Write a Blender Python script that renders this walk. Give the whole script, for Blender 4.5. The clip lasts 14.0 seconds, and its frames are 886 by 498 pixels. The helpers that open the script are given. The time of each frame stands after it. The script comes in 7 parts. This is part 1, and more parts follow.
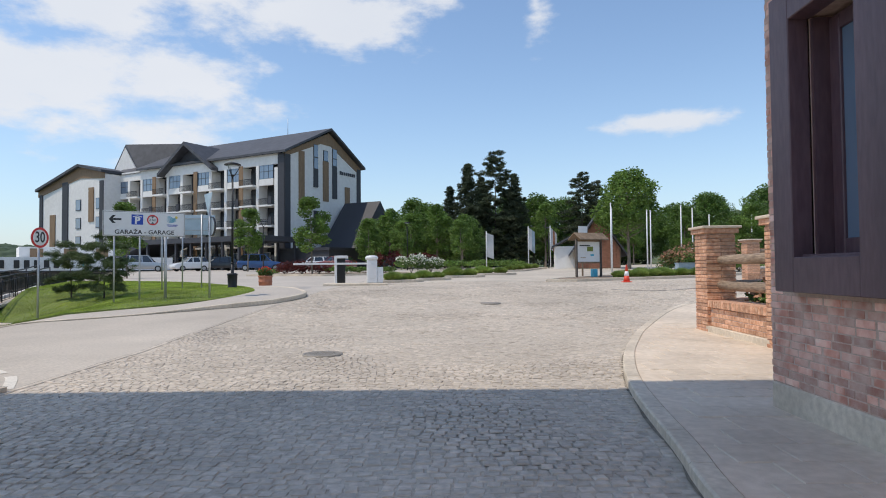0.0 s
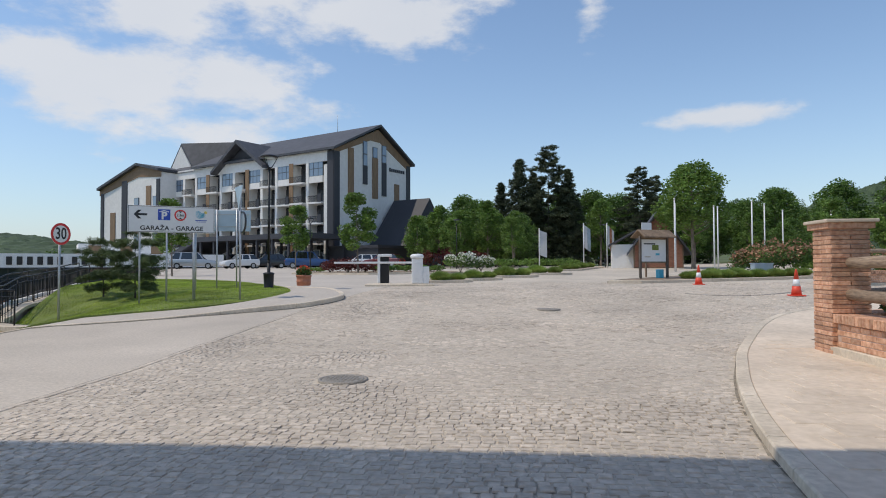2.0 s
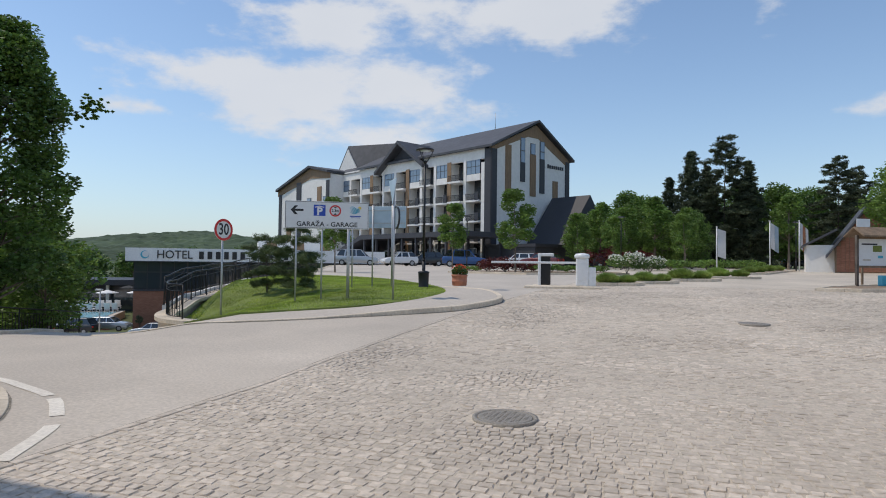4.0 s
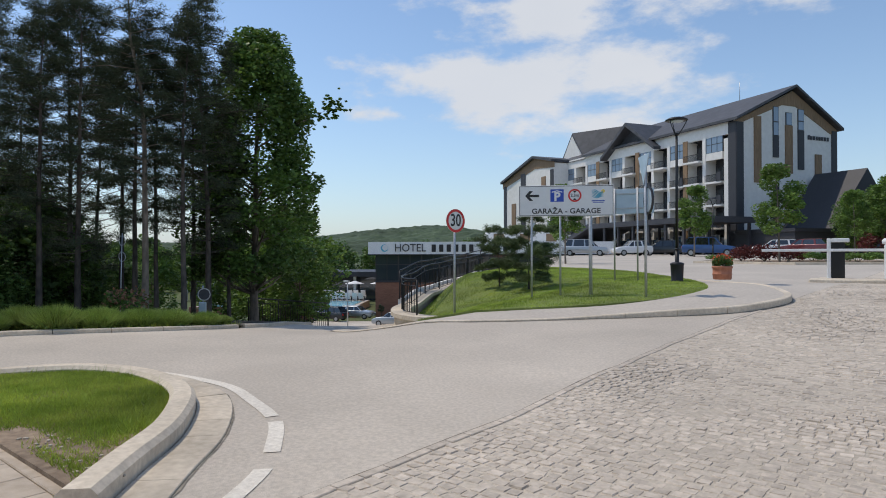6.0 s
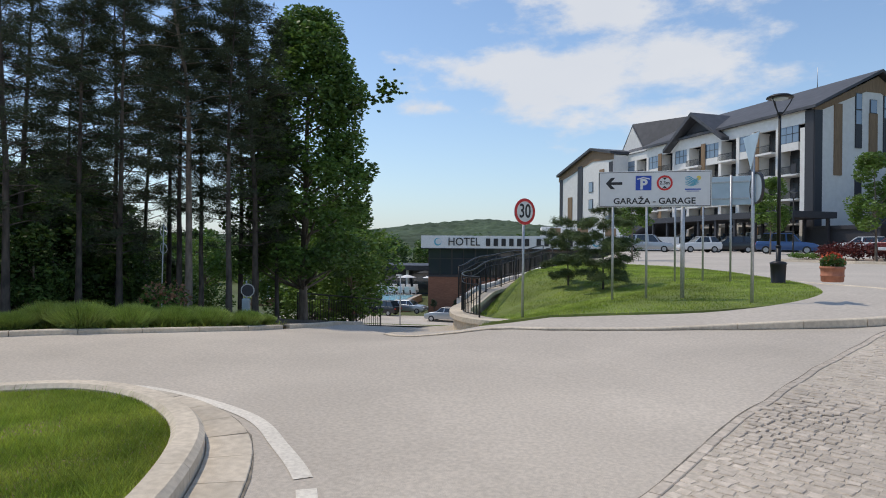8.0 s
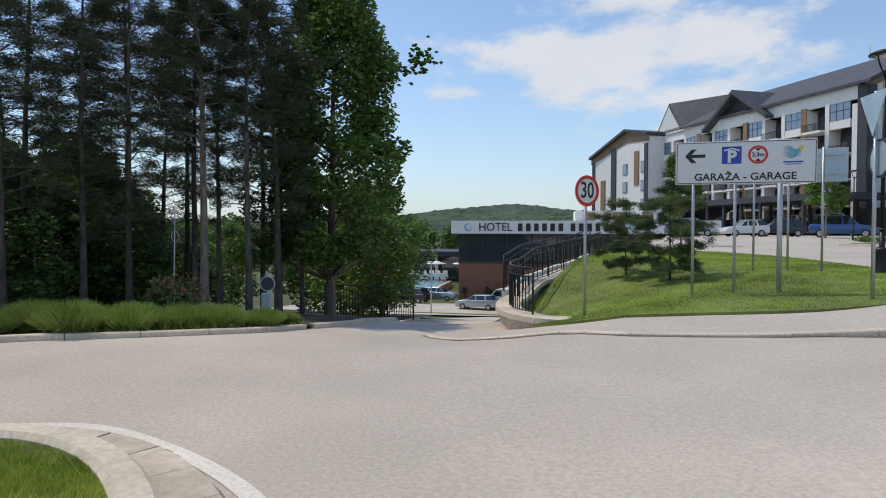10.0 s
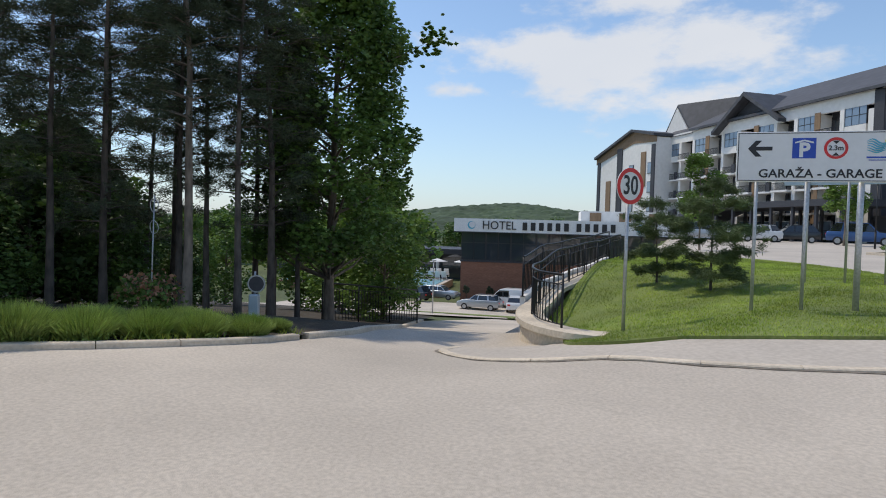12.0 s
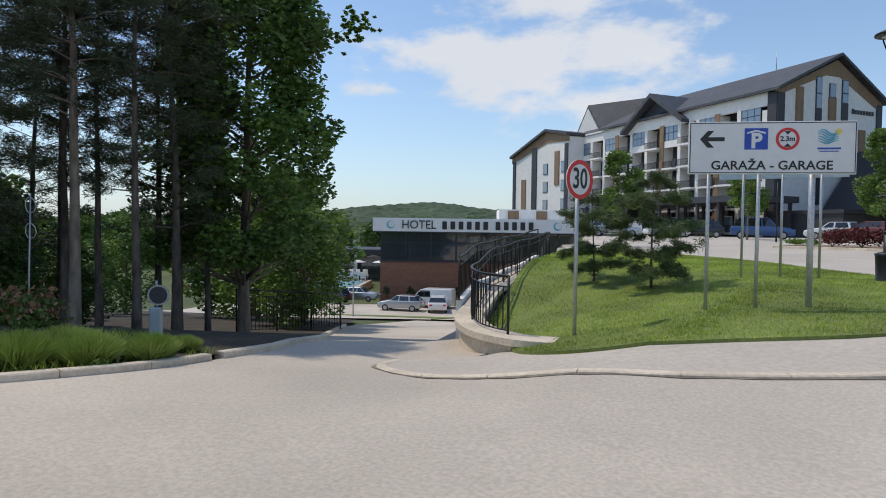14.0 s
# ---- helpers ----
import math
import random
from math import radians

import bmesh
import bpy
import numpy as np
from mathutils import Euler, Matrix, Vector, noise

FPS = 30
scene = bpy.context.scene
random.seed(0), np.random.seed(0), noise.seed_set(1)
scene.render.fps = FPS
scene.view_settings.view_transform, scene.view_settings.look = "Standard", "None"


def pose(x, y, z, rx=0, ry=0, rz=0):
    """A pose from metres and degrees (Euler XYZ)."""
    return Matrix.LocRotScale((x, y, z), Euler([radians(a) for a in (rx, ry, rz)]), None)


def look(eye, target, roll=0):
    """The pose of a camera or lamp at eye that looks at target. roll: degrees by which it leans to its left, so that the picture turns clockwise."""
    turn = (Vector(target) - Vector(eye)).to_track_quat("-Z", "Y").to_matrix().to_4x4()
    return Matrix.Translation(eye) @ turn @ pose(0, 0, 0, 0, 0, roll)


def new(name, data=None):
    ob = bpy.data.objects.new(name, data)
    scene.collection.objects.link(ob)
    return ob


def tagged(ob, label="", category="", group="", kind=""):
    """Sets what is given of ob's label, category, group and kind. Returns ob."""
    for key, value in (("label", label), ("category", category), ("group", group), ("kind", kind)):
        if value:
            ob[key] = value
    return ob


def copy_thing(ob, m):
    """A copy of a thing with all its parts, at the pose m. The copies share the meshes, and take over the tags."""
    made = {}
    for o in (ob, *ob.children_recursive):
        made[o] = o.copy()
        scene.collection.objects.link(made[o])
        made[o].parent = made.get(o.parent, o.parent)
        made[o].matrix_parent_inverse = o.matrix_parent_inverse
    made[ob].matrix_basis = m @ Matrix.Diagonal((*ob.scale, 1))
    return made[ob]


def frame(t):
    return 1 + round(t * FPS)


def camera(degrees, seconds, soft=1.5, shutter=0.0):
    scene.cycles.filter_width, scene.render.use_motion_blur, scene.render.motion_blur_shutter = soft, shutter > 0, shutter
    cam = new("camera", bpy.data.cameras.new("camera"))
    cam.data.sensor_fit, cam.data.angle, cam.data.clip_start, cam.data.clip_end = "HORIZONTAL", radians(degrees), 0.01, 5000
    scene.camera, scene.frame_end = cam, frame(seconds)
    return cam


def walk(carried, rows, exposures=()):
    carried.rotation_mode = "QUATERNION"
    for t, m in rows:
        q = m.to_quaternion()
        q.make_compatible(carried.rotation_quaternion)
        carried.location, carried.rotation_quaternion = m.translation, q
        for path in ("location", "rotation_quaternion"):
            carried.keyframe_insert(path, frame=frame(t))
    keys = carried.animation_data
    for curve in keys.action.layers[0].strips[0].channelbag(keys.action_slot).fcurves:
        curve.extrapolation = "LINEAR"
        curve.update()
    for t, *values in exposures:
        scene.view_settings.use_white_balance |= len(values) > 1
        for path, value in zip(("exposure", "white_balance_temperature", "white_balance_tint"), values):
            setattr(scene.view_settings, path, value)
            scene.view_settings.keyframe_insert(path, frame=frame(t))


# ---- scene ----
cam = camera(70.6, 14.0, 1.0)
PATH = [
    (0, (0.785, -0.032, 1.337), (0.74, 1.966, 1.398), -0.5),
    (0.5, (0.772, 0.429, 1.363), (0.733, 2.428, 1.419), -0.5),
    (1, (0.757, 0.933, 1.376), (0.7, 2.932, 1.431), -0.4),
    (1.5, (0.784, 1.619, 1.386), (0.671, 3.615, 1.442), -0.4),
    (2, (0.721, 2.071, 1.414), (0.515, 4.06, 1.469), -0.2),
    (2.4, (0.689, 2.444, 1.415), (0.31, 4.407, 1.469), 0.1),
    (2.5, (0.671, 2.55, 1.418), (0.236, 4.502, 1.472), 0.2),
    (2.7, (0.623, 2.774, 1.427), (0.124, 4.71, 1.481), 0.4),
    (4.8, (-0.318, 4.576, 1.455), (-1.299, 6.319, 1.489), 0.8),
    (5, (-0.463, 4.76, 1.452), (-1.556, 6.435, 1.482), 0.9),
    (5.5, (-0.841, 5.15, 1.458), (-2.076, 6.723, 1.481), 0.8),
    (6, (-1.225, 5.471, 1.482), (-2.52, 6.995, 1.497), -0.1),
    (6.5, (-1.532, 5.767, 1.499), (-2.904, 7.221, 1.517), -0.6),
    (7, (-1.926, 6.045, 1.488), (-3.316, 7.483, 1.495), -0.1),
    (7.5, (-2.273, 6.315, 1.482), (-3.669, 7.747, 1.484), 0.1),
    (8, (-2.65, 6.614, 1.5), (-4.066, 8.026, 1.495), 0.5),
    (8.2, (-2.829, 6.727, 1.515), (-4.248, 8.137, 1.507), 0.5),
    (10.3, (-4.566, 7.882, 1.515), (-6.052, 9.22, 1.456), 0.4),
    (10.5, (-4.72, 7.976, 1.509), (-6.207, 9.312, 1.446), 0.7),
    (11, (-5.1, 8.206, 1.51), (-6.581, 9.548, 1.442), 0.9),
    (11.5, (-5.444, 8.449, 1.507), (-6.924, 9.793, 1.441), 1.5),
    (12, (-5.798, 8.666, 1.52), (-7.273, 10.016, 1.459), 1.6),
    (12.5, (-6.175, 8.848, 1.525), (-7.624, 10.225, 1.463), 1.0),
    (13, (-6.452, 9.022, 1.519), (-7.875, 10.426, 1.454), 0.7),
    (13.5, (-6.636, 9.117, 1.532), (-8.01, 10.569, 1.464), 0.7),
    (14, (-6.797, 9.217, 1.508), (-8.08, 10.75, 1.451), 0.8),
]
walk(cam, [(t, look(eye, target, roll)) for t, eye, target, roll in PATH],
     [(0, 0.17, 6500, 10), (1.5, 0.04, 6500, 10), (2.7, -0.03, 6500, 10), (6, -0.03, 6500, 10), (9, 0.03, 6500, 10), (14, 0.05, 6500, 10)])

# ---- world and sun ----
SUN_AZ = math.atan2(-0.96, -0.28)          # the sun stands high over the pines, in the west
SUN_EL = radians(61)


def build_world():
    w = bpy.data.worlds.new("sky")
    scene.world = w
    w.use_nodes = True
    nt = w.node_tree
    nt.nodes.clear()
    N, L = nt.nodes.new, nt.links.new

    def math_node(op, a, b=None, c=None, clamp=False):
        n = N("ShaderNodeMath")
        n.operation, n.use_clamp = op, clamp
        for i, v in enumerate((a, b, c)):
            if v is None:
                continue
            if isinstance(v, (int, float)):
                n.inputs[i].default_value = v
            else:
                L(v, n.inputs[i])
        return n.outputs[0]

    sky = N("ShaderNodeTexSky")
    sky.sky_type, sky.sun_disc = "NISHITA", False
    sky.sun_elevation, sky.sun_rotation = SUN_EL, SUN_AZ
    sky.air_density, sky.dust_density, sky.ozone_density, sky.altitude = 1.1, 0.35, 2.7, 100
    tc = N("ShaderNodeTexCoord")
    sep = N("ShaderNodeSeparateXYZ")
    L(tc.outputs["Generated"], sep.inputs[0])
    az = math_node("ARCTAN2", sep.outputs[0], sep.outputs[1])
    el = math_node("ARCSINE", sep.outputs[2])
    comb = N("ShaderNodeCombineXYZ")
    L(az, comb.inputs[0])
    L(math_node("MULTIPLY", el, 2.2), comb.inputs[1])

    def noise_tex(scale, detail, rough, w4=0.0):
        n = N("ShaderNodeTexNoise")
        n.noise_dimensions = "4D"
        n.inputs["Scale"].default_value, n.inputs["Detail"].default_value = scale, detail
        n.inputs["Roughness"].default_value, n.inputs["W"].default_value = rough, w4
        L(comb.outputs[0], n.inputs["Vector"])
        return n.outputs["Fac"]

    total = None
    # banks of cloud: azimuth, elevation, half width, half height, weight (radians)
    for a, e, ra, re, k in ((-0.56, 0.262, 0.30, 0.07, 1.2), (-0.47, 0.205, 0.20, 0.045, 1.0),
                            (-0.52, 0.37, 0.26, 0.065, 1.05), (-0.21, 0.385, 0.24, 0.06, 1.1),
                            (0.29, 0.215, 0.125, 0.018, 0.8), (0.13, 0.40, 0.03, 0.05, 0.75),
                            (-0.80, 0.22, 0.16, 0.02, 0.6), (0.13, 0.315, 0.05, 0.012, 0.5),
                            (-0.46, 0.155, 0.09, 0.014, 0.6), (1.5, 0.5, 0.5, 0.1, 1.0), (2.6, 0.4, 0.6, 0.1, 1.0),
                            (-2.0, 0.45, 0.6, 0.1, 1.0)):
        dx = math_node("DIVIDE", math_node("SUBTRACT", az, a), ra)
        dy = math_node("DIVIDE", math_node("SUBTRACT", el, e), re)
        d2 = math_node("ADD", math_node("MULTIPLY", dx, dx), math_node("MULTIPLY", dy, dy))
        m = math_node("MULTIPLY", math_node("SUBTRACT", 1.35, math_node("SQRT", d2)), k)
        m = math_node("MAXIMUM", m, -0.6)
        total = m if total is None else math_node("MAXIMUM", total, m)
    n1 = noise_tex(7.0, 12, 0.6, 1.3)
    n2 = noise_tex(3.0, 3, 0.5, 4.1)
    mix = math_node("ADD", math_node("MULTIPLY", total, 0.55),
                    math_node("MULTIPLY_ADD", n1, 2.0, -1.16))
    mask = N("ShaderNodeMapRange")
    mask.interpolation_type = "SMOOTHSTEP"
    L(mix, mask.inputs["Value"])
    mask.inputs["From Min"].default_value, mask.inputs["From Max"].default_value = 0.06, 0.48
    mask.inputs["To Max"].default_value = 0.93
    col = N("ShaderNodeMix")
    col.data_type = "RGBA"
    L(n2, col.inputs["Factor"])
    col.inputs["A"].default_value = (4.0, 4.3, 4.8, 1)
    col.inputs["B"].default_value = (5.3, 5.35, 5.5, 1)
    mixc = N("ShaderNodeMix")
    mixc.data_type = "RGBA"
    L(mask.outputs[0], mixc.inputs["Factor"])
    # pale haze towards the horizon
    haze = N("ShaderNodeMix")
    haze.data_type = "RGBA"
    L(math_node("MULTIPLY", math_node("EXPONENT", math_node("MULTIPLY", math_node("ABSOLUTE", el), -9.0)), 0.7), haze.inputs["Factor"])
    L(sky.outputs[0], haze.inputs["A"])
    haze.inputs["B"].default_value = (2.35, 3.1, 4.2, 1)
    L(haze.outputs["Result"], mixc.inputs["A"])
    L(col.outputs["Result"], mixc.inputs["B"])
    bg = N("ShaderNodeBackground")
    bg.inputs["Strength"].default_value = 0.15
    L(mixc.outputs["Result"], bg.inputs["Color"])
    out = N("ShaderNodeOutputWorld")
    L(bg.outputs[0], out.inputs[0])


build_world()
sun = new("sun", bpy.data.lights.new("sun", "SUN"))
sun.data.energy, sun.data.angle, sun.data.color = 2.4, radians(0.53), (1.0, 0.905, 0.77)
_toward = Vector((math.sin(SUN_AZ) * math.cos(SUN_EL), math.cos(SUN_AZ) * math.cos(SUN_EL), math.sin(SUN_EL)))
sun.matrix_world = look(_toward * 50, (0, 0, 0))
scene.view_settings.exposure = 0.0


# ---- materials ----
def material(name, a, b, scale=6.0, rough=0.8, bump=0.3, bump_scale=60.0, metallic=0.0, spread=0.0, large=0.25,
             large_scale=0.6, translucent=0.0, island=False, detail=6, spec=0.5, stretch=(1, 1, 1)):
    """Two tones mixed by fine noise, a broad tone shift, fine relief; spread: shift of value from piece to piece."""
    m = bpy.data.materials.new(name)
    m.use_nodes = True
    nt = m.node_tree
    nt.nodes.clear()
    N, L = nt.nodes.new, nt.links.new
    geo = N("ShaderNodeNewGeometry")
    mp = N("ShaderNodeMapping")
    mp.inputs["Scale"].default_value = stretch
    L(geo.outputs["Position"], mp.inputs[0])

    def noise_tex(s, d):
        n = N("ShaderNodeTexNoise")
        n.inputs["Scale"].default_value, n.inputs["Detail"].default_value = s, d
        L(mp.outputs[0], n.inputs["Vector"])
        return n.outputs["Fac"]

    ramp = N("ShaderNodeMapRange")
    L(noise_tex(scale, detail), ramp.inputs["Value"])
    ramp.inputs["From Min"].default_value, ramp.inputs["From Max"].default_value = 0.32, 0.68
    mix = N("ShaderNodeMix")
    mix.data_type = "RGBA"
    L(ramp.outputs[0], mix.inputs["Factor"])
    mix.inputs["A"].default_value, mix.inputs["B"].default_value = (*a, 1), (*b, 1)
    hsv = N("ShaderNodeHueSaturation")
    L(mix.outputs["Result"], hsv.inputs["Color"])
    val = N("ShaderNodeMapRange")
    L(noise_tex(large_scale, 3), val.inputs["Value"])
    val.inputs["From Min"].default_value, val.inputs["From Max"].default_value = 0.3, 0.7
    val.inputs["To Min"].default_value, val.inputs["To Max"].default_value = 1 - large, 1 + large
    v = val.outputs[0]
    if spread:
        if island:
            r = geo.outputs["Random Per Island"]
        else:
            r = N("ShaderNodeObjectInfo").outputs["Random"]
        mr = N("ShaderNodeMapRange")
        L(r, mr.inputs["Value"])
        mr.inputs["To Min"].default_value, mr.inputs["To Max"].default_value = 1 - spread, 1 + spread
        mul = N("ShaderNodeMath")
        mul.operation = "MULTIPLY"
        L(v, mul.inputs[0])
        L(mr.outputs[0], mul.inputs[1])
        v = mul.outputs[0]
    L(v, hsv.inputs["Value"])
    bs = N("ShaderNodeBsdfPrincipled")
    L(hsv.outputs[0], bs.inputs["Base Color"])
    bs.inputs["Roughness"].default_value, bs.inputs["Metallic"].default_value = rough, metallic
    bs.inputs["Specular IOR Level"].default_value = spec
    if bump:
        bn = N("ShaderNodeBump")
        bn.inputs["Strength"].default_value, bn.inputs["Distance"].default_value = bump, 0.01
        L(noise_tex(bump_scale, 4), bn.inputs["Height"])
        L(bn.outputs[0], bs.inputs["Normal"])
    out = N("ShaderNodeOutputMaterial")
    sh = bs.outputs[0]
    if translucent:
        tr = N("ShaderNodeBsdfTranslucent")
        L(hsv.outputs[0], tr.inputs["Color"])
        ms = N("ShaderNodeMixShader")
        ms.inputs[0].default_value = translucent
        L(sh, ms.inputs[1])
        L(tr.outputs[0], ms.inputs[2])
        sh = ms.outputs[0]
    L(sh, out.inputs[0])
    return m


def plain(name, c, rough=0.5, metallic=0.0, var=0.08):
    k = tuple(min(1, v * (1 + var)) for v in c)
    j = tuple(v * (1 - var) for v in c)
    return material(name, j, k, 9, rough, 0.05, 90, metallic, large=0.05)


M = {}
M["cobble"] = material("granite cobble", (0.45, 0.385, 0.31), (0.64, 0.55, 0.45), 14, 0.84, 0.5, 90, spread=0.13, island=True, large=0.16, large_scale=0.35)
M["cobble_part"] = material("granite cobble stone", (0.45, 0.385, 0.31), (0.64, 0.55, 0.45), 14, 0.84, 0.5, 90, spread=0.13, large=0.16, large_scale=0.35)
M["cobble_bed"] = material("sandy joint bed", (0.45, 0.39, 0.31), (0.60, 0.52, 0.42), 22, 0.95, 0.6, 70, large=0.15, large_scale=0.4)
M["asphalt"] = material("pale worn asphalt", (0.455, 0.398, 0.328), (0.59, 0.518, 0.43), 28, 0.9, 0.5, 110, large=0.15, large_scale=0.3)
M["concrete_walk"] = material("pale concrete paving", (0.45, 0.395, 0.33), (0.55, 0.49, 0.415), 14, 0.9, 0.25, 110, large=0.09, large_scale=0.4)
M["kerb"] = material("weathered concrete kerb", (0.56, 0.475, 0.365), (0.71, 0.615, 0.485), 18, 0.9, 0.4, 90, large=0.18, large_scale=1.2)
M["gutter"] = material("concrete gutter", (0.47, 0.40, 0.31), (0.61, 0.53, 0.42), 12, 0.9, 0.4, 90, spread=0.08, large=0.15, large_scale=1.2)
M["slab"] = material("sandstone paving slab", (0.60, 0.495, 0.375), (0.72, 0.605, 0.475), 10, 0.85, 0.3, 80, spread=0.06, large=0.12, large_scale=0.8)
M["path_slab"] = material("brown paving slab", (0.43, 0.35, 0.265), (0.54, 0.45, 0.35), 10, 0.85, 0.3, 80, spread=0.08, large=0.14, large_scale=0.8)
M["joint"] = material("dirt and shade joint", (0.15, 0.13, 0.10), (0.30, 0.26, 0.205), 9, 0.95, 0.5, 60, large=0.3, large_scale=2)
M["soil"] = material("dry earth", (0.20, 0.14, 0.095), (0.36, 0.27, 0.185), 12, 0.95, 0.8, 50)
M["ground"] = material("meadow and forest floor", (0.06, 0.085, 0.025), (0.13, 0.15, 0.05), 3, 0.95, 0.5, 20, large=0.35, large_scale=0.05)
M["lawn"] = material("mown lawn earth", (0.12, 0.175, 0.035), (0.22, 0.25, 0.07), 20, 0.95, 0.8, 60, large=0.2, large_scale=0.5)
M["grass"] = material("grass blade", (0.24, 0.345, 0.036), (0.44, 0.51, 0.085), 2, 0.6, 0, spread=0.35, island=True, large=0.3, large_scale=0.5, translucent=0.35)
M["white_paint"] = material("worn white road paint", (0.66, 0.60, 0.505), (0.84, 0.775, 0.665), 30, 0.8, 0.3, 120, large=0.1)
M["plaster"] = material("off-white render", (0.76, 0.735, 0.69), (0.83, 0.805, 0.76), 2, 0.9, 0.15, 60, large=0.05, large_scale=0.1)
M["dark_panel"] = plain("anthracite cladding and dark recesses", (0.045, 0.045, 0.052), 0.6, var=0.2)
M["brown_panel"] = material("timber-look cladding", (0.21, 0.132, 0.072), (0.30, 0.195, 0.11), 3, 0.7, 0.1, 40, large=0.1, stretch=(4, 4, .4))
M["roof"] = material("dark grey metal roofing", (0.055, 0.056, 0.062), (0.085, 0.086, 0.095), 1.2, 0.62, 0.1, 12, large=0.12, large_scale=0.15)
M["frame_dark"] = plain("dark window frame", (0.03, 0.03, 0.035), 0.45)
M["black_metal"] = plain("black painted iron", (0.018, 0.018, 0.02), 0.45, 0.3)
M["lamp_grey"] = plain("grey-blue painted steel", (0.15, 0.165, 0.19), 0.45, 0.3)
M["zinc"] = material("galvanised steel", (0.40, 0.41, 0.42), (0.55, 0.56, 0.57), 30, 0.45, 0.05, 60, 0.7, large=0.08)
M["white_metal"] = plain("white painted metal", (0.78, 0.78, 0.77), 0.4)
M["sign_white"] = plain("white sign sheet", (0.74, 0.74, 0.73), 0.35, var=0.03)
M["sign_black"] = plain("black sign foil", (0.02, 0.02, 0.022), 0.4)
M["sign_red"] = plain("red sign foil", (0.62, 0.03, 0.03), 0.35)
M["sign_blue"] = plain("blue sign foil", (0.02, 0.07, 0.42), 0.35)
M["sign_cyan"] = plain("turquoise sign foil", (0.08, 0.42, 0.56), 0.4)
M["sign_yellow"] = plain("yellow sign foil", (0.80, 0.62, 0.12), 0.4)
M["sign_back"] = material("bare aluminium sheet", (0.42, 0.50, 0.56), (0.52, 0.60, 0.66), 3, 0.4, 0.02, 20, 0.5, large=0.06)
M["brick"] = material("old red brick", (0.60, 0.27, 0.19), (0.80, 0.56, 0.45), 7, 0.9, 0.6, 110, spread=0.28, large=0.15, large_scale=2)
M["brick_stuff"] = material("old red brick course", (0.60, 0.27, 0.19), (0.80, 0.56, 0.45), 7, 0.9, 0.6, 110, spread=0.28, island=True, large=0.15, large_scale=2)
M["brick_new"] = material("orange facing brick", (0.52, 0.25, 0.145), (0.74, 0.46, 0.30), 16, 0.9, 0.7, 90, spread=0.3, large=0.12, large_scale=2)
M["mortar"] = material("lime mortar", (0.50, 0.345, 0.265), (0.64, 0.475, 0.38), 20, 0.95, 0.5, 90)
M["brick_far"] = material("brown-red brick cladding", (0.24, 0.105, 0.065), (0.33, 0.155, 0.10), 3, 0.85, 0.3, 14, large=0.1, stretch=(1, 1, 5))
M["purple_frame"] = material("aubergine painted timber", (0.095, 0.052, 0.062), (0.135, 0.078, 0.088), 6, 0.42, 0.12, 60, large=0.12, stretch=(5, 5, 1))
M["wood"] = material("weathered timber", (0.15, 0.10, 0.06), (0.28, 0.20, 0.13), 9, 0.8, 0.5, 60, stretch=(6, 6, .7))
M["log"] = material("peeled log", (0.20, 0.14, 0.095), (0.42, 0.31, 0.215), 8, 0.8, 0.5, 50, stretch=(6, .8, 6))
M["bark"] = material("pine bark", (0.06, 0.05, 0.042), (0.16, 0.132, 0.108), 8, 0.95, 1.0, 22, stretch=(1, 1, .35))
M["bark_pale"] = material("grey trunk bark", (0.13, 0.105, 0.08), (0.27, 0.215, 0.165), 8, 0.95, 0.9, 22, stretch=(1, 1, .35))
# litter tone taken near black, so it carries the pines' deep shade too
M["forest_floor"] = material("needle litter darkened for shade", (0.035, 0.028, 0.02), (0.075, 0.06, 0.042), 14, 0.95, 0.8, 50)
M["leaf"] = material("broad leaf", (0.065, 0.125, 0.024), (0.115, 0.19, 0.04), 1.2, 0.55, 0, spread=0.35, island=True, large=0.2, translucent=0.3)
M["leaf_light"] = material("young broad leaf", (0.10, 0.18, 0.03), (0.18, 0.28, 0.055), 1.2, 0.55, 0, spread=0.3, island=True, large=0.2, translucent=0.35)
M["leaf_maple"] = material("maple leaf", (0.08, 0.15, 0.026), (0.15, 0.245, 0.048), 1.2, 0.5, 0, spread=0.35, island=True, large=0.2, translucent=0.32)
M["needle"] = material("pine needles", (0.042, 0.057, 0.026), (0.074, 0.096, 0.045), 1.0, 0.7, 0, spread=0.35, island=True, large=0.2, translucent=0.12)
M["needle_light"] = material("young pine needles", (0.075, 0.11, 0.04), (0.13, 0.175, 0.065), 1.0, 0.7, 0, spread=0.3, island=True, large=0.2, translucent=0.15)
M["red_leaf"] = material("dark red leaf", (0.08, 0.018, 0.016), (0.16, 0.03, 0.025), 1.5, 0.6, 0, spread=0.35, island=True, translucent=0.25)
M["lavender"] = material("lavender stem", (0.21, 0.31, 0.055), (0.36, 0.45, 0.12), 2, 0.7, 0, spread=0.3, island=True, translucent=0.25)
M["bloom_pink"] = material("pink-brown bloom", (0.34, 0.15, 0.08), (0.50, 0.30, 0.18), 3, 0.7, 0, spread=0.3, island=True, translucent=0.2)
M["bloom_white"] = material("white bloom", (0.62, 0.62, 0.52), (0.78, 0.78, 0.68), 3, 0.7, 0, spread=0.15, island=True, translucent=0.2)
M["bloom_red"] = material("red bloom", (0.55, 0.05, 0.03), (0.70, 0.16, 0.05), 3, 0.7, 0, spread=0.3, island=True, translucent=0.2)
M["terracotta"] = material("terracotta", (0.40, 0.15, 0.085), (0.52, 0.22, 0.13), 10, 0.8, 0.3, 60)
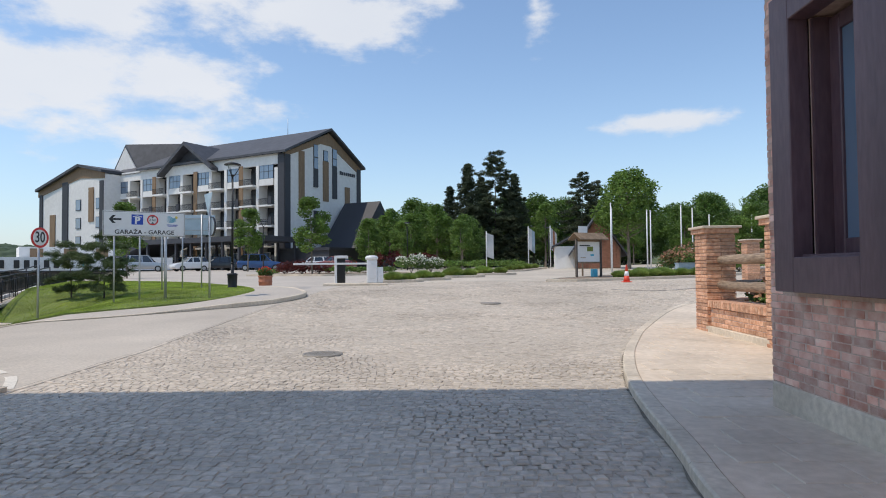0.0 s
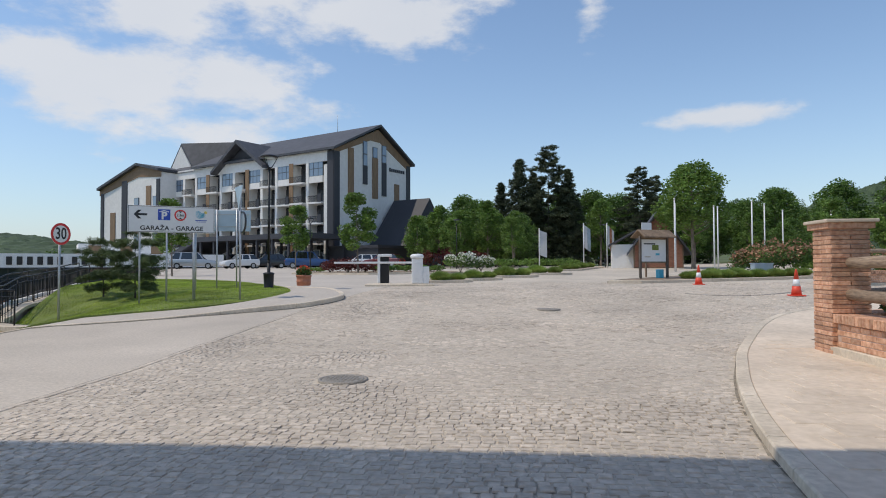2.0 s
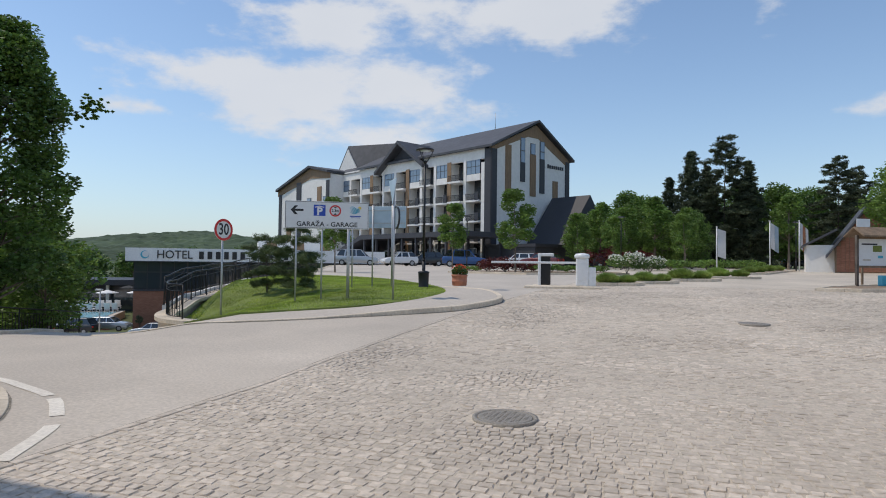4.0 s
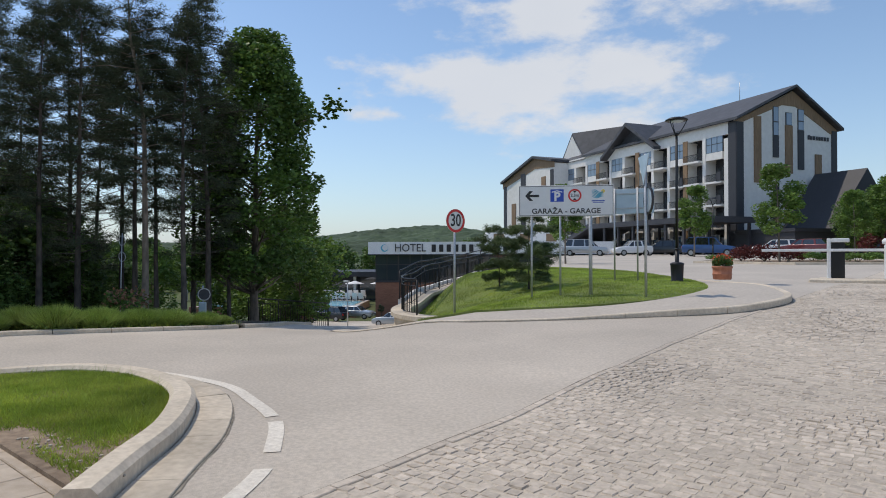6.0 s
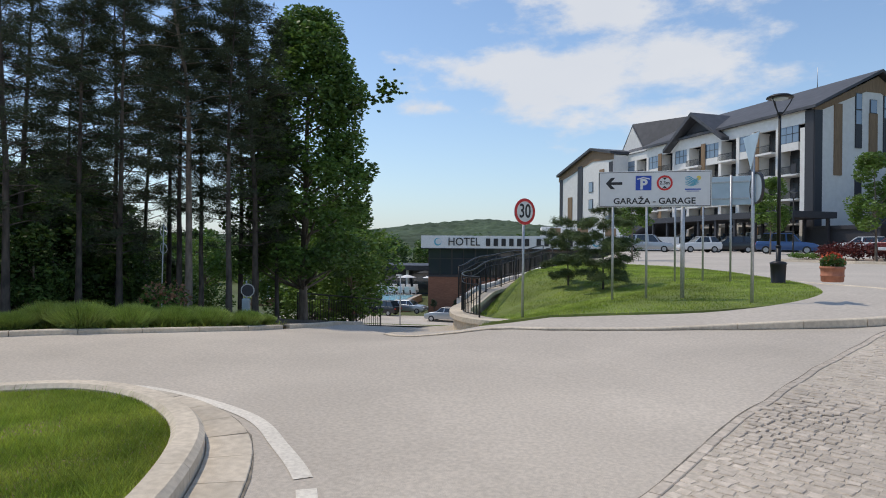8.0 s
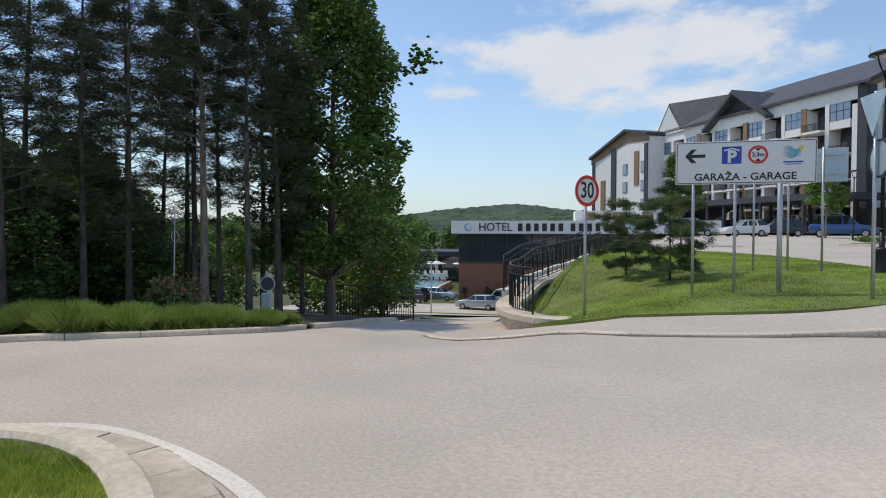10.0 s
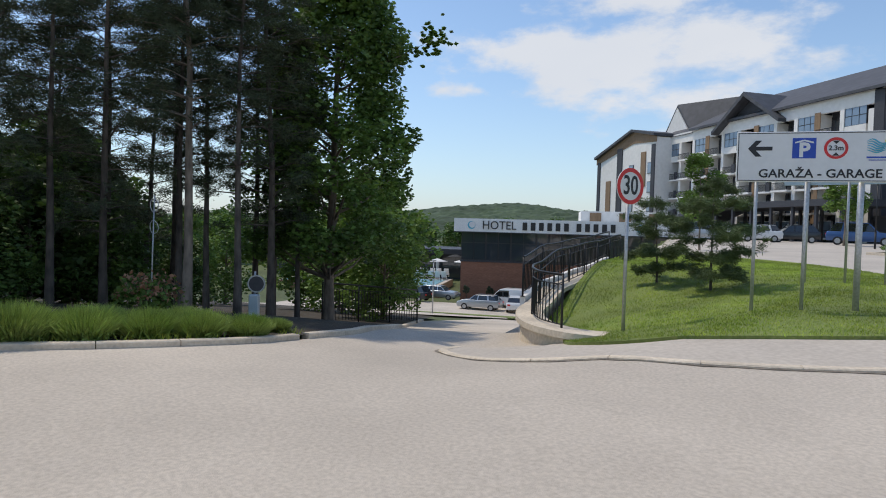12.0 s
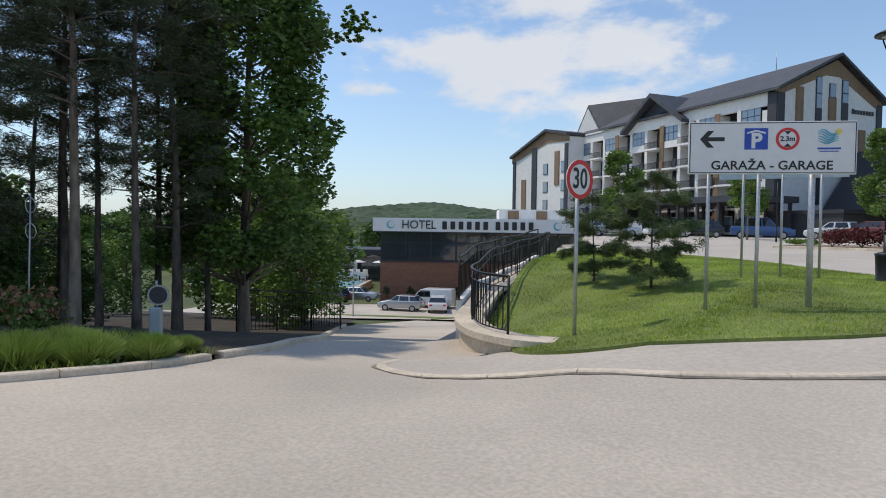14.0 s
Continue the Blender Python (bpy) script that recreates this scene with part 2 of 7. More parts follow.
M["cone_orange"] = plain("orange-red plastic", (0.72, 0.07, 0.03), 0.5)
M["rubber"] = plain("black rubber", (0.02, 0.02, 0.02), 0.8)
M["tin"] = plain("chrome-grey rim", (0.42, 0.43, 0.44), 0.35, 0.8)
M["hill"] = material("wooded hill", (0.042, 0.068, 0.034), (0.078, 0.112, 0.056), 0.12, 0.95, 1.0, 0.25, large=0.25, large_scale=0.012)
M["pool_tile"] = plain("pale blue pool water", (0.20, 0.50, 0.62), 0.08)
M["sunbed"] = plain("white lounger fabric", (0.80, 0.79, 0.77), 0.8)
M["iron_cover"] = material("cast iron cover", (0.26, 0.235, 0.20), (0.38, 0.345, 0.295), 40, 0.7, 0.8, 70, 0.3)


def glass_material(name, tint, rough=0.04):
    m = bpy.data.materials.new(name)
    m.use_nodes = True
    bs = m.node_tree.nodes["Principled BSDF"]
    bs.inputs["Base Color"].default_value = (*tint, 1)
    bs.inputs["Roughness"].default_value = rough
    bs.inputs["Specular IOR Level"].default_value = 0.9
    bs.inputs["Coat Weight"].default_value = 0.6
    bs.inputs["Coat Roughness"].default_value = 0.03
    return m


M["glass"] = glass_material("window glass over a dark room", (0.035, 0.045, 0.055))
M["glass_blue"] = glass_material("sky-tinted window glass", (0.16, 0.22, 0.30))
M["car_glass"] = glass_material("car glass", (0.015, 0.018, 0.02))


def car_paint(name, c, metallic=0.3):
    m = bpy.data.materials.new(name)
    m.use_nodes = True
    bs = m.node_tree.nodes["Principled BSDF"]
    bs.inputs["Base Color"].default_value = (*c, 1)
    bs.inputs["Roughness"].default_value, bs.inputs["Metallic"].default_value = 0.32, metallic
    bs.inputs["Coat Weight"].default_value = 0.7
    return m


# ---- building helpers ----
def mesh_of(name, bm, mat):
    me = bpy.data.meshes.new(name)
    bm.to_mesh(me)
    bm.free()
    for m in (mat if isinstance(mat, (list, tuple)) else [mat]):
        me.materials.append(m)
    return me


def part(name, bm, mat, parent=None, label="", smooth=False):
    me = mesh_of(name, bm, mat)
    if smooth:
        me.polygons.foreach_set("use_smooth", [True] * len(me.polygons))
    ob = new(name, me)
    if parent is not None:
        ob.parent = parent
    if label:
        ob["label"] = label
    return ob


def data_part(name, verts, faces, mat, parent=None, kind="", mats=None):
    me = bpy.data.meshes.new(name)
    me.from_pydata(verts, [], faces)
    for m in (mat if isinstance(mat, (list, tuple)) else [mat]):
        me.materials.append(m)
    if mats is not None:
        me.polygons.foreach_set("material_index", mats)
    me.update()
    ob = new(name, me)
    if parent is not None:
        ob.parent = parent
    if kind:
        ob["kind"] = kind
    return ob


def thing(name, m, label, category, group="", kind=""):
    ob = new(name)
    ob.empty_display_size = 0.2
    ob.matrix_world = m
    return tagged(ob, label, category, group, kind)


def box(bm, x0, y0, z0, x1, y1, z1, bevel=0.0, m=None, mi=0):
    vs = [bm.verts.new((x, y, z)) for x in (x0, x1) for y in (y0, y1) for z in (z0, z1)]
    fs = []
    for f in ((0, 1, 3, 2), (4, 6, 7, 5), (0, 4, 5, 1), (2, 3, 7, 6), (0, 2, 6, 4), (1, 5, 7, 3)):
        fs.append(bm.faces.new([vs[i] for i in f]))
        fs[-1].material_index = mi
    if bevel:
        es = list({e for f in fs for e in f.edges})
        r = bmesh.ops.bevel(bm, geom=es, offset=bevel, segments=1, affect="EDGES", profile=0.5)
        vs = [v for v in r["verts"]] + [v for v in vs if v.is_valid]
        for f in r["faces"]:
            f.material_index = mi
    if m is not None:
        bmesh.ops.transform(bm, matrix=m, verts=list(dict.fromkeys(v for v in vs if v.is_valid)))
    return vs


def cyl(bm, p, q, r0, r1=None, n=10, caps=True, mi=0):
    r1 = r0 if r1 is None else r1
    p, q = Vector(p), Vector(q)
    d = (q - p).normalized()
    a = d.orthogonal().normalized()
    b = d.cross(a)
    r = []
    for c, rad in ((p, r0), (q, r1)):
        r.append([bm.verts.new(c + (a * math.cos(2 * math.pi * i / n) + b * math.sin(2 * math.pi * i / n)) * rad) for i in range(n)])
    for i in range(n):
        f = bm.faces.new((r[0][i], r[0][(i + 1) % n], r[1][(i + 1) % n], r[1][i]))
        f.smooth, f.material_index = True, mi
    if caps:
        bm.faces.new(list(reversed(r[0]))).material_index = mi
        bm.faces.new(r[1]).material_index = mi
    return r


def tube(bm, pts, radii, n=8):
    """A bent, tapered limb through points."""
    rings = []
    for i, p in enumerate(pts):
        p = Vector(p)
        d = (Vector(pts[min(i + 1, len(pts) - 1)]) - Vector(pts[max(i - 1, 0)])).normalized()
        a = d.orthogonal().normalized() if not rings else (rings[-1][1] - d * rings[-1][1].dot(d)).normalized()
        b = d.cross(a)
        rings.append(([bm.verts.new(p + (a * math.cos(2 * math.pi * k / n) + b * math.sin(2 * math.pi * k / n)) * radii[i]) for k in range(n)], a))
    for (r0, _), (r1, _) in zip(rings, rings[1:]):
        for k in range(n):
            bm.faces.new((r0[k], r0[(k + 1) % n], r1[(k + 1) % n], r1[k])).smooth = True
    bm.faces.new(rings[-1][0])


def lathe(bm, prof, n=16, cx=0, cy=0, mi=0):
    rings = [[bm.verts.new((cx + r * math.cos(2 * math.pi * i / n), cy + r * math.sin(2 * math.pi * i / n), z)) for i in range(n)] for r, z in prof]
    for r0, r1 in zip(rings, rings[1:]):
        for i in range(n):
            f = bm.faces.new((r0[i], r0[(i + 1) % n], r1[(i + 1) % n], r1[i]))
            f.smooth, f.material_index = True, mi
    bm.faces.new(list(reversed(rings[0]))).material_index = mi
    bm.faces.new(rings[-1]).material_index = mi


def prism(bm, poly, d, mi=0):
    """Extrude a polygon of 3D points by the vector d."""
    a = [bm.verts.new(p) for p in poly]
    b = [bm.verts.new(Vector(p) + Vector(d)) for p in poly]
    n = len(a)
    bm.faces.new(a).material_index = mi
    bm.faces.new(list(reversed(b))).material_index = mi
    for i in range(n):
        bm.faces.new((a[(i + 1) % n], a[i], b[i], b[(i + 1) % n])).material_index = mi
    bmesh.ops.recalc_face_normals(bm, faces=bm.faces)


def text_bm(s, size, depth=0.004, align="CENTER", bold=0.0):
    """Lettering in the built-in font, standing in the xz plane, facing -y."""
    cu = bpy.data.curves.new("lettering", "FONT")
    cu.body, cu.size, cu.align_x, cu.align_y, cu.extrude = s, size, align, "CENTER", depth / 2
    cu.resolution_u = 3
    cu.offset = bold
    ob = new("lettering", cu)
    me = bpy.data.meshes.new_from_object(ob.evaluated_get(bpy.context.evaluated_depsgraph_get()))
    bm = bmesh.new()
    bm.from_mesh(me)
    bpy.data.objects.remove(ob)
    bpy.data.curves.remove(cu)
    bpy.data.meshes.remove(me)
    bm.transform(Matrix.Rotation(radians(90), 4, "X"))
    return bm


# ---- the lie of the land ----
def smooth(a, b, t):
    k = min(1.0, max(0.0, (t - a) / (b - a)))
    return k * k * (3 - 2 * k)


def ramp(t, pts):
    for (a, b), (c, d) in zip(pts, pts[1:]):
        if t <= c:
            return b + (d - b) * smooth(a, c, t)
    return pts[-1][1]


RISE = ((-60, 0), (11, 0), (26, .6), (42, .85), (65, 1.2), (95, 1.35), (150, 1.9), (300, 6), (600, 16))


def upper(x, y):
    r = ramp(y, RISE)
    r -= min(0.8, 0.19 * max(0.0, -9.7 - x)) * (1 - smooth(19, 26, y)) * smooth(13.5, 17.5, y)
    r += 0.03 * max(0.0, x - 14) * smooth(15, 60, y) * 0.6
    return r


def lower(x, y):
    u = (x + 14.6) * -.6 + (y - 17.2) * .8
    return max(-6.3, -.05 - .06 * max(0, min(u, 6) + 6) - .12 * max(0, u))


def wall_side(x, y):
    return (x + 13.5) * -.9 + (y - 17.8) * -.43


def land(x, y):
    a, b = upper(x, y), lower(x, y)
    k = smooth(-.1, .25, wall_side(x, y)) if y > 17.5 else smooth(-8 + max(0, y - 8) * .8, .25, wall_side(x, y))
    # the bank behind the lawn falls away beyond the hotel's forecourt
    dip = .16 * math.exp(-((x + 13.3) ** 2 + (y - 16.6) ** 2) / 9.0)
    return min(a, b) * k + a * (1 - k) - dip


def drape(name, poly, mat, off, step=1.0, skirt=0.0, parent=None):
    """A polygon in plan, cut into a grid and laid on the land, with an optional edge downwards."""
    bm = bmesh.new()
    bm.faces.new([bm.verts.new((x, y, 0)) for x, y in poly])
    xs, ys = [p[0] for p in poly], [p[1] for p in poly]
    for axis, lo, hi in ((0, min(xs), max(xs)), (1, min(ys), max(ys))):
        v = math.ceil(lo / step) * step
        while v < hi:
            co, no = [0, 0, 0], [0, 0, 0]
            co[axis], no[axis] = v + 0.0137, 1
            bmesh.ops.bisect_plane(bm, geom=bm.verts[:] + bm.edges[:] + bm.faces[:], plane_co=co, plane_no=no)
            v += step
    bm.normal_update()
    for f in bm.faces:
        if f.normal.z < 0:
            f.normal_flip()
    for v in bm.verts:
        v.co.z = land(v.co.x, v.co.y) + (off(v.co.x) if callable(off) else off)
    if skirt:
        r = bmesh.ops.extrude_edge_only(bm, edges=[e for e in bm.edges if e.is_boundary])
        for v in r["geom"]:
            if isinstance(v, bmesh.types.BMVert):
                v.co.z -= skirt
    return part(name, bm, mat, parent)


def spline(pts, n=6, closed=False):
    """Catmull-Rom through plan points."""
    out, m = [], len(pts)
    for i in range(m if closed else m - 1):
        if closed:
            p = [Vector(pts[(i + k) % m]) for k in (-1, 0, 1, 2)]
        else:
            p = [Vector(pts[min(m - 1, max(0, i + k))]) for k in (-1, 0, 1, 2)]
        for j in range(n):
            t = j / n
            out.append(tuple(0.5 * (2 * p[1] + (p[2] - p[0]) * t + (2 * p[0] - 5 * p[1] + 4 * p[2] - p[3]) * t * t
                                    + (3 * p[1] - p[0] - 3 * p[2] + p[3]) * t ** 3)))
    if not closed:
        out.append(tuple(pts[-1]))
    return out


def offset_line(pts, d):
    out = []
    for i, p in enumerate(pts):
        a, b = Vector(pts[max(0, i - 1)]), Vector(pts[min(len(pts) - 1, i + 1)])
        t = (b - a).normalized()
        out.append((p[0] - t.y * d, p[1] + t.x * d))
    return out


def strip(bm, line, w0, w1, z0, z1, bevel=0.0, mi=0):
    """A kerb-like bar along a plan line, between offsets w0 and w1, from z0 to z1 over the land."""
    a, b = offset_line(line, w0), offset_line(line, w1)
    rows = []
    for p, q in zip(a, b):
        zp = min(land(*p), land(*q)) + (z1(p[0]) if callable(z1) else z1) - 0.1
        prof = [(p, zp + z0), (p, zp + .1 - bevel), ((p[0] + (q[0] - p[0]) * bevel / abs(w1 - w0), p[1] + (q[1] - p[1]) * bevel / abs(w1 - w0)), zp + .1),
                ((q[0] + (p[0] - q[0]) * bevel / abs(w1 - w0), q[1] + (p[1] - q[1]) * bevel / abs(w1 - w0)), zp + .1), (q, zp + .1 - bevel), (q, zp + z0)]
        rows.append([bm.verts.new((c[0], c[1], z)) for c, z in prof])
    for r0, r1 in zip(rows, rows[1:]):
        for i in range(5):
            bm.faces.new((r0[i], r0[i + 1], r1[i + 1], r1[i])).material_index = mi
    bm.faces.new(rows[0]).material_index = mi
    bm.faces.new(list(reversed(rows[-1]))).material_index = mi
    bmesh.ops.recalc_face_normals(bm, faces=bm.faces)


def kerb_stones(parent, line, w0, w1, z0, z1, length, mat, bevel=0.015, gap=0.012):
    """Single kerb stones along a line, each an object of its own."""
    pts = [Vector(p) for p in line]
    acc, cur = 0.0, [tuple(pts[0])]
    for p, q in zip(pts, pts[1:]):
        seg = (q - p).length
        pos = 0.0
        while acc + seg - pos >= length:
            pos += length - acc
            c = p.lerp(q, pos / seg)
            cur.append(tuple(c))
            bm = bmesh.new()
            if len(cur) > 1 and (Vector(cur[0]) - Vector(cur[-1])).length > .03:
                t0 = Vector(cur[1]) - Vector(cur[0])
                cur[0] = tuple(Vector(cur[0]) + t0 * min(.5, gap / max(t0.length, 1e-4)))
                cur = [c0 for c0, c1 in zip(cur, cur[1:]) if (Vector(c0) - Vector(c1)).length > .012] + [cur[-1]]
                strip(bm, cur, w0, w1, z0, z1, bevel)
                part("kerb_stone", bm, mat, parent)
            cur, acc = [tuple(c)], 0.0
        acc += seg - pos
        cur.append(tuple(q))


# ---- ground, roads, kerbs ----
def build_ground():
    def axis(lo, hi, dense_lo, dense_hi, step, grow):
        out, v = [], dense_lo
        while v <= dense_hi:
            out.append(v)
            v += step
        s, v = step, dense_hi
        while v < hi:
            s *= grow
            v += s
            out.append(v)
        s, v = step, dense_lo
        while v > lo:
            s *= grow
            v -= s
            out.insert(0, v)
        return out

    xs = axis(-2600, 2600, -34, 12, 0.5, 1.16)
    ys = axis(-2600, 2600, 4, 46, 0.5, 1.16)
    verts = [(x, y, land(x, y) - 0.1 - (0.35 if 44 < -x < 75 and 50 < y < 62 else 0)) for y in ys for x in xs]
    n = len(xs)
    faces = [(j * n + i, j * n + i + 1, (j + 1) * n + i + 1, (j + 1) * n + i) for j in range(len(ys) - 1) for i in range(n - 1)]
    tagged(data_part("ground", verts, faces, M["ground"]), "grassy ground reaching out to the hills", "ground", kind="structure")


build_ground()

SEAM_LINE = [(-4.2, -8), (-4.25, 0), (-4.3, 6.9), (-4.4, 8.6), (-4.44, 10.2), (-4.66, 12.1), (-4.74, 14.2), (-4.66, 17.2), (-4.45, 19.3)]
SEAM = SEAM_LINE[:3] + [(x + .045 * noise.noise(Vector((y * 1.1, 0, 4))), y) for x, y in spline(SEAM_LINE[2:], 8)[1:]]
KERB_RIGHT = spline([(2.0, -8), (2.1, 2), (2.33, 4.6), (2.64, 6.9), (3.12, 8.9), (3.7, 10.7), (4.5, 12.8), (6.1, 16.0), (7.7, 17.9), (11, 20.3), (18, 23.5), (30, 28)], 5)
WALK_OUT = spline([(-13.3, 15.9), (-12.95, 15.2), (-11.9, 14.85), (-10.5, 14.85), (-8.9, 15.4), (-7.35, 16.4), (-5.14, 18.15), (-4.45, 19.4), (-4.3, 20.9), (-5.2, 22.9), (-6.4, 24.3), (-8.4, 26.6)], 5)
LAWN_FRONT = spline([(-12.25, 17.4), (-11.4, 16.5), (-10.7, 16.15), (-9.9, 16.4), (-8.9, 17.15), (-7.5, 18.35), (-6.65, 19.8), (-6.4, 21.3), (-6.7, 22.9), (-8.2, 25.6), (-12, 30.5), (-16, 33), (-20.6, 34)], 4)
ISLAND = spline([(-5.1, 6.92), (-5.58, 7.37), (-6.25, 8.02), (-7.25, 8.66), (-8.2, 8.9), (-9.1, 8.85), (-9.8, 8.5), (-10.2, 7.8), (-10.35, 6.92)], 5)
BED_KERB = spline([(-16.2, 5), (-15.5, 7.6), (-15.0, 9.1), (-14.5, 10.6), (-14.3, 11.9), (-14.35, 12.9), (-14.7, 13.9)], 5)
ROAD_LEFT = [(-14.7, 13.9), (-15.2, 15.2), (-16.4, 17.2), (-20.6, 20.6), (-27, 27), (-33, 38)]
WALL_LINE = [(-12.5, 17.75), (-13.5, 18.6), (-14.3, 19.7), (-15.2, 21.4), (-18.0, 27.6), (-21.5, 34.5), (-24, 40)]


def lift(x):
    """The footway's height over the road: dropped towards the garage road."""
    return .03 + .10 * smooth(-7.8, -5.2, x)


def surface(name, poly, mat, off, label, step=1.0, skirt=0.0):
    return tagged(drape(name, poly, mat, off, step, skirt), label, name.split("_")[0], kind="structure")


right_field = [(45, 45), (50, 95), (10, 95), (-4, 60), (-4.0, 27), (-4.3, 20.9)]
surface("road_cobbled", SEAM + right_field[::-1] + KERB_RIGHT[::-1], M["cobble_bed"], 0.0, "cobbled street in worn grey-brown granite setts")
surface("road_garage", SEAM[::-1][::1] + [(-4.25, -8), (-16.2, -8)] + BED_KERB + ROAD_LEFT[1:] + [(-24, 40)] + WALL_LINE[::-1][1:] + WALK_OUT[:40], M["asphalt"], 0.006,
        "pale worn asphalt road running down to the garage")
surface("road_forecourt", [(-4.3, 20.9), (-4.0, 27), (-4, 60), (10, 95), (-10, 130), (-70, 118), (-62, 95), (-46, 66), (-30, 45), (-20.8, 34.2)] + LAWN_FRONT[::-1][1:22] + [(-6.4, 24.3), (-5.2, 22.9)],
        M["concrete_walk"], 0.004, "pale paved forecourt of the hotel", 2.0)
surface("road_parking", [(-31, 44), (-24, 40), (-22, 42), (-30, 58), (-38, 66), (-57, 53), (-66, 44), (-60, 30), (-40, 34)], M["asphalt"], 0.03, "pale parking yard below the slope", 2.0)
surface("pavement_lawn", WALK_OUT + [(-8.4, 26.6)] + LAWN_FRONT[::-1][13:], M["concrete_walk"], lift, "pale concrete footway round the lawn", 1.0, 0.12)
surface("lawn_corner", LAWN_FRONT + [(-20.6, 34.2), (-18.2, 28.4), (-15.4, 22), (-14.3, 19.4), (-13.2, 18.05)], M["lawn"], 0.075, "mown green lawn on the bank", 0.7, 0.2)
surface("lawn_island", ISLAND + [(-10, 6.91), (-5.2, 6.91)], M["soil"], 0.10, "grass corner inside a curved concrete kerb", 0.5, 0.1)
surface("pavement_right", [(2.15, -8)] + [p for p in offset_line(KERB_RIGHT, -0.16)][1:] + [(30, 20), (12, 14), (5.9, 13.5), (5.9, 5), (4.5, 5), (4.5, -8)], M["slab"], 0.09, "sandstone footway beside the brick building", 1.0, 0.1)
surface("pavement_left", [(-4.32, -8), (-4.34, 6.9), (-11, 6.9), (-11, -8)], M["path_slab"], 0.05, "brown paved path beside the grass corner", 1.0, 0.06)

walk_kerb = thing("kerb_lawn", Matrix(), "low grey concrete kerb along the footway", "kerb", kind="structure")
kerb_stones(walk_kerb, WALK_OUT, -0.02, 0.13, -0.15, lambda x: lift(x) + .01, 1.0, M["kerb"])
right_kerb = thing("kerb_right", Matrix(), "worn stone kerb of the cobbled street", "kerb", kind="structure")
kerb_stones(right_kerb, KERB_RIGHT[:50], -0.16, 0.0, -0.1, 0.10, 0.8, M["kerb"])
island_kerb = thing("kerb_island", Matrix(), "thick pale curved concrete kerb", "kerb", kind="structure")
kerb_stones(island_kerb, ISLAND, -0.02, 0.22, -0.1, 0.17, 1.0, M["kerb"], 0.04, 0.004)
gut = thing("gutter_island", Matrix(), "row of concrete gutter slabs along the kerb", "gutter", kind="structure")
kerb_stones(gut, ISLAND, -0.36, -0.03, -0.1, 0.03, 0.5, M["gutter"], 0.006, 0.006)
def dirt_joint(parent, line, w0, w1, z):
    """A dark strip along the foot of a kerb: dirt and weeds, with the kerb's shadow line painted in."""
    rng = random.Random(len(line))
    verts = []
    for p, q in zip(offset_line(line, w0), offset_line(line, w1)):
        k = rng.uniform(.2, 1)
        p = (q[0] + (p[0] - q[0]) * k, q[1] + (p[1] - q[1]) * k)
        verts += [(*p, land(*p) + z), (*q, land(*q) + z)]
    faces = [(2 * i, 2 * i + 1, 2 * i + 3, 2 * i + 2) for i in range(len(line) - 1)]
    data_part("dirt_joint", verts, faces, M["joint"], parent)


path_kerb = thing("kerb_path", Matrix(), "narrow brown edging of the paved path", "kerb", kind="structure")
kerb_stones(path_kerb, [(-4.3, 6.9), (-10.9, 6.9)], -.06, .06, -.1, .068, .8, M["path_slab"], .008, .008)
dirt_joint(path_kerb, [(-4.3 - .2 * i, 6.9) for i in range(33)], -.09, -.055, .07)
# widened here so its dark colour also draws the kerb's shaded front
dirt_joint(walk_kerb, WALK_OUT, -.085, -.015, .014)
dirt_joint(right_kerb, KERB_RIGHT[:50], .035, -.005, .012)
dirt_joint(gut, ISLAND, -.39, -.355, .012)
bed_kerb = thing("kerb_bed", Matrix(), "pale concrete kerb of the lavender bed", "kerb", kind="structure")
kerb_stones(bed_kerb, BED_KERB, -0.02, 0.14, -0.1, 0.095, 1.0, M["kerb"])
kerb_stones(bed_kerb, ROAD_LEFT[:5], -0.02, 0.14, -0.1, 0.10, 1.0, M["kerb"])
seam_kerb = thing("kerb_seam", Matrix(), "flush stone edging between cobbles and asphalt", "kerb", kind="structure")
kerb_stones(seam_kerb, SEAM, -0.045, 0.035, -0.1, 0.012, 0.24, M["cobble_part"], 0.006, 0.012)
dirt_joint(seam_kerb, SEAM[2:], .05, .032, .0125)
surface("lawn_bed", [(x - .05, y) for x, y in BED_KERB] + [(-15.3, 15.2), (-16.5, 17.3), (-20.8, 20.8), (-27.2, 27.2), (-33, 33), (-60, 33), (-60, -10), (-17, -10)], M["forest_floor"], 0.07, "earth under the pines, coloured dark for their shade", 1.5)

# painted edge line round the island
def paint_line(line, w0, w1):
    bm = bmesh.new()
    a, b = offset_line(line, w0), offset_line(line, w1)
    va = [bm.verts.new((*p, land(*p) + 0.012)) for p in a]
    vb = [bm.verts.new((*p, land(*p) + 0.012)) for p in b]
    for i in range(len(va) - 1):
        bm.faces.new((va[i], va[i + 1], vb[i + 1], vb[i]))
    return bm


ARC = spline([(-4.42, 7.12), (-4.95, 7.92), (-5.5, 8.42), (-6.1, 8.83), (-6.9, 9.12), (-7.8, 9.36), (-8.9, 9.3), (-9.9, 9.0), (-10.6, 8.2)], 8)
for k, (i, j) in enumerate(((0, 9), (13, 23), (25, 60))):
    tagged(part("road_marking", paint_line(ARC[i:j + 1], -0.06, 0.07), M["white_paint"]), "worn white line painted on asphalt", "road marking", kind="structure")


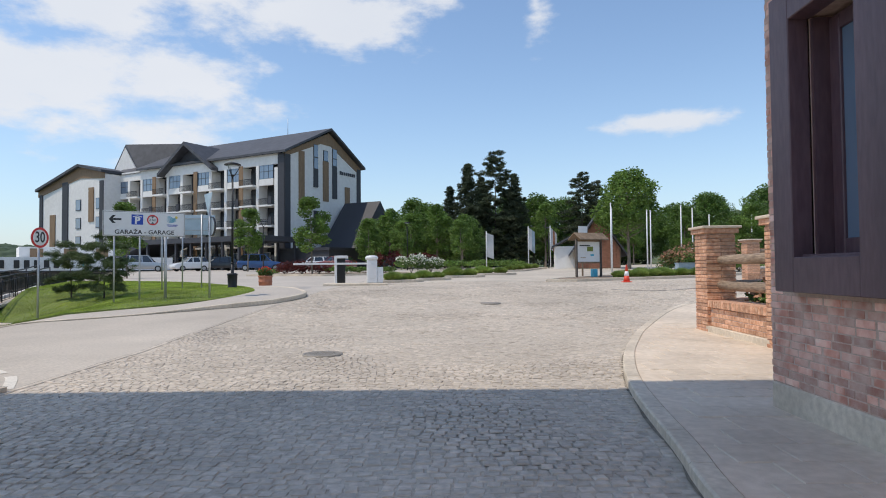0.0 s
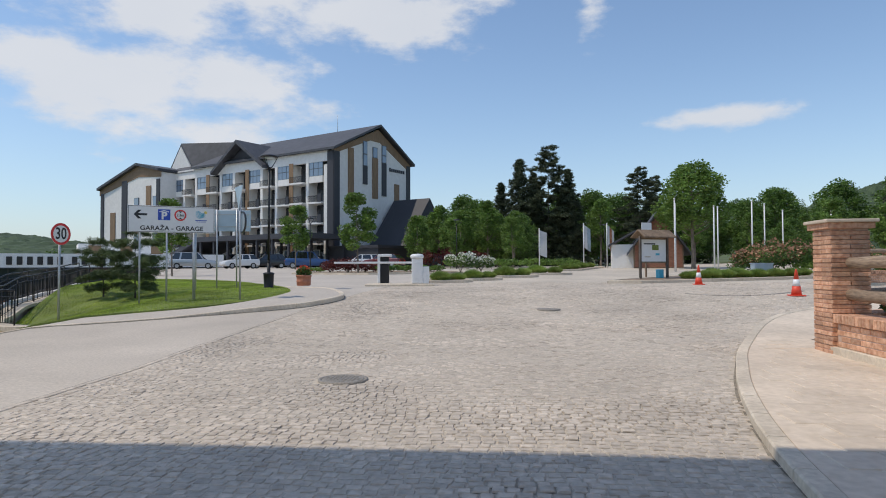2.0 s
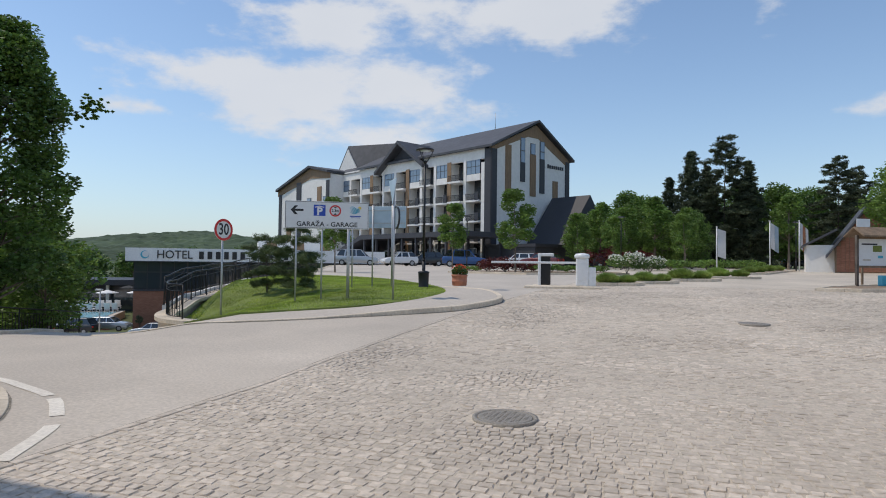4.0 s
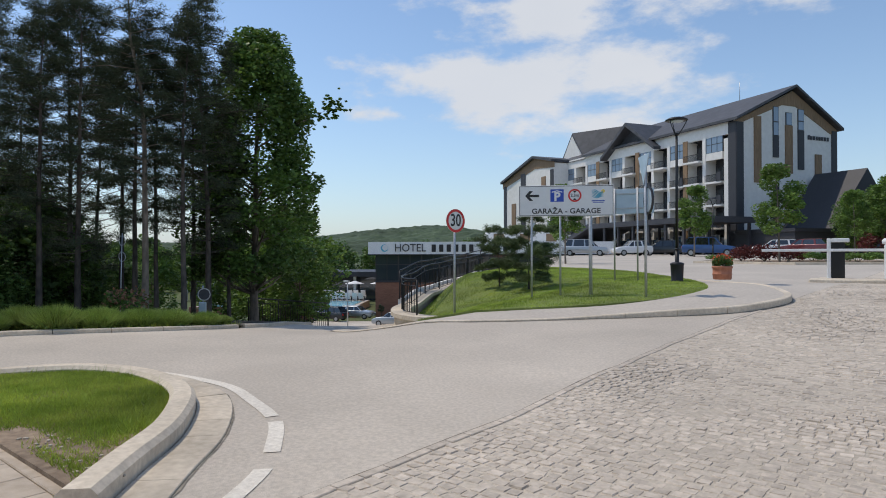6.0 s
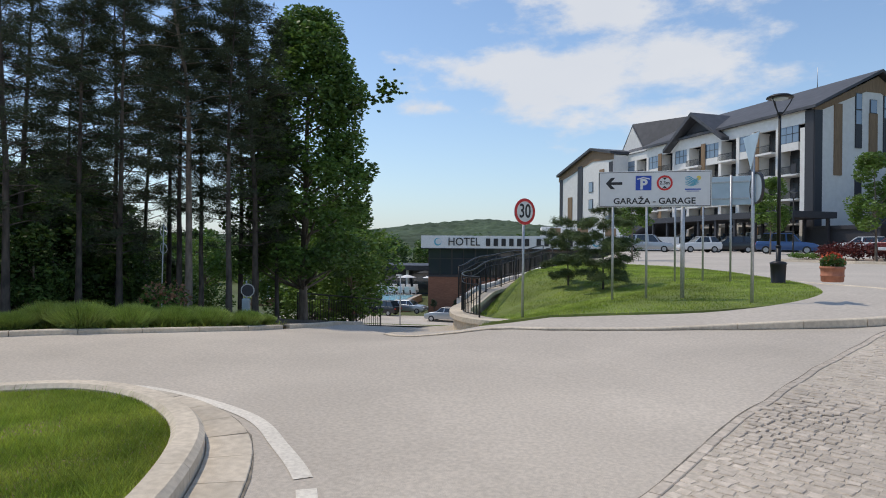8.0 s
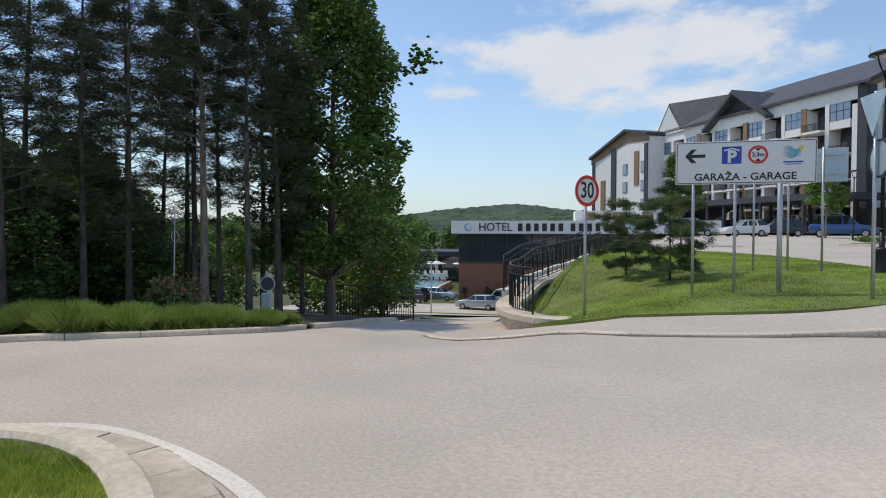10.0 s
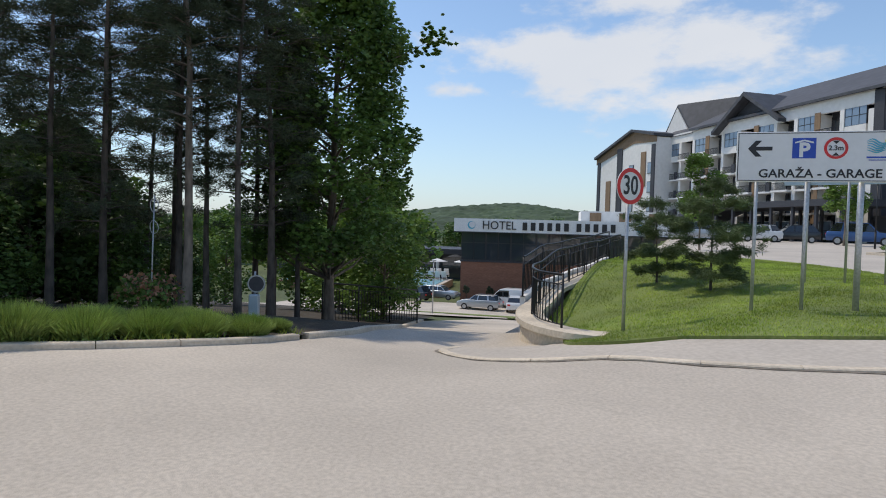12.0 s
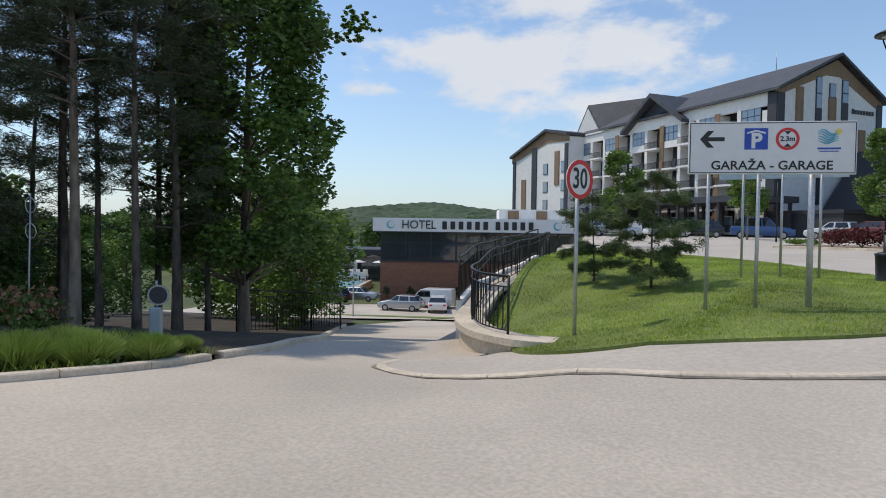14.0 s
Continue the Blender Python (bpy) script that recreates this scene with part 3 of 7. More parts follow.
# ---- hotel ----
HA, HB = Vector((-24.0, 89.16)), Vector((-60.62, 108.39))
HL = (HB - HA).length
hx = (HB - HA).normalized()
hotel_m = Matrix(((-hx.x, hx.y, 0, HA.x), (-hx.y, -hx.x, 0, HA.y), (0, 0, 1, 1.3), (0, 0, 0, 1)))
# local: x runs along -facade (0 at the near corner, -HL at the far end), +y into the building, z up from the forecourt


def bm_box(*a, bevel=0.0):
    bm = bmesh.new()
    box(bm, *a, bevel=bevel)
    return bm


def hotel():
    W, RIDGE, TOP, EAVE, APEX = 18.2, 9.9, 17.15, 17.15, 21.9
    th = thing("hotel_building", hotel_m, "white rendered hotel with dark gabled roof and balconies", "building")
    L = HL

    def hpart(name, bm, mat, parent=None, label=""):
        return part(name, bm, mat, parent or th, label)

    # core volume, set back behind the facade skin
    hpart("core", bm_box(-L + .2, 1.8, 0, -.4, W - .3, TOP - .6), M["dark_panel"])
    # gable end wall (facing the street, at x = 0)
    bm = bmesh.new()
    prism(bm, [(-.35, 0, 0), (-.35, W, 0), (-.35, W, EAVE - .2), (-.35, RIDGE, APEX - .4), (-.35, 0, EAVE - .2)], (.35, 0, 0))
    hpart("gable_wall", bm, M["plaster"])
    # timber band under the verge
    for s in (0, 1):
        y0, y1 = (0.0, RIDGE) if s == 0 else (W, RIDGE)
        bm = bmesh.new()
        prism(bm, [(.0, y0, EAVE - .2), (.0, y1, APEX - .4), (.0, y1, 19.5), (.0, 8.0 if s == 0 else 10.4, 19.5), (.0, 1.4 if s == 0 else 17.0, 16.9 if s == 0 else 16.3), (.0, y0, EAVE - .9)], (.08, 0, 0))
        hpart("verge_panel", bm, M["brown_panel"])
    for y0, y1, z0, z1, mat in ((0.0, 1.15, 0, EAVE - .4, "dark_panel"), (W - 1.0, W, 0, EAVE - .4, "dark_panel"),
                                (3.0, 4.2, 9.2, 17.7, "brown_panel"), (6.3, 7.3, 12.6, 15.4, "dark_panel"), (10.8, 11.9, 11.2, 16.4, "dark_panel"),
                                (8.5, 9.8, 10.6, 16.9, "brown_panel"), (14.0, 15.2, 9.4, 13.4, "brown_panel"), (6.3, 7.3, 4.0, 9.0, "dark_panel")):
        hpart("cladding_strip", bm_box(0.0, y0, z0, .14, y1, z1), M[mat])
    for y0, y1, z0, z1 in ((6.3, 7.3, 17.2, 19.2), (6.3, 7.3, 15.4, 17.2), (8.6, 9.7, 16.9, 18.6), (10.8, 11.9, 17.6, 19.2), (10.8, 11.9, 16.4, 17.6)):
        win = hpart("window", bm_box(0.0, y0, z0, .1, y1, z1), M["frame_dark"])
        hpart("pane", bm_box(.1, y0 + .08, z0 + .08, .13, y1 - .08, z1 - .08), M["glass_blue"], win)
    # name sign as plain raised bars
    sg = hpart("name_sign", bm_box(.0, 12.7, 15.3, .10, 13.05, 15.9), M["dark_panel"], None, "small dark letters as plain bars")
    for i in range(7):
        hpart("letter_block", bm_box(.0, 13.2 + i * .52, 15.3, .10, 13.52 + i * .52, 15.8), M["dark_panel"], sg)
    # main roof, two slopes with thickness and overhang
    for s in (0, 1):
        bm = bmesh.new()
        y0, y1 = (-.6, RIDGE) if s == 0 else (W + .6, RIDGE)
        k = (APEX - EAVE) / abs(RIDGE - s * W)
        z0 = EAVE - .6 * k
        prism(bm, [(.7, y0, z0 + .35), (.7, y1, APEX + .35), (.7, y1, APEX), (.7, y0, z0)], (-L + 8, 0, 0))
        hpart("roof", bm, M["roof"])
    hpart("eave_glazing", bm_box(-L + 8, .9, TOP - 1.0, -.8, 1.2, TOP + .5), M["glass"])
    bm = bmesh.new()
    cyl(bm, (-8.5, RIDGE, APEX), (-8.5, RIDGE, APEX + 3.0), .05, .03, 6)
    hpart("mast", bm, M["zinc"])
    # facade skin: parapet, piers, bays
    n = 12
    bay = (L - 1.2) / n
    floors = [.4, 3.4, 6.4, 9.4, 12.4]
    hpart("parapet", bm_box(-L, 0, 15.4, -1.2, .45, TOP - .2), M["plaster"])
    hpart("corner_strip", bm_box(-1.2, -.06, 0, .02, .4, TOP - .3), M["dark_panel"])
    hpart("corner_pier", bm_box(-1.9, -.02, 0, -1.2, .45, TOP - 2.25), M["plaster"])
    hpart("ground_wall", bm_box(-L, .6, 0, -1.9, 1.2, 2.2), M["glass"])
    for i in range(n):
        x1 = -1.9 - i * bay
        x0 = x1 - bay
        balcony = i % 2 == 1
        hpart("pier", bm_box(x0 - .28, -.05, 2.2, x0 + .28, 1.8, 15.4), M["plaster"])
        if i in (1, 4, 7):
            hpart("cladding_strip", bm_box(x0 - .42, -.14, 2.2, x0 + .42, -.05, 15.6), M["brown_panel"])
        for k, z in enumerate(floors):
            top = k == 4
            if top and not balcony:
                win = hpart("window", bm_box(x0 + .28, .1, z + .95, x1 - .28, .35, 15.4), M["frame_dark"])
                hpart("spandrel", bm_box(x0 + .28, .0, z, x1 - .28, .4, z + .95), M["plaster"])
                w = (bay - .56) / 3
                for c in range(3):
                    for r in range(2):
                        hpart("pane", bm_box(x0 + .33 + c * w, .06, z + 1.0 + r * 1.1, x0 + .23 + (c + 1) * w, .1, z + 2.0 + r * 1.02), M["glass_blue"], win)
            else:
                bal = hpart("balcony", bm_box(x0 + .28, -.75 if balcony else -.3, z - .12, x1 - .28, 1.8, z + .14), M["plaster"], None, "recessed balcony with white slab")
                yb = -.7 if balcony else -.26
                bmr = bmesh.new()
                box(bmr, x0 + .3, yb, z + 1.0, x1 - .3, yb + .05, z + 1.06)
                for q in range(17):
                    xx = x0 + .32 + q * (bay - .66) / 16
                    box(bmr, xx, yb + .01, z + .12, xx + .045, yb + .04, z + 1.0)
                hpart("railing", bmr, M["black_metal"], bal)["kind"] = "stuff"
                door = hpart("balcony_door", bm_box(x0 + .7, 1.7, z + .14, x1 - .7, 1.82, z + 2.3), M["frame_dark"], bal)
                # inner wall strips coloured dark to give the balcony recess its shade
                hpart("recess_shade_panel", bm_box(x0 + .28, 1.72, z + .14, x0 + .75, 1.8, z + 2.72), M["dark_panel"], bal)
                hpart("recess_shade_panel", bm_box(x1 - .75, 1.72, z + .14, x1 - .28, 1.8, z + 2.72), M["dark_panel"], bal)
                for c in range(2):
                    w = (bay - 1.5) / 2
                    hpart("pane", bm_box(x0 + .76 + c * w, 1.64, z + .25, x0 + .70 + (c + 1) * w, 1.69, z + 2.2), M["glass"], bal)
                if not balcony:
                    hpart("dark_screen", bm_box(x1 - 1.0, -.34, z + .1, x1 - .3, -.28, z + 1.3), M["dark_panel"], bal)
    # dormer gable standing out of the facade
    c, hw, y0 = -20.0, 6.4, -1.3
    for s in (-1, 1):
        bm = bmesh.new()
        prism(bm, [(c, y0, 19.8), (c + s * hw, y0, 15.3), (c + s * hw, y0, 15.8), (c, y0, 20.4)], (0, 11.0, 0))
        hpart("dormer_roof", bm, M["roof"])
    bm = bmesh.new()
    prism(bm, [(c - hw + .9, .2, 16.0), (c + hw - .9, .2, 16.0), (c, .2, 19.6)], (0, 1.2, 0))
    hpart("dormer_face", bm, M["dark_panel"])
    # stepped roof behind, towards the far wing
    bm = bmesh.new()
    prism(bm, [(-L + 9, -.2, 16.6), (-L + 9, 6.5, 20.2), (-L + 9, 13, 16.6)], (-9, 0, 0))
    hpart("roof", bm, M["roof"])
    c, hw, y0 = -L + 1.5, 4.6, 2.0
    for s in (-1, 1):
        bm = bmesh.new()
        prism(bm, [(c - 1, y0 + 1, 22.2), (c - 1 + s * hw, y0 + 1, 16.4), (c - 1 + s * hw, y0 + 1, 16.8), (c - 1, y0 + 1, 22.8)], (9.5 if s > 0 else 3, 5, 0))
        hpart("dormer_roof", bm, M["roof"])
    bm = bmesh.new()
    prism(bm, [(c - 1 - hw + .3, y0 + .9, 16.4), (c - 1 + hw - .3, y0 + .9, 16.4), (c - 1, y0 + .9, 22.2)], (0, .5, 0))
    hpart("dormer_face", bm, M["plaster"])
    # canopy in front of the entrance
    can = hpart("canopy", bm_box(-19, -9, 3.8, 4, -1.0, 4.5), M["dark_panel"], None, "dark flat entrance canopy on steel posts")
    for i in range(8):
        for yy in (-8.7, -1.6):
            hpart("canopy_post", bm_box(-18.6 + i * 3.1, yy, 0, -18.3 + i * 3.1, yy + .3, 3.8), M["dark_panel"], can)
    bm = bmesh.new()
    prism(bm, [(-19, -9, 4.5), (-30, -9, .6), (-30, -9, .0), (-19, -9, 3.8)], (0, 8, 0))
    hpart("canopy_slope", bm, M["dark_panel"], can)
    for i in range(6):
        win = hpart("window", bm_box(-22 + i * 3.2, .45, .3, -19.2 + i * 3.2, .6, 2.6), M["white_metal"])
        hpart("pane", bm_box(-21.9 + i * 3.2, .38, .4, -19.3 + i * 3.2, .44, 2.5), M["glass_blue"], win)
    # low dark A-shaped porch at the gable side
    bm = bmesh.new()
    prism(bm, [(.6, 6.6, 2.6), (.6, 13.2, 10.6), (.6, 19.8, 2.6)], (7, 0, 0))
    hpart("porch_roof", bm, M["dark_panel"], None, "steep dark A-shaped porch")
    hpart("porch_wall", bm_box(0, -1, 0, 9, 17, 2.6), M["dark_panel"])
    hpart("porch_fascia", bm_box(-.1, -1.2, 2.6, 9.2, 17.2, 3.0), M["dark_panel"])
    # far wing with its own gable
    Y = -3.0
    x0, x1, xm = -L - 15.5, -L + 3.6, -L - 3.0
    bm = bmesh.new()
    prism(bm, [(x0, Y, -6), (x1, Y, -6), (x1, Y, 16.6), (xm, Y, 18.0), (x0, Y, 14.6)], (0, 14, 0))
    hpart("wing_wall", bm, M["plaster"])
    for a, b, za, zb in ((x0 - .5, xm, 14.6, 18.2), (x1 + .3, xm, 16.7, 18.2)):
        bm = bmesh.new()
        prism(bm, [(a, Y - .7, za), (b, Y - .7, zb), (b, Y - .7, zb + .45), (a, Y - .7, za + .45)], (0, 15, 0))
        hpart("wing_roof", bm, M["roof"])
        bm = bmesh.new()
        prism(bm, [(a, Y - .1, za), (b, Y - .1, zb), (b, Y - .1, zb - 2.0), (a, Y - .1, za - 1.0)], (0, .1, 0))
        hpart("verge_panel", bm, M["brown_panel"])
    for a, b, z0, z1, mat in ((x0, x0 + 1.0, -6, 14, "dark_panel"), (x0 + 3.4, x0 + 5.0, -6, 10.2, "brown_panel"), (x0 + 7.2, x0 + 8.9, -6, 15.8, "dark_panel"),
                              (x0 + 15.0, x0 + 16.4, 8.5, 14.4, "brown_panel"), (x0 + 15.0, x0 + 16.4, -1, 4.0, "brown_panel"), (x1 - 1.0, x1, -6, 15.4, "dark_panel")):
        hpart("cladding_strip", bm_box(a, Y - .16, z0, b, Y, z1), M[mat])
    for cx in (x0 + 11.2, x0 + 17.0):
        for z in (1.0, 4.2, 7.4, 10.6):
            win = hpart("window", bm_box(cx, Y - .1, z, cx + 1.5, Y, z + 1.9), M["frame_dark"])
            hpart("pane", bm_box(cx + .08, Y - .14, z + .08, cx + 1.42, Y - .1, z + 1.82), M["glass_blue"], win)
    return th


hotel()


# ---- hotel garage building below the slope ----
def terme():
    dx, dy = 0.79, 0.613
    m = Matrix(((dx, -dy, 0, -58.6), (dy, dx, 0, 59.1), (0, 0, 1, 0), (0, 0, 0, 1)))
    th = thing("garage_building", m, "low brick and dark glass building with a white sign band", "building")
    part("base_wall", bm_box(.5, .5, -7.0, 27, 30, -2.05), M["brick_far"], th, "brown-red brick base")
    part("core", bm_box(.9, 1.4, -2.05, 26.6, 30, 1.4), M["dark_panel"], th)
    part("coping", bm_box(.4, .4, -2.1, 27.1, 1.4, -1.9), M["dark_panel"], th)
    for i in range(9):
        x0 = .5 + i * 2.9
        w = part("window", bm_box(x0, .55, -1.9, x0 + 2.9, .75, 1.42), M["frame_dark"], th)
        for c in range(2):
            for r in range(2):
                part("pane", bm_box(x0 + .1 + c * 1.4, .48, -1.8 + r * 2.0, x0 + 1.4 + c * 1.4, .56, .08 + r * 1.3), M["glass"], w)
    part("sign_band", bm_box(-.3, -.3, 1.42, 30, 30, 2.95), M["white_metal"], th, "white sign band round the roof edge")
    part("band_trim", bm_box(-.34, -.34, 1.34, 30.04, 1.0, 1.43), M["dark_panel"], th)
    t = text_bm("HOTEL", 1.36, .08)
    bmesh.ops.scale(t, vec=(0.92, 1, 1), verts=t.verts)
    bmesh.ops.translate(t, vec=(4.95, -.36, 2.17), verts=t.verts)
    part("lettering", t, M["sign_black"], th, "raised black capital letters")
    # the name itself as plain blocks of the letters' size
    x = 7.55
    for word in (6, 5):
        for i in range(word):
            bm = bmesh.new()
            box(bm, x + .06, -.4, 1.72, x + .58, -.3, 2.62, .03)
            part("letter_block", bm, M["sign_black"], th)
            x += .93
        x += .45
    for cx, col in ((1.75, "sign_cyan"), (20.6, "sign_cyan")):
        bm = bmesh.new()
        for k, r in enumerate((.46, .36)):
            cyl(bm, (cx + k * .08, -.30, 2.18 + k * .05), (cx + k * .08, -.34 - k * .01, 2.18 + k * .05), r, r, 18, mi=k)
        part("emblem", bm, [M[col], M["sign_white"]], th, "round turquoise emblem")
    # light roof structure behind the band
    part("roof_house", bm_box(14.5, 9, 2.9, 25, 16, 4.4), M["plaster"], th)
    for i in range(3):
        part("cladding_strip", bm_box(15.6 + i * 3.6, 8.9, 3.1, 17.0 + i * 3.6, 9.0, 4.2), M["brown_panel"], th)
    # pool hall beyond, with flat dark roof
    th2 = thing("pool_hall", pose(-86, 70, -8.2, 0, 0, 38), "long low pool hall with a flat dark roof", "building")
    part("roof", bm_box(-22, 0, 5.9, 24, 16, 6.7), M["dark_panel"], th2)
    part("wall", bm_box(-21, 3, 0, 23, 15, 5.9), M["glass"], th2)
    for i in range(10):
        part("column", bm_box(-21 + i * 4.8, 1.0, 0, -20.6 + i * 4.8, 1.4, 5.9), M["white_metal"], th2)
    pool = thing("swimming_pool", pose(-69, 60.5, -5.9, 0, 0, 38), "outdoor swimming pool with pale blue water", "pool")
    part("water", bm_box(-16, -3.5, 0, 4, 6, .5), M["pool_tile"], pool)
    part("pool_edge", bm_box(-16.6, -4.2, -.6, 4.6, 8.5, .44), M["concrete_walk"], pool)
    part("pool_wall", bm_box(-17, -4.8, -1.2, 5, -4.2, .45), M["brick_far"], pool, "low brick parapet before the pool")
    bed = thing("sun_lounger", pose(-69, 60.5, -5.4), "white sun lounger beside the pool", "lounger", "loungers by the pool")
    part("mattress", bm_box(-.35, -.9, .3, .35, .5, .42, bevel=.03), M["sunbed"], bed)
    bm = bmesh.new()
    box(bm, -.35, 0, 0, .35, 1.0, .1, .03, pose(0, .45, .36, 58, 0, 0))
    part("backrest", bm, M["sunbed"], bed)
    bm = bmesh.new()
    for sx in (-.3, .3):
        for sy in (-.8, .4):
            box(bm, sx - .03, sy - .03, 0, sx + .03, sy + .03, .3)
    part("frame", bm, M["white_metal"], bed)
    pm = pose(-69, 60.5, -5.46, 0, 0, 38)
    bed.matrix_world = pm @ pose(-15, 7.0, 0, 0, 0, 180)
    for row in range(2):
        for i in range(20):
            if row or i:
                copy_thing(bed, pm @ pose(-15 + i * .98, 7.0 + row * 2.0, row * .25, 0, 0, 180 + random.uniform(-8, 8)))


terme()


# ---- brick building at the start, and the houses that close the street ----
def brick_course(parent, name, origin, ux, length, z0, z1, mat, stuff_mat, holes=(), bh=.054, bl=.22, gap=.01, depth=.05, limit=300, normal=(-1, 0, 0), jit=.0025, near_first=None):
    """Bricks laid on a wall face. ux: direction along the wall. Those past the limit are joined."""
    ux, nn, o = Vector(ux), Vector(normal), Vector(origin)
    lib, count = {}, 0
    sv, sf = [], []
    rng = random.Random(7)
    rows = int((z1 - z0) / (bh + gap))
    for r in range(rows):
        z = z0 + r * (bh + gap)
        x = 0.0
        k = 0
        x -= (r % 2) * (bl / 2) + rng.uniform(0, .06)
        while x < length:
            l = bl * rng.choice((1, 1, 1, .5, .92, .8))
            a, b = max(x, 0), min(x + l, length)
            x += l + gap
            if b - a < .04 or any(a < h1 and b > h0 and z < hz1 and z + bh > hz0 for h0, h1, hz0, hz1 in holes):
                continue
            out = rng.uniform(-jit, jit)
            if count < limit:
                key = round((b - a) * 25)
                if key not in lib:
                    bm = bmesh.new()
                    box(bm, -(b - a) / 2, 0, -bh / 2, (b - a) / 2, depth, bh / 2, .003)
                    lib[key] = mesh_of("brick", bm, mat)
                ob = new("brick", lib[key])
                c = o + ux * ((a + b) / 2) + nn * (.004 - depth + out)
                ob.parent = parent
                yv = nn
                ob.matrix_world = Matrix(((ux.x, yv.x, 0, c.x), (ux.y, yv.y, 0, c.y), (0, 0, 1, z + bh / 2), (0, 0, 0, 1)))
                count += 1
            else:
                base = len(sv)
                for d in (-.01, .004 + out):
                    for p, q in ((a, z), (b, z), (b, z + bh), (a, z + bh)):
                        v = o + ux * p + nn * d
                        sv.append((v.x, v.y, q))
                sf += [(base + 4, base + 5, base + 6, base + 7)] + [(base + i, base + (i + 1) % 4, base + 4 + (i + 1) % 4, base + 4 + i) for i in range(4)]
    if sv:
        data_part("bricks", sv, sf, stuff_mat, parent, "stuff")


def brick_house():
    th = thing("brick_building", Matrix(), "old red brick building with a dark timber window", "building")
    part("wall_core", bm_box(3.6, -4.9, .06, 9, 4.16, 3.74), M["mortar"], th)
    part("wall_core", bm_box(3.6, 4.98, .06, 9, 5.65, 3.74), M["mortar"], th)
    part("wall_core", bm_box(3.6, 4.16, .06, 9, 4.98, 1.38), M["mortar"], th)
    part("wall_core", bm_box(3.6, 4.16, 3.32, 9, 4.98, 3.74), M["mortar"], th)
    # dark sheet standing in for the unlit room behind the window
    part("dark_room_sheet", bm_box(4.4, 4.16, 1.38, 4.5, 4.98, 3.32), M["dark_panel"], th)
    bm = bmesh.new()
    box(bm, 3.575, -4.9, .05, 3.7, 5.63, .31, .01)
    part("plinth", bm, M["kerb"], th, "mossy concrete plinth")
    win = part("window", bm_box(3.44, 4.98, 1.12, 3.62, 5.27, 3.56, bevel=.008), M["purple_frame"], th, "deep aubergine timber window surround")
    part("frame", bm_box(3.44, 3.75, 1.12, 3.62, 4.16, 3.56, bevel=.008), M["purple_frame"], win)
    part("frame", bm_box(3.44, 4.16, 1.12, 3.62, 4.98, 1.40, bevel=.008), M["purple_frame"], win)
    part("frame", bm_box(3.44, 4.16, 3.30, 3.62, 4.98, 3.56, bevel=.008), M["purple_frame"], win)
    part("jamb", bm_box(3.62, 4.94, 1.40, 3.95, 4.98, 3.30), M["purple_frame"], win)
    part("jamb", bm_box(3.62, 4.16, 1.40, 3.95, 4.20, 3.30), M["purple_frame"], win)
    part("sash", bm_box(3.74, 4.80, 1.42, 3.80, 4.93, 3.28, bevel=.006), M["purple_frame"], win)
    part("sash", bm_box(3.74, 4.20, 1.42, 3.80, 4.28, 3.28, bevel=.006), M["purple_frame"], win)
    part("sash", bm_box(3.74, 4.28, 1.42, 3.80, 4.80, 1.54, bevel=.006), M["purple_frame"], win)
    part("sash", bm_box(3.74, 4.28, 3.16, 3.80, 4.80, 3.28, bevel=.006), M["purple_frame"], win)
    part("sill", bm_box(3.50, 4.18, 1.36, 3.76, 4.96, 1.42, bevel=.008), M["purple_frame"], win)
    part("pane", bm_box(3.765, 4.28, 1.54, 3.775, 4.80, 3.16), M["glass_blue"], win)
    brick_course(th, "brick", (3.6, 5.66, 0), (0, -1, 0), 3.6, .32, 3.74, M["brick"], M["brick_stuff"], holes=((.38, 1.92, 1.1, 3.58),), normal=(-1, 0, 0))
    part("roof", bm_box(3.6, -4.9, 3.74, 9.1, 5.65, 3.8), M["roof"], th)
    # unseen shadow caster, added over the start of the street; its shade lies on the setts
    g = thing("gateway", Matrix(), "unseen slab on pillars added to shade the start of the street", "gateway")
    part("shade_slab", bm_box(-9.88, 1.05, 10.0, 4.8, 5.26, 10.4, bevel=.03), M["plaster"], g, "pale flat slab added out of view to cast shade")
    for x0, y0, z0 in ((-9.8, 1.2, -.1), (4.1, 1.2, 3.8)):
        part("pillar", bm_box(x0, y0, z0, x0 + .6, y0 + .7, 10.0, bevel=.02), M["plaster"], g)



brick_house()


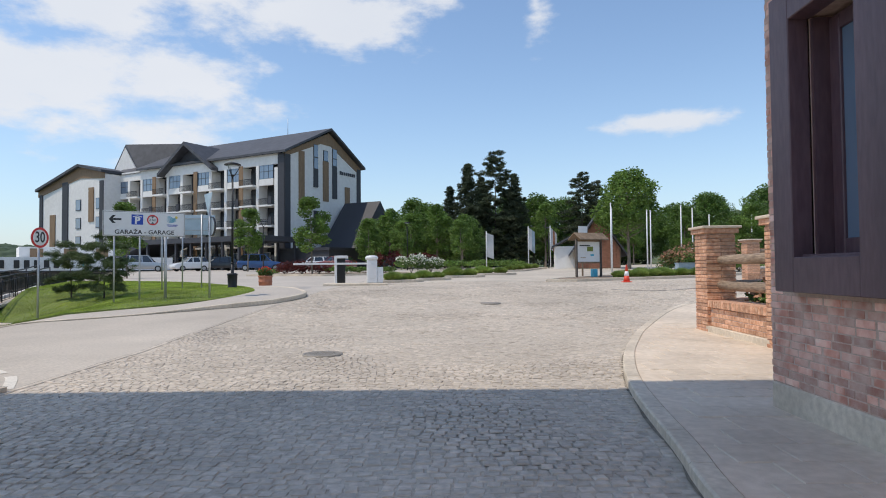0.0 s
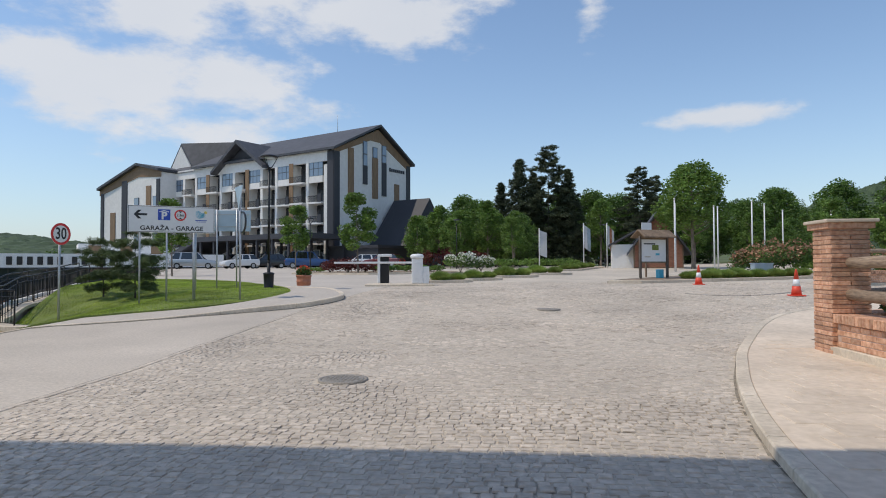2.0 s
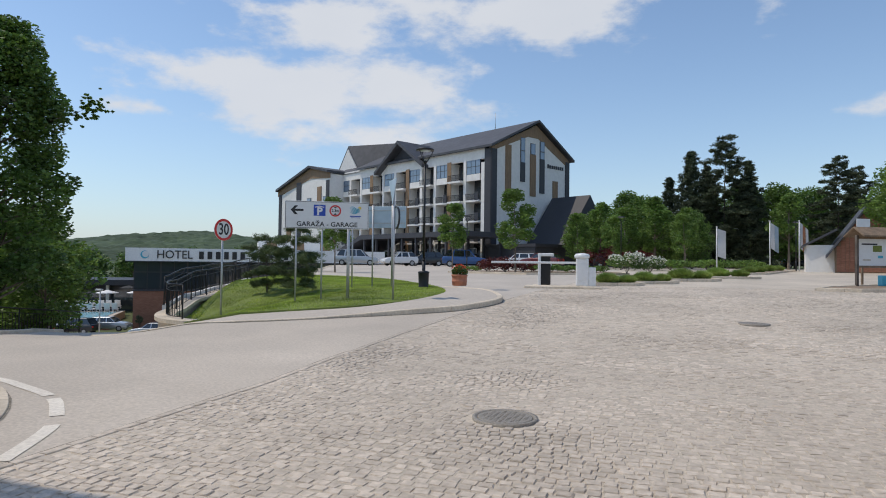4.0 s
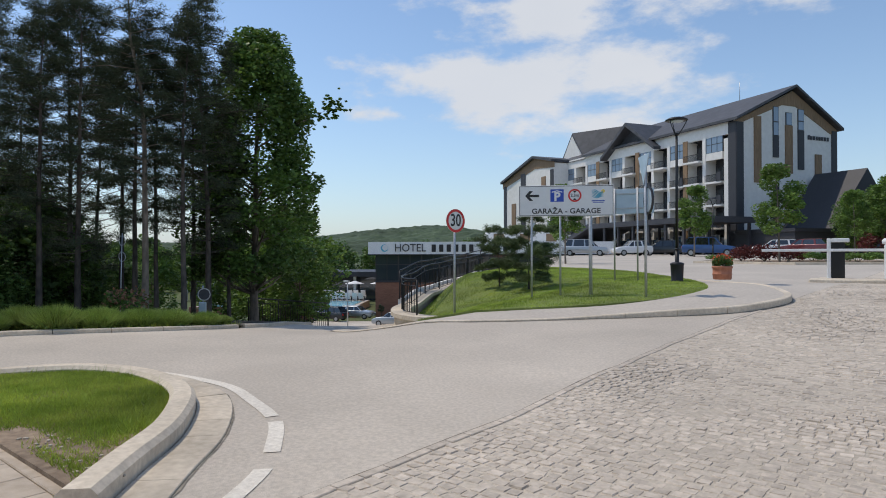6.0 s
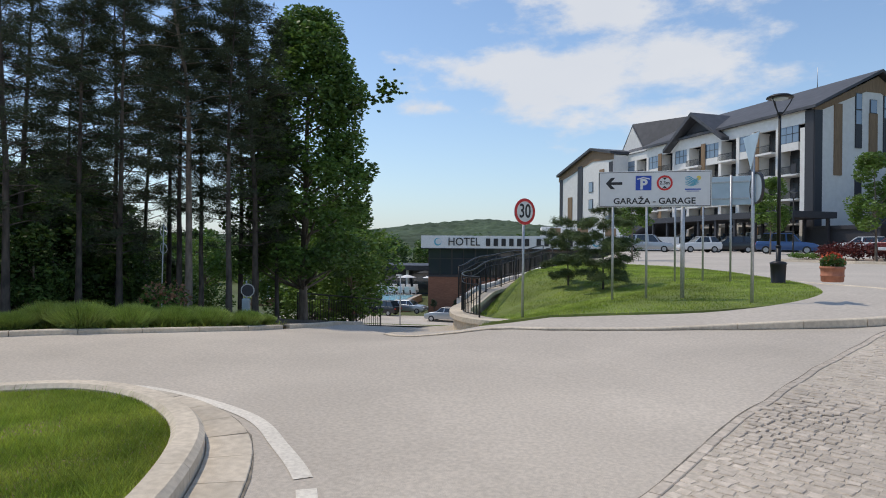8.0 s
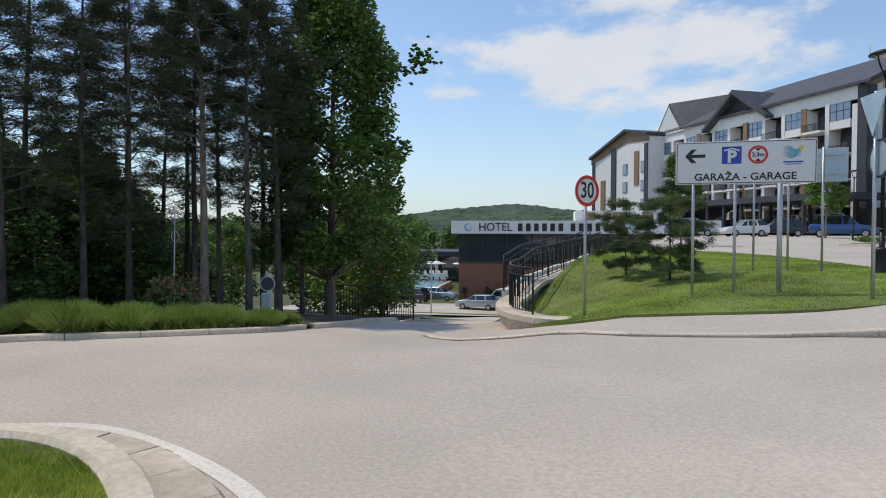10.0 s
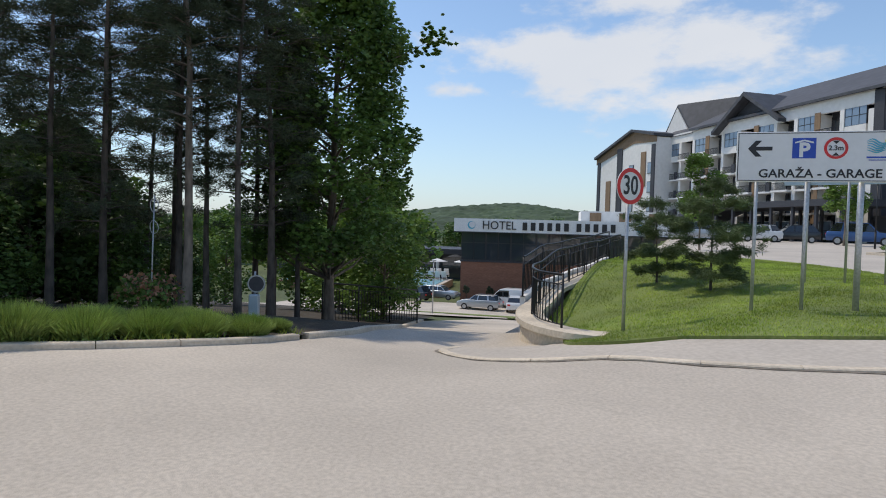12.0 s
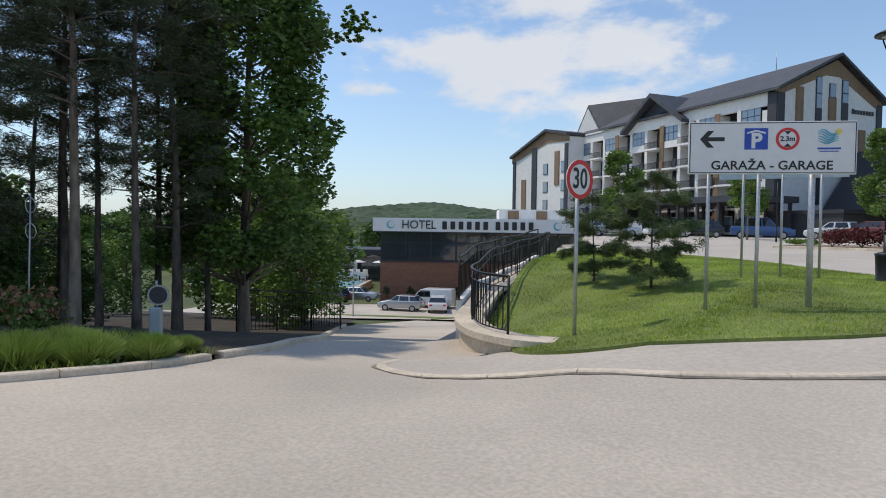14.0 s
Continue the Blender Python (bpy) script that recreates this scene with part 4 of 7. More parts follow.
def brick_fence():
    th = thing("brick_fence", Matrix(), "brick fence with square piers and peeled log rails", "fence")

    def pier(x, y, base, hgt, w=.56, bricks=True):
        p = part("pier", bm_box(x - w / 2 + .02, y - w / 2 + .02, base, x + w / 2 - .02, y + w / 2 - .02, base + hgt), M["mortar"], th)
        part("cap", bm_box(x - w / 2 - .09, y - w / 2 - .09, base + hgt + .09, x + w / 2 + .09, y + w / 2 + .09, base + hgt + .14, bevel=.01), M["slab"], p)
        part("cap_course", bm_box(x - w / 2 - .05, y - w / 2 - .05, base + hgt, x + w / 2 + .05, y + w / 2 + .05, base + hgt + .09, bevel=.006), M["brick_new"], p)
        n = int(hgt / .068)
        for i in range(n):
            z = base + i * .068
            o = .006 * (i % 2)
            for k in range(2):
                a = -w / 2 + (k * .5 + .02 * (i % 2)) * w
                if i % 2:
                    bmb = bm_box(x + a, y - w / 2 - o, z, x + a + w * .47, y + w / 2 + o, z + .059, bevel=.005)
                else:
                    bmb = bm_box(x - w / 2 - o, y + a, z, x + w / 2 + o, y + a + w * .47, z + .059, bevel=.005)
                part("brick", bmb, M["brick_new"], p)
        return p

    def run(p, q, base):
        p, q = Vector((*p, 0)), Vector((*q, 0))
        d = (q - p).normalized()
        a = math.degrees(math.atan2(d.y, d.x))
        L = (q - p).length
        m = Matrix.Translation((p.x, p.y, base)) @ pose(0, 0, 0, 0, 0, a)

        def seg(name, mat, *b, bevel=.008):
            bm = bmesh.new()
            box(bm, *b, bevel=bevel, m=m)
            return part(name, bm, M[mat], th)
        seg("footing", "kerb", .2, -.27, -.05, L - .2, .27, .12)
        wl = seg("low_wall", "mortar", .25, -.2, .12, L - .25, .2, .46)
        for i in range(4):
            x = .27 + (i % 2) * .12
            while x < L - .4:
                bm = bmesh.new()
                box(bm, x, -.208, .125 + i * .085, min(x + .24, L - .27), .208, .125 + i * .085 + .072, .005, m)
                part("brick", bm, M["brick_new"], wl)
                x += .253
        x = .25
        while x < L - .3:
            bm = bmesh.new()
            box(bm, x, -.26, .47, min(x + .075, L - .25), .26, .60, .006, m)
            part("brick", bm, M["brick_new"], wl)
            x += .086
        for z in (.88, 1.36):
            bm = bmesh.new()
            pts = [m @ Vector((-.02 + k * (L + .04) / 8, random.uniform(-.012, .012), z + random.uniform(-.01, .01))) for k in range(9)]
            tube(bm, pts, [.082 + random.uniform(-.008, .008) for _ in pts], 12)
            part("log_rail", bm, M["log"], th, "weathered peeled log")
    run((5.75, 12.15), (5.75, 9.35), .09)
    pier(5.75, 12.15, .09, 1.86)
    pier(5.75, 9.35, .09, 1.86)
    run((5.75, 12.15), (8.6, 13.6), .09)
    pier(8.6, 13.6, .09, 1.75)
    part("inner_wall", bm_box(5.75, 6.0, .05, 5.95, 9.1, 1.0), M["brick_new"], th)
    # further stretch across the side road
    for x, y in ((13.6, 27.6), (16.4, 28.8), (19.4, 30.1)):
        pier(x, y, land(x, y) - .02, 1.75)
    run((13.6, 27.6), (16.4, 28.8), land(15, 28.2) - .02)
    run((16.4, 28.8), (19.4, 30.1), land(18, 29.5) - .02)


brick_fence()


# ---- retaining wall and iron railing beside the lawn ----
CAP = spline([(-11.5, 17.84), (-12.1, 17.62), (-12.98, 17.87), (-13.8, 18.6), (-14.45, 19.6), (-15.5, 21.8), (-16.8, 25.2), (-18.0, 28.6)], 6)


def retaining_wall():
    th = thing("retaining_wall", Matrix(), "curved concrete retaining wall with a pale stone coping", "wall")

    def wall_strip(w0, w1, low, high, lowered, skip=0):
        bm = bmesh.new()
        rows = []
        for p, q in list(zip(offset_line(CAP, w0), offset_line(CAP, w1)))[skip:]:
            top = cap_z(p) + high
            bot = lower(*p) - .4 if lowered else cap_z(p) + low
            rows.append([bm.verts.new(v) for v in ((*p, bot), (*p, top), (*q, top), (*q, bot))])
        for a, b in zip(rows, rows[1:]):
            for i in range(3):
                bm.faces.new((a[i], a[i + 1], b[i + 1], b[i]))
            bm.faces.new((a[3], a[0], b[0], b[3]))
        bm.faces.new(rows[0])
        bm.faces.new(list(reversed(rows[-1])))
        bmesh.ops.recalc_face_normals(bm, faces=bm.faces)
        return bm
    part("wall_body", wall_strip(.02, .32, 0, -.06, True), M["kerb"], th)
    part("coping", wall_strip(-.14, .42, -.07, 0.04, False), M["kerb"], th, "pale stone coping")
    part("stair_cheek", wall_strip(.46, .58, 0, .16, True, 25), M["plaster"], th, "pale cheek wall of the stair")


def cap_z(p):
    return ramp(p[1], ((16.9, -.17), (17.8, -.17), (18.3, -.15), (19.5, -.12), (21.8, .15), (25.2, .32), (28.6, .55), (40, .7)))


retaining_wall()


def railing(name, line, post_gap, label, zf, hgt=1.05, gap=.125, dense=99.0):
    th = thing(name, Matrix(), label, "railing")
    pts = [Vector((*p, zf(p))) for p in line]
    acc = [0]
    for a, b in zip(pts, pts[1:]):
        acc.append(acc[-1] + (b - a).length)

    def at(s):
        for i in range(len(pts) - 1):
            if s <= acc[i + 1] + 1e-6:
                return pts[i].lerp(pts[i + 1], (s - acc[i]) / (acc[i + 1] - acc[i]))
        return pts[-1]
    up = Vector((0, 0, 1))
    n = max(1, round(acc[-1] / post_gap))
    for i in range(n + 1):
        p = at(acc[-1] * i / n)
        bm = bmesh.new()
        cyl(bm, p, p + up * hgt, .022, n=8)
        cyl(bm, p, p + up * .012, .06, n=8)
        part("post", bm, M["black_metal"], th)
    for z, r in ((hgt, .026), (hgt - .17, .012), (.1, .012)):
        bm = bmesh.new()
        tube(bm, [p + up * z for p in pts], [r] * len(pts), 8)
        part("rail", bm, M["black_metal"], th)
    s = gap
    lib = mesh_of("baluster", bm_box(-.008, -.008, .1, .008, .008, hgt - .17), M["black_metal"])
    while s < acc[-1]:
        b = new("baluster", lib)
        b.parent = th
        b.matrix_world = Matrix.Translation(at(s))
        s += gap if s < dense else gap * 4
    return th


railing("iron_railing", offset_line(CAP, .10)[8:], 1.6, "black wrought-iron railing on the retaining wall", cap_z, .97, dense=2.2)
railing("stair_railing", offset_line(CAP, .52)[25:], 2.0, "black iron handrail over the stair wall", lambda p: cap_z(p) + .17, .9, .14)


# ---- plants ----
def leaf_mesh(name, centres, size, mat, rng, flat=0.35, aspect=0.6, normals=None):
    """Many small leaf quads, folded along the middle, round the given centres (n x 3)."""
    n = len(centres)
    d = rng.normal(size=(n, 3))
    d[:, 2] *= flat
    d /= np.linalg.norm(d, axis=1)[:, None]
    u = rng.normal(size=(n, 3))
    u -= (u * d).sum(1)[:, None] * d
    u /= np.linalg.norm(u, axis=1)[:, None]
    s = size * rng.uniform(.6, 1.3, n)[:, None]
    a, b = d * s, u * s * aspect
    c = np.asarray(centres)
    v = np.concatenate([c - a, c + b, c + a, c - b], 1).reshape(-1, 3)
    f = np.arange(4 * n).reshape(-1, 4)
    me = bpy.data.meshes.new(name)
    me.from_pydata(v.tolist(), [], f.tolist())
    me.materials.append(mat)
    return me


def clump_points(rng, clumps, per, spread, squash=.8):
    out = []
    for c, k in clumps:
        m = max(3, int(per * k))
        p = rng.normal(size=(m, 3))
        p /= np.linalg.norm(p, axis=1)[:, None]
        p *= rng.uniform(.35, 1, m)[:, None] ** .5
        p[:, 2] *= squash
        out.append(np.asarray(c) + p * spread * k)
    return np.concatenate(out)


def broadleaf(label, hgt, rad, clear, seed, leaf="leaf", bark="bark_pale", nclump=70, per=150, size=.11, trunk_r=None, shape=1.0, extra=()):
    """A tree with tapered trunk, limbs to every leaf clump, and a ragged crown."""
    rng = np.random.default_rng(seed)
    th = thing("tree", Matrix(), label, "tree")
    bm = bmesh.new()
    r0 = trunk_r or hgt * .018
    bend = rng.uniform(-.03, .03, 2) * hgt
    top = hgt * .82
    pts = [(bend[0] * (k / 6) ** 2 + rng.uniform(-.01, .01) * hgt * .3, bend[1] * (k / 6) ** 2, top * k / 6) for k in range(7)]
    tube(bm, pts, [r0 * (1.25 if k == 0 else 1 - .12 * k) for k in range(7)], 9)
    clumps = []
    for i in range(nclump):
        t = rng.uniform(0, 1) ** .9
        z = clear + (hgt - clear) * t
        env = rad * (math.sin(math.pi * min(1, .16 + .84 * t) ** shape) ** .6 if t < .98 else .2)
        a, q = rng.uniform(0, 2 * math.pi), rng.uniform(.35, 1.0) ** .6
        c = (bend[0] * t + math.cos(a) * env * q, bend[1] * t + math.sin(a) * env * q, z * (1 - .06 * q) + .1)
        clumps.append((c, rng.uniform(.7, 1.3)))
        if i % 2 == 0:
            zz = max(clear * .6, c[2] - .55 * env * q - .3)
            f = min(1, zz / top)
            s = Vector((bend[0] * f * f, bend[1] * f * f, zz))
            e = Vector(c)
            mid = s.lerp(e, .5) + Vector((0, 0, -.08 * env))
            tube(bm, [s, mid, e], [r0 * .38 * (1 - .6 * f), r0 * .22, r0 * .06], 5)
    for c in extra:
        e = Vector(c)
        s = Vector((0, 0, e.z * .82))
        tube(bm, [s, s.lerp(e, .5) + Vector((0, 0, .1)), e], [r0 * .3, r0 * .15, r0 * .04], 5)
        for i in range(80):
            p = s.lerp(e, rng.uniform(.85, 1.2))
            clumps.append((tuple(p + Vector(rng.normal(0, .2, 3))), .03))
    part("trunk", bm, M[bark], th)
    sp = rad * .34 * (70 / nclump) ** .25
    pts = clump_points(rng, clumps, per, sp)
    ob = new("crown", leaf_mesh("crown", pts, size, M[leaf], rng, .25))
    ob.parent = th
    return th


def pine(label, hgt, clear, rad, seed, nee="needle", bark="bark", lean=(0, 0), kink=.25, dens=1.0, size=.16, conical=False, wood=False):
    rng = np.random.default_rng(seed)
    th = thing("pine_tree" if not conical else "spruce_tree", Matrix(), label, "tree")
    bm = bmesh.new()
    r0 = (hgt * .0066 + .012) * (1.3 if wood else 1.0)
    off = np.cumsum(rng.normal(0, kink * .35, (9, 2)), 0) * np.linspace(0, 1, 9)[:, None]
    pts = [(lean[0] * k / 8 + off[k, 0], lean[1] * k / 8 + off[k, 1], hgt * k / 8) for k in range(9)]
    tube(bm, pts, [r0 * (1.2 if k == 0 else 1 - k * .112) for k in range(9)], 9)

    def spine(z):
        f = min(7.999, z / hgt * 8)
        i = int(f)
        return Vector(pts[i]).lerp(Vector(pts[i + 1]), f - i)
    cs = []
    z = clear
    while z < hgt - .15:
        t = (z - clear) / (hgt - clear)
        ln = rad * ((1 - t) ** .8 if conical else (math.sin(math.pi * (.22 + .76 * t)) ** .8)) + .12
        k = rng.integers(4, 7) if conical else rng.integers(3, 6)
        a0 = rng.uniform(0, 6.28)
        for i in range(k):
            a = a0 + i * 6.28 / k + rng.uniform(-.3, .3)
            l = ln * rng.uniform(.55, 1.15)
            if wood and rng.uniform() > .66 + .5 * t:
                continue
            s = spine(z)
            rise = (-.22 if conical else rng.uniform(-.12, .3)) * l
            e = s + Vector((math.cos(a) * l, math.sin(a) * l, rise))
            mid = s.lerp(e, .55) + Vector((0, 0, .06 * l))
            tube(bm, [s, mid, e], [r0 * .22 * (1.1 - t), r0 * .14, .008], 4)
            m = max(4, int(l * 11 * dens)) if not wood else (4 if t < .4 else 5)
            for q in range(m):
                f = rng.uniform(.22, 1.02) if conical else rng.uniform(.62 if wood else .38, 1.04)
                p = s.lerp(mid, f / .55) if f < .55 else mid.lerp(e, (f - .55) / .45)
                w = .16 * l * (1.1 - f * .4) + (.12 if hgt > 4 else .05)
                cs.append((p.x + rng.normal(0, w * .6), p.y + rng.normal(0, w * .6), p.z + rng.normal(0, .10 if hgt > 4 else .05) - (rng.uniform(0, .25) if conical else -.03)))
        z += rng.uniform(.28, .5) * (.75 if conical else 1.0) * max(1, hgt / 13)
    part("trunk", bm, M[bark], th)
    cs = np.array(cs)
    many, tuft = (70 if wood else 24, .15) if hgt > 4 else (60, .055)
    rep = np.repeat(cs, many, 0) + rng.normal(0, tuft, (len(cs) * many, 3)) * (1, 1, .55)
    ob = new("crown", leaf_mesh("crown", rep, size, M[nee], rng, .6, .11 if wood or hgt < 4 else .22))
    ob.parent = th
    return th


def shrub(name, label, category, rad, hgt, seed, mat, bloom=None, n=900, size=.05, group=""):
    rng = np.random.default_rng(seed)
    th = thing(name, Matrix(), label, category, group)
    bm = bmesh.new()
    for i in range(7):
        a = i * .9
        tube(bm, [(0, 0, 0), (math.cos(a) * rad * .3, math.sin(a) * rad * .3, hgt * .4), (math.cos(a) * rad * .6, math.sin(a) * rad * .6, hgt * .75)], [.015, .01, .004], 4)
    part("stem", bm, M["bark"], th)
    cl = []
    for i in range(16):
        a, q = rng.uniform(0, 6.28), rng.uniform(0, .75) ** .5
        cl.append(((math.cos(a) * rad * q, math.sin(a) * rad * q, hgt * (.25 + .5 * rng.uniform(.3, 1) * (1 - .5 * q * q))), rng.uniform(.7, 1.2)))
    p = clump_points(rng, cl, n / 16, rad * .42, hgt / rad * .5 if hgt < rad else .9)
    p[:, 2] = np.abs(p[:, 2])
    ob = new("foliage", leaf_mesh("foliage", p, size, M[mat], rng, .7))
    ob.parent = th
    if bloom:
        p = clump_points(rng, [((c[0], c[1], c[2] + hgt * .12), k) for c, k in cl], n / 40, rad * .4, .8)
        p[:, 2] = np.abs(p[:, 2])
        ob = new("blossom", leaf_mesh("blossom", p, size * .9, M[bloom], rng, .7, .9))
        ob.parent = th
        ob["kind"] = "stuff"
    return th


def tuft_mesh(name, rng, n, rad, hgt, mat, w=.012, lean=.5):
    """Upright blades fanning out of a mound."""
    a = rng.uniform(0, 6.283, n)
    q = np.sqrt(rng.uniform(0, 1, n))
    bx, by = np.cos(a) * q * rad * .62, np.sin(a) * q * rad * .62
    h = hgt * rng.uniform(.65, 1.12, n) * (1 - .45 * q * q)
    tx, ty = bx + np.cos(a) * q * rad * lean + rng.normal(0, .04, n), by + np.sin(a) * q * rad * lean + rng.normal(0, .04, n)
    o = rng.uniform(0, 6.283, n)
    ox, oy = np.cos(o) * w, np.sin(o) * w
    z0 = np.zeros(n)
    mx, my = (bx * .6 + tx * .4), (by * .6 + ty * .4)
    v = np.stack([np.stack([bx - ox, by - oy, z0], 1), np.stack([bx + ox, by + oy, z0], 1), np.stack([mx + ox, my + oy, h * .6], 1),
                  np.stack([tx, ty, h], 1), np.stack([mx - ox, my - oy, h * .6], 1)], 1).reshape(-1, 3)
    f = (np.arange(n) * 5)[:, None] + np.arange(5)
    me = bpy.data.meshes.new(name)
    me.from_pydata(v.tolist(), [], f.tolist())
    me.materials.append(mat)
    return me


def put(ob, x, y, rz=0.0, s=1.0, dz=0.0):
    ob.matrix_world = Matrix.Translation((x, y, land(x, y) + dz)) @ Matrix.Rotation(radians(rz), 4, "Z") @ Matrix.Scale(s, 4)
    return ob


def again(ob, x, y, rz=0.0, s=1.0, dz=0.0):
    c = copy_thing(ob, Matrix())
    return put(c, x, y, rz, s, dz)


def build_forest():
    rng = random.Random(5)
    kinds = [pine("tall dark pine with a bare lower trunk", 14.0, 3.2, 1.9, 11, kink=.30, wood=True, size=.1),
             pine("tall dark pine with a bare lower trunk", 14.6, 4.5, 1.7, 12, kink=.22, wood=True, size=.1),
             pine("tall dark pine with a bare lower trunk", 13.0, 2.4, 2.0, 13, kink=.26, wood=True, size=.1),
             pine("tall dark pine with a bent grey trunk", 15.0, 5.5, 1.8, 14, bark="bark_pale", lean=(.5, .2), kink=.55, wood=True, size=.1)]
    spots = [(-20.0, 13.9, 3, 1.0), (-20.5, 16.2, 0, 1.0), (-19.8, 15.0, 1, .85), (-21.2, 12.5, 2, 1.0), (-20.8, 9.8, 0, .95), (-22.6, 7.6, 1, 1.0),
             (-22.6, 16.8, 1, .95), (-24.4, 13.4, 0, 1.0), (-26.6, 9.4, 1, 1.0), (-28.6, 15.6, 2, 1.0), (-22.0, 3.8, 1, 1.0), (-29.6, 11.2, 0, 1.0),
             (-21.4, 14.9, 1, .85), (-20.9, 11.4, 1, .8), (-21.9, 17.0, 1, .8), (-21.4, 14.2, 1, .86), (-27.0, 4.6, 2, 1.0), (-20.9, 17.2, 1, .7),
             (-24.0, 10.6, 2, 1.0), (-25.4, 6.4, 0, 1.0), (-24.2, 3.0, 2, .95), (-27.6, 12.6, 2, 1.0), (-25.8, 15.6, 1, 1.0), (-31.5, 8.0, 1, 1.0), (-29.4, 3.2, 0, 1.0), (-21.6, 5.8, 1, .9)]
    used = set()
    for x, y, k, s in spots:
        rz = rng.uniform(0, 360)
        s *= (.75 if x > -24 else .8) * rng.uniform(.94, 1.05)
        if k in used:
            again(kinds[k], x, y, rz, s, -.1)
        else:
            used.add(k)
            put(kinds[k], x, y, rz if k != 3 else 200, s, -.1)
    put(broadleaf("tall dense green maple on the slope", 11.3, 2.3, 2.2, 21, "leaf_maple", nclump=150, per=300, size=.08, trunk_r=.15, shape=.75, extra=((1.9, 1.75, 8.1),)), -21.4, 18.5, 0)
    # undergrowth and young trees behind the trunks
    und = broadleaf("young broadleaf tree in the shade of pines", 5.2, 2.0, .7, 22, nclump=46, per=120, size=.13)
    put(und, -26.0, 12.8, 10, .8)
    for x, y, s in ((-24.6, 8.2, .8), (-25.6, 11.4, .78), (-25.2, 5.4, .85), (-29, 14, .75), (-33, 9.5, .95), (-30.2, 5.8, .95), (-28.4, 8.6, .9), (-35, 18, .8), (-28.4, 17.0, .5), (-21.8, 10.6, .45), (-22.4, 8.9, .5), (-23.8, 13.6, .5), (-21.6, 6.4, .6), (-23.6, 4.2, .75), (-26.8, 9.8, 1.0), (-27.2, 6.4, 1.0), (-31, 11.4, 1.05), (-24.2, 11.6, .7), (-27.8, 3.6, 1.0), (-31.4, 15.4, .9), (-23.0, 9.6, .6), (-30, 13, 1.2), (-33, 14.5, 1.2), (-36, 12, 1.25)):
        again(und, x, y, rng.uniform(0, 360), s, -.1)
    lt = broadleaf("sunlit light green tree on the slope", 6.5, 2.2, .8, 23, "leaf_light", nclump=50, per=120, size=.13)
    put(lt, -27.2, 23.9, 0, .9)
    for x, y, s in ((-29.5, 26.6, 1.0), (-33.5, 27.0, .9), (-38, 27, .9), (-42, 22, .8), (-44, 16, .75), (-41, 10, .75), (-38, 4, .8), (-24.2, 22.6, .62), (-46, 26, .9), (-40, 31, .9)):
        again(lt, x, y, rng.uniform(0, 360), s, -.1)


build_forest()


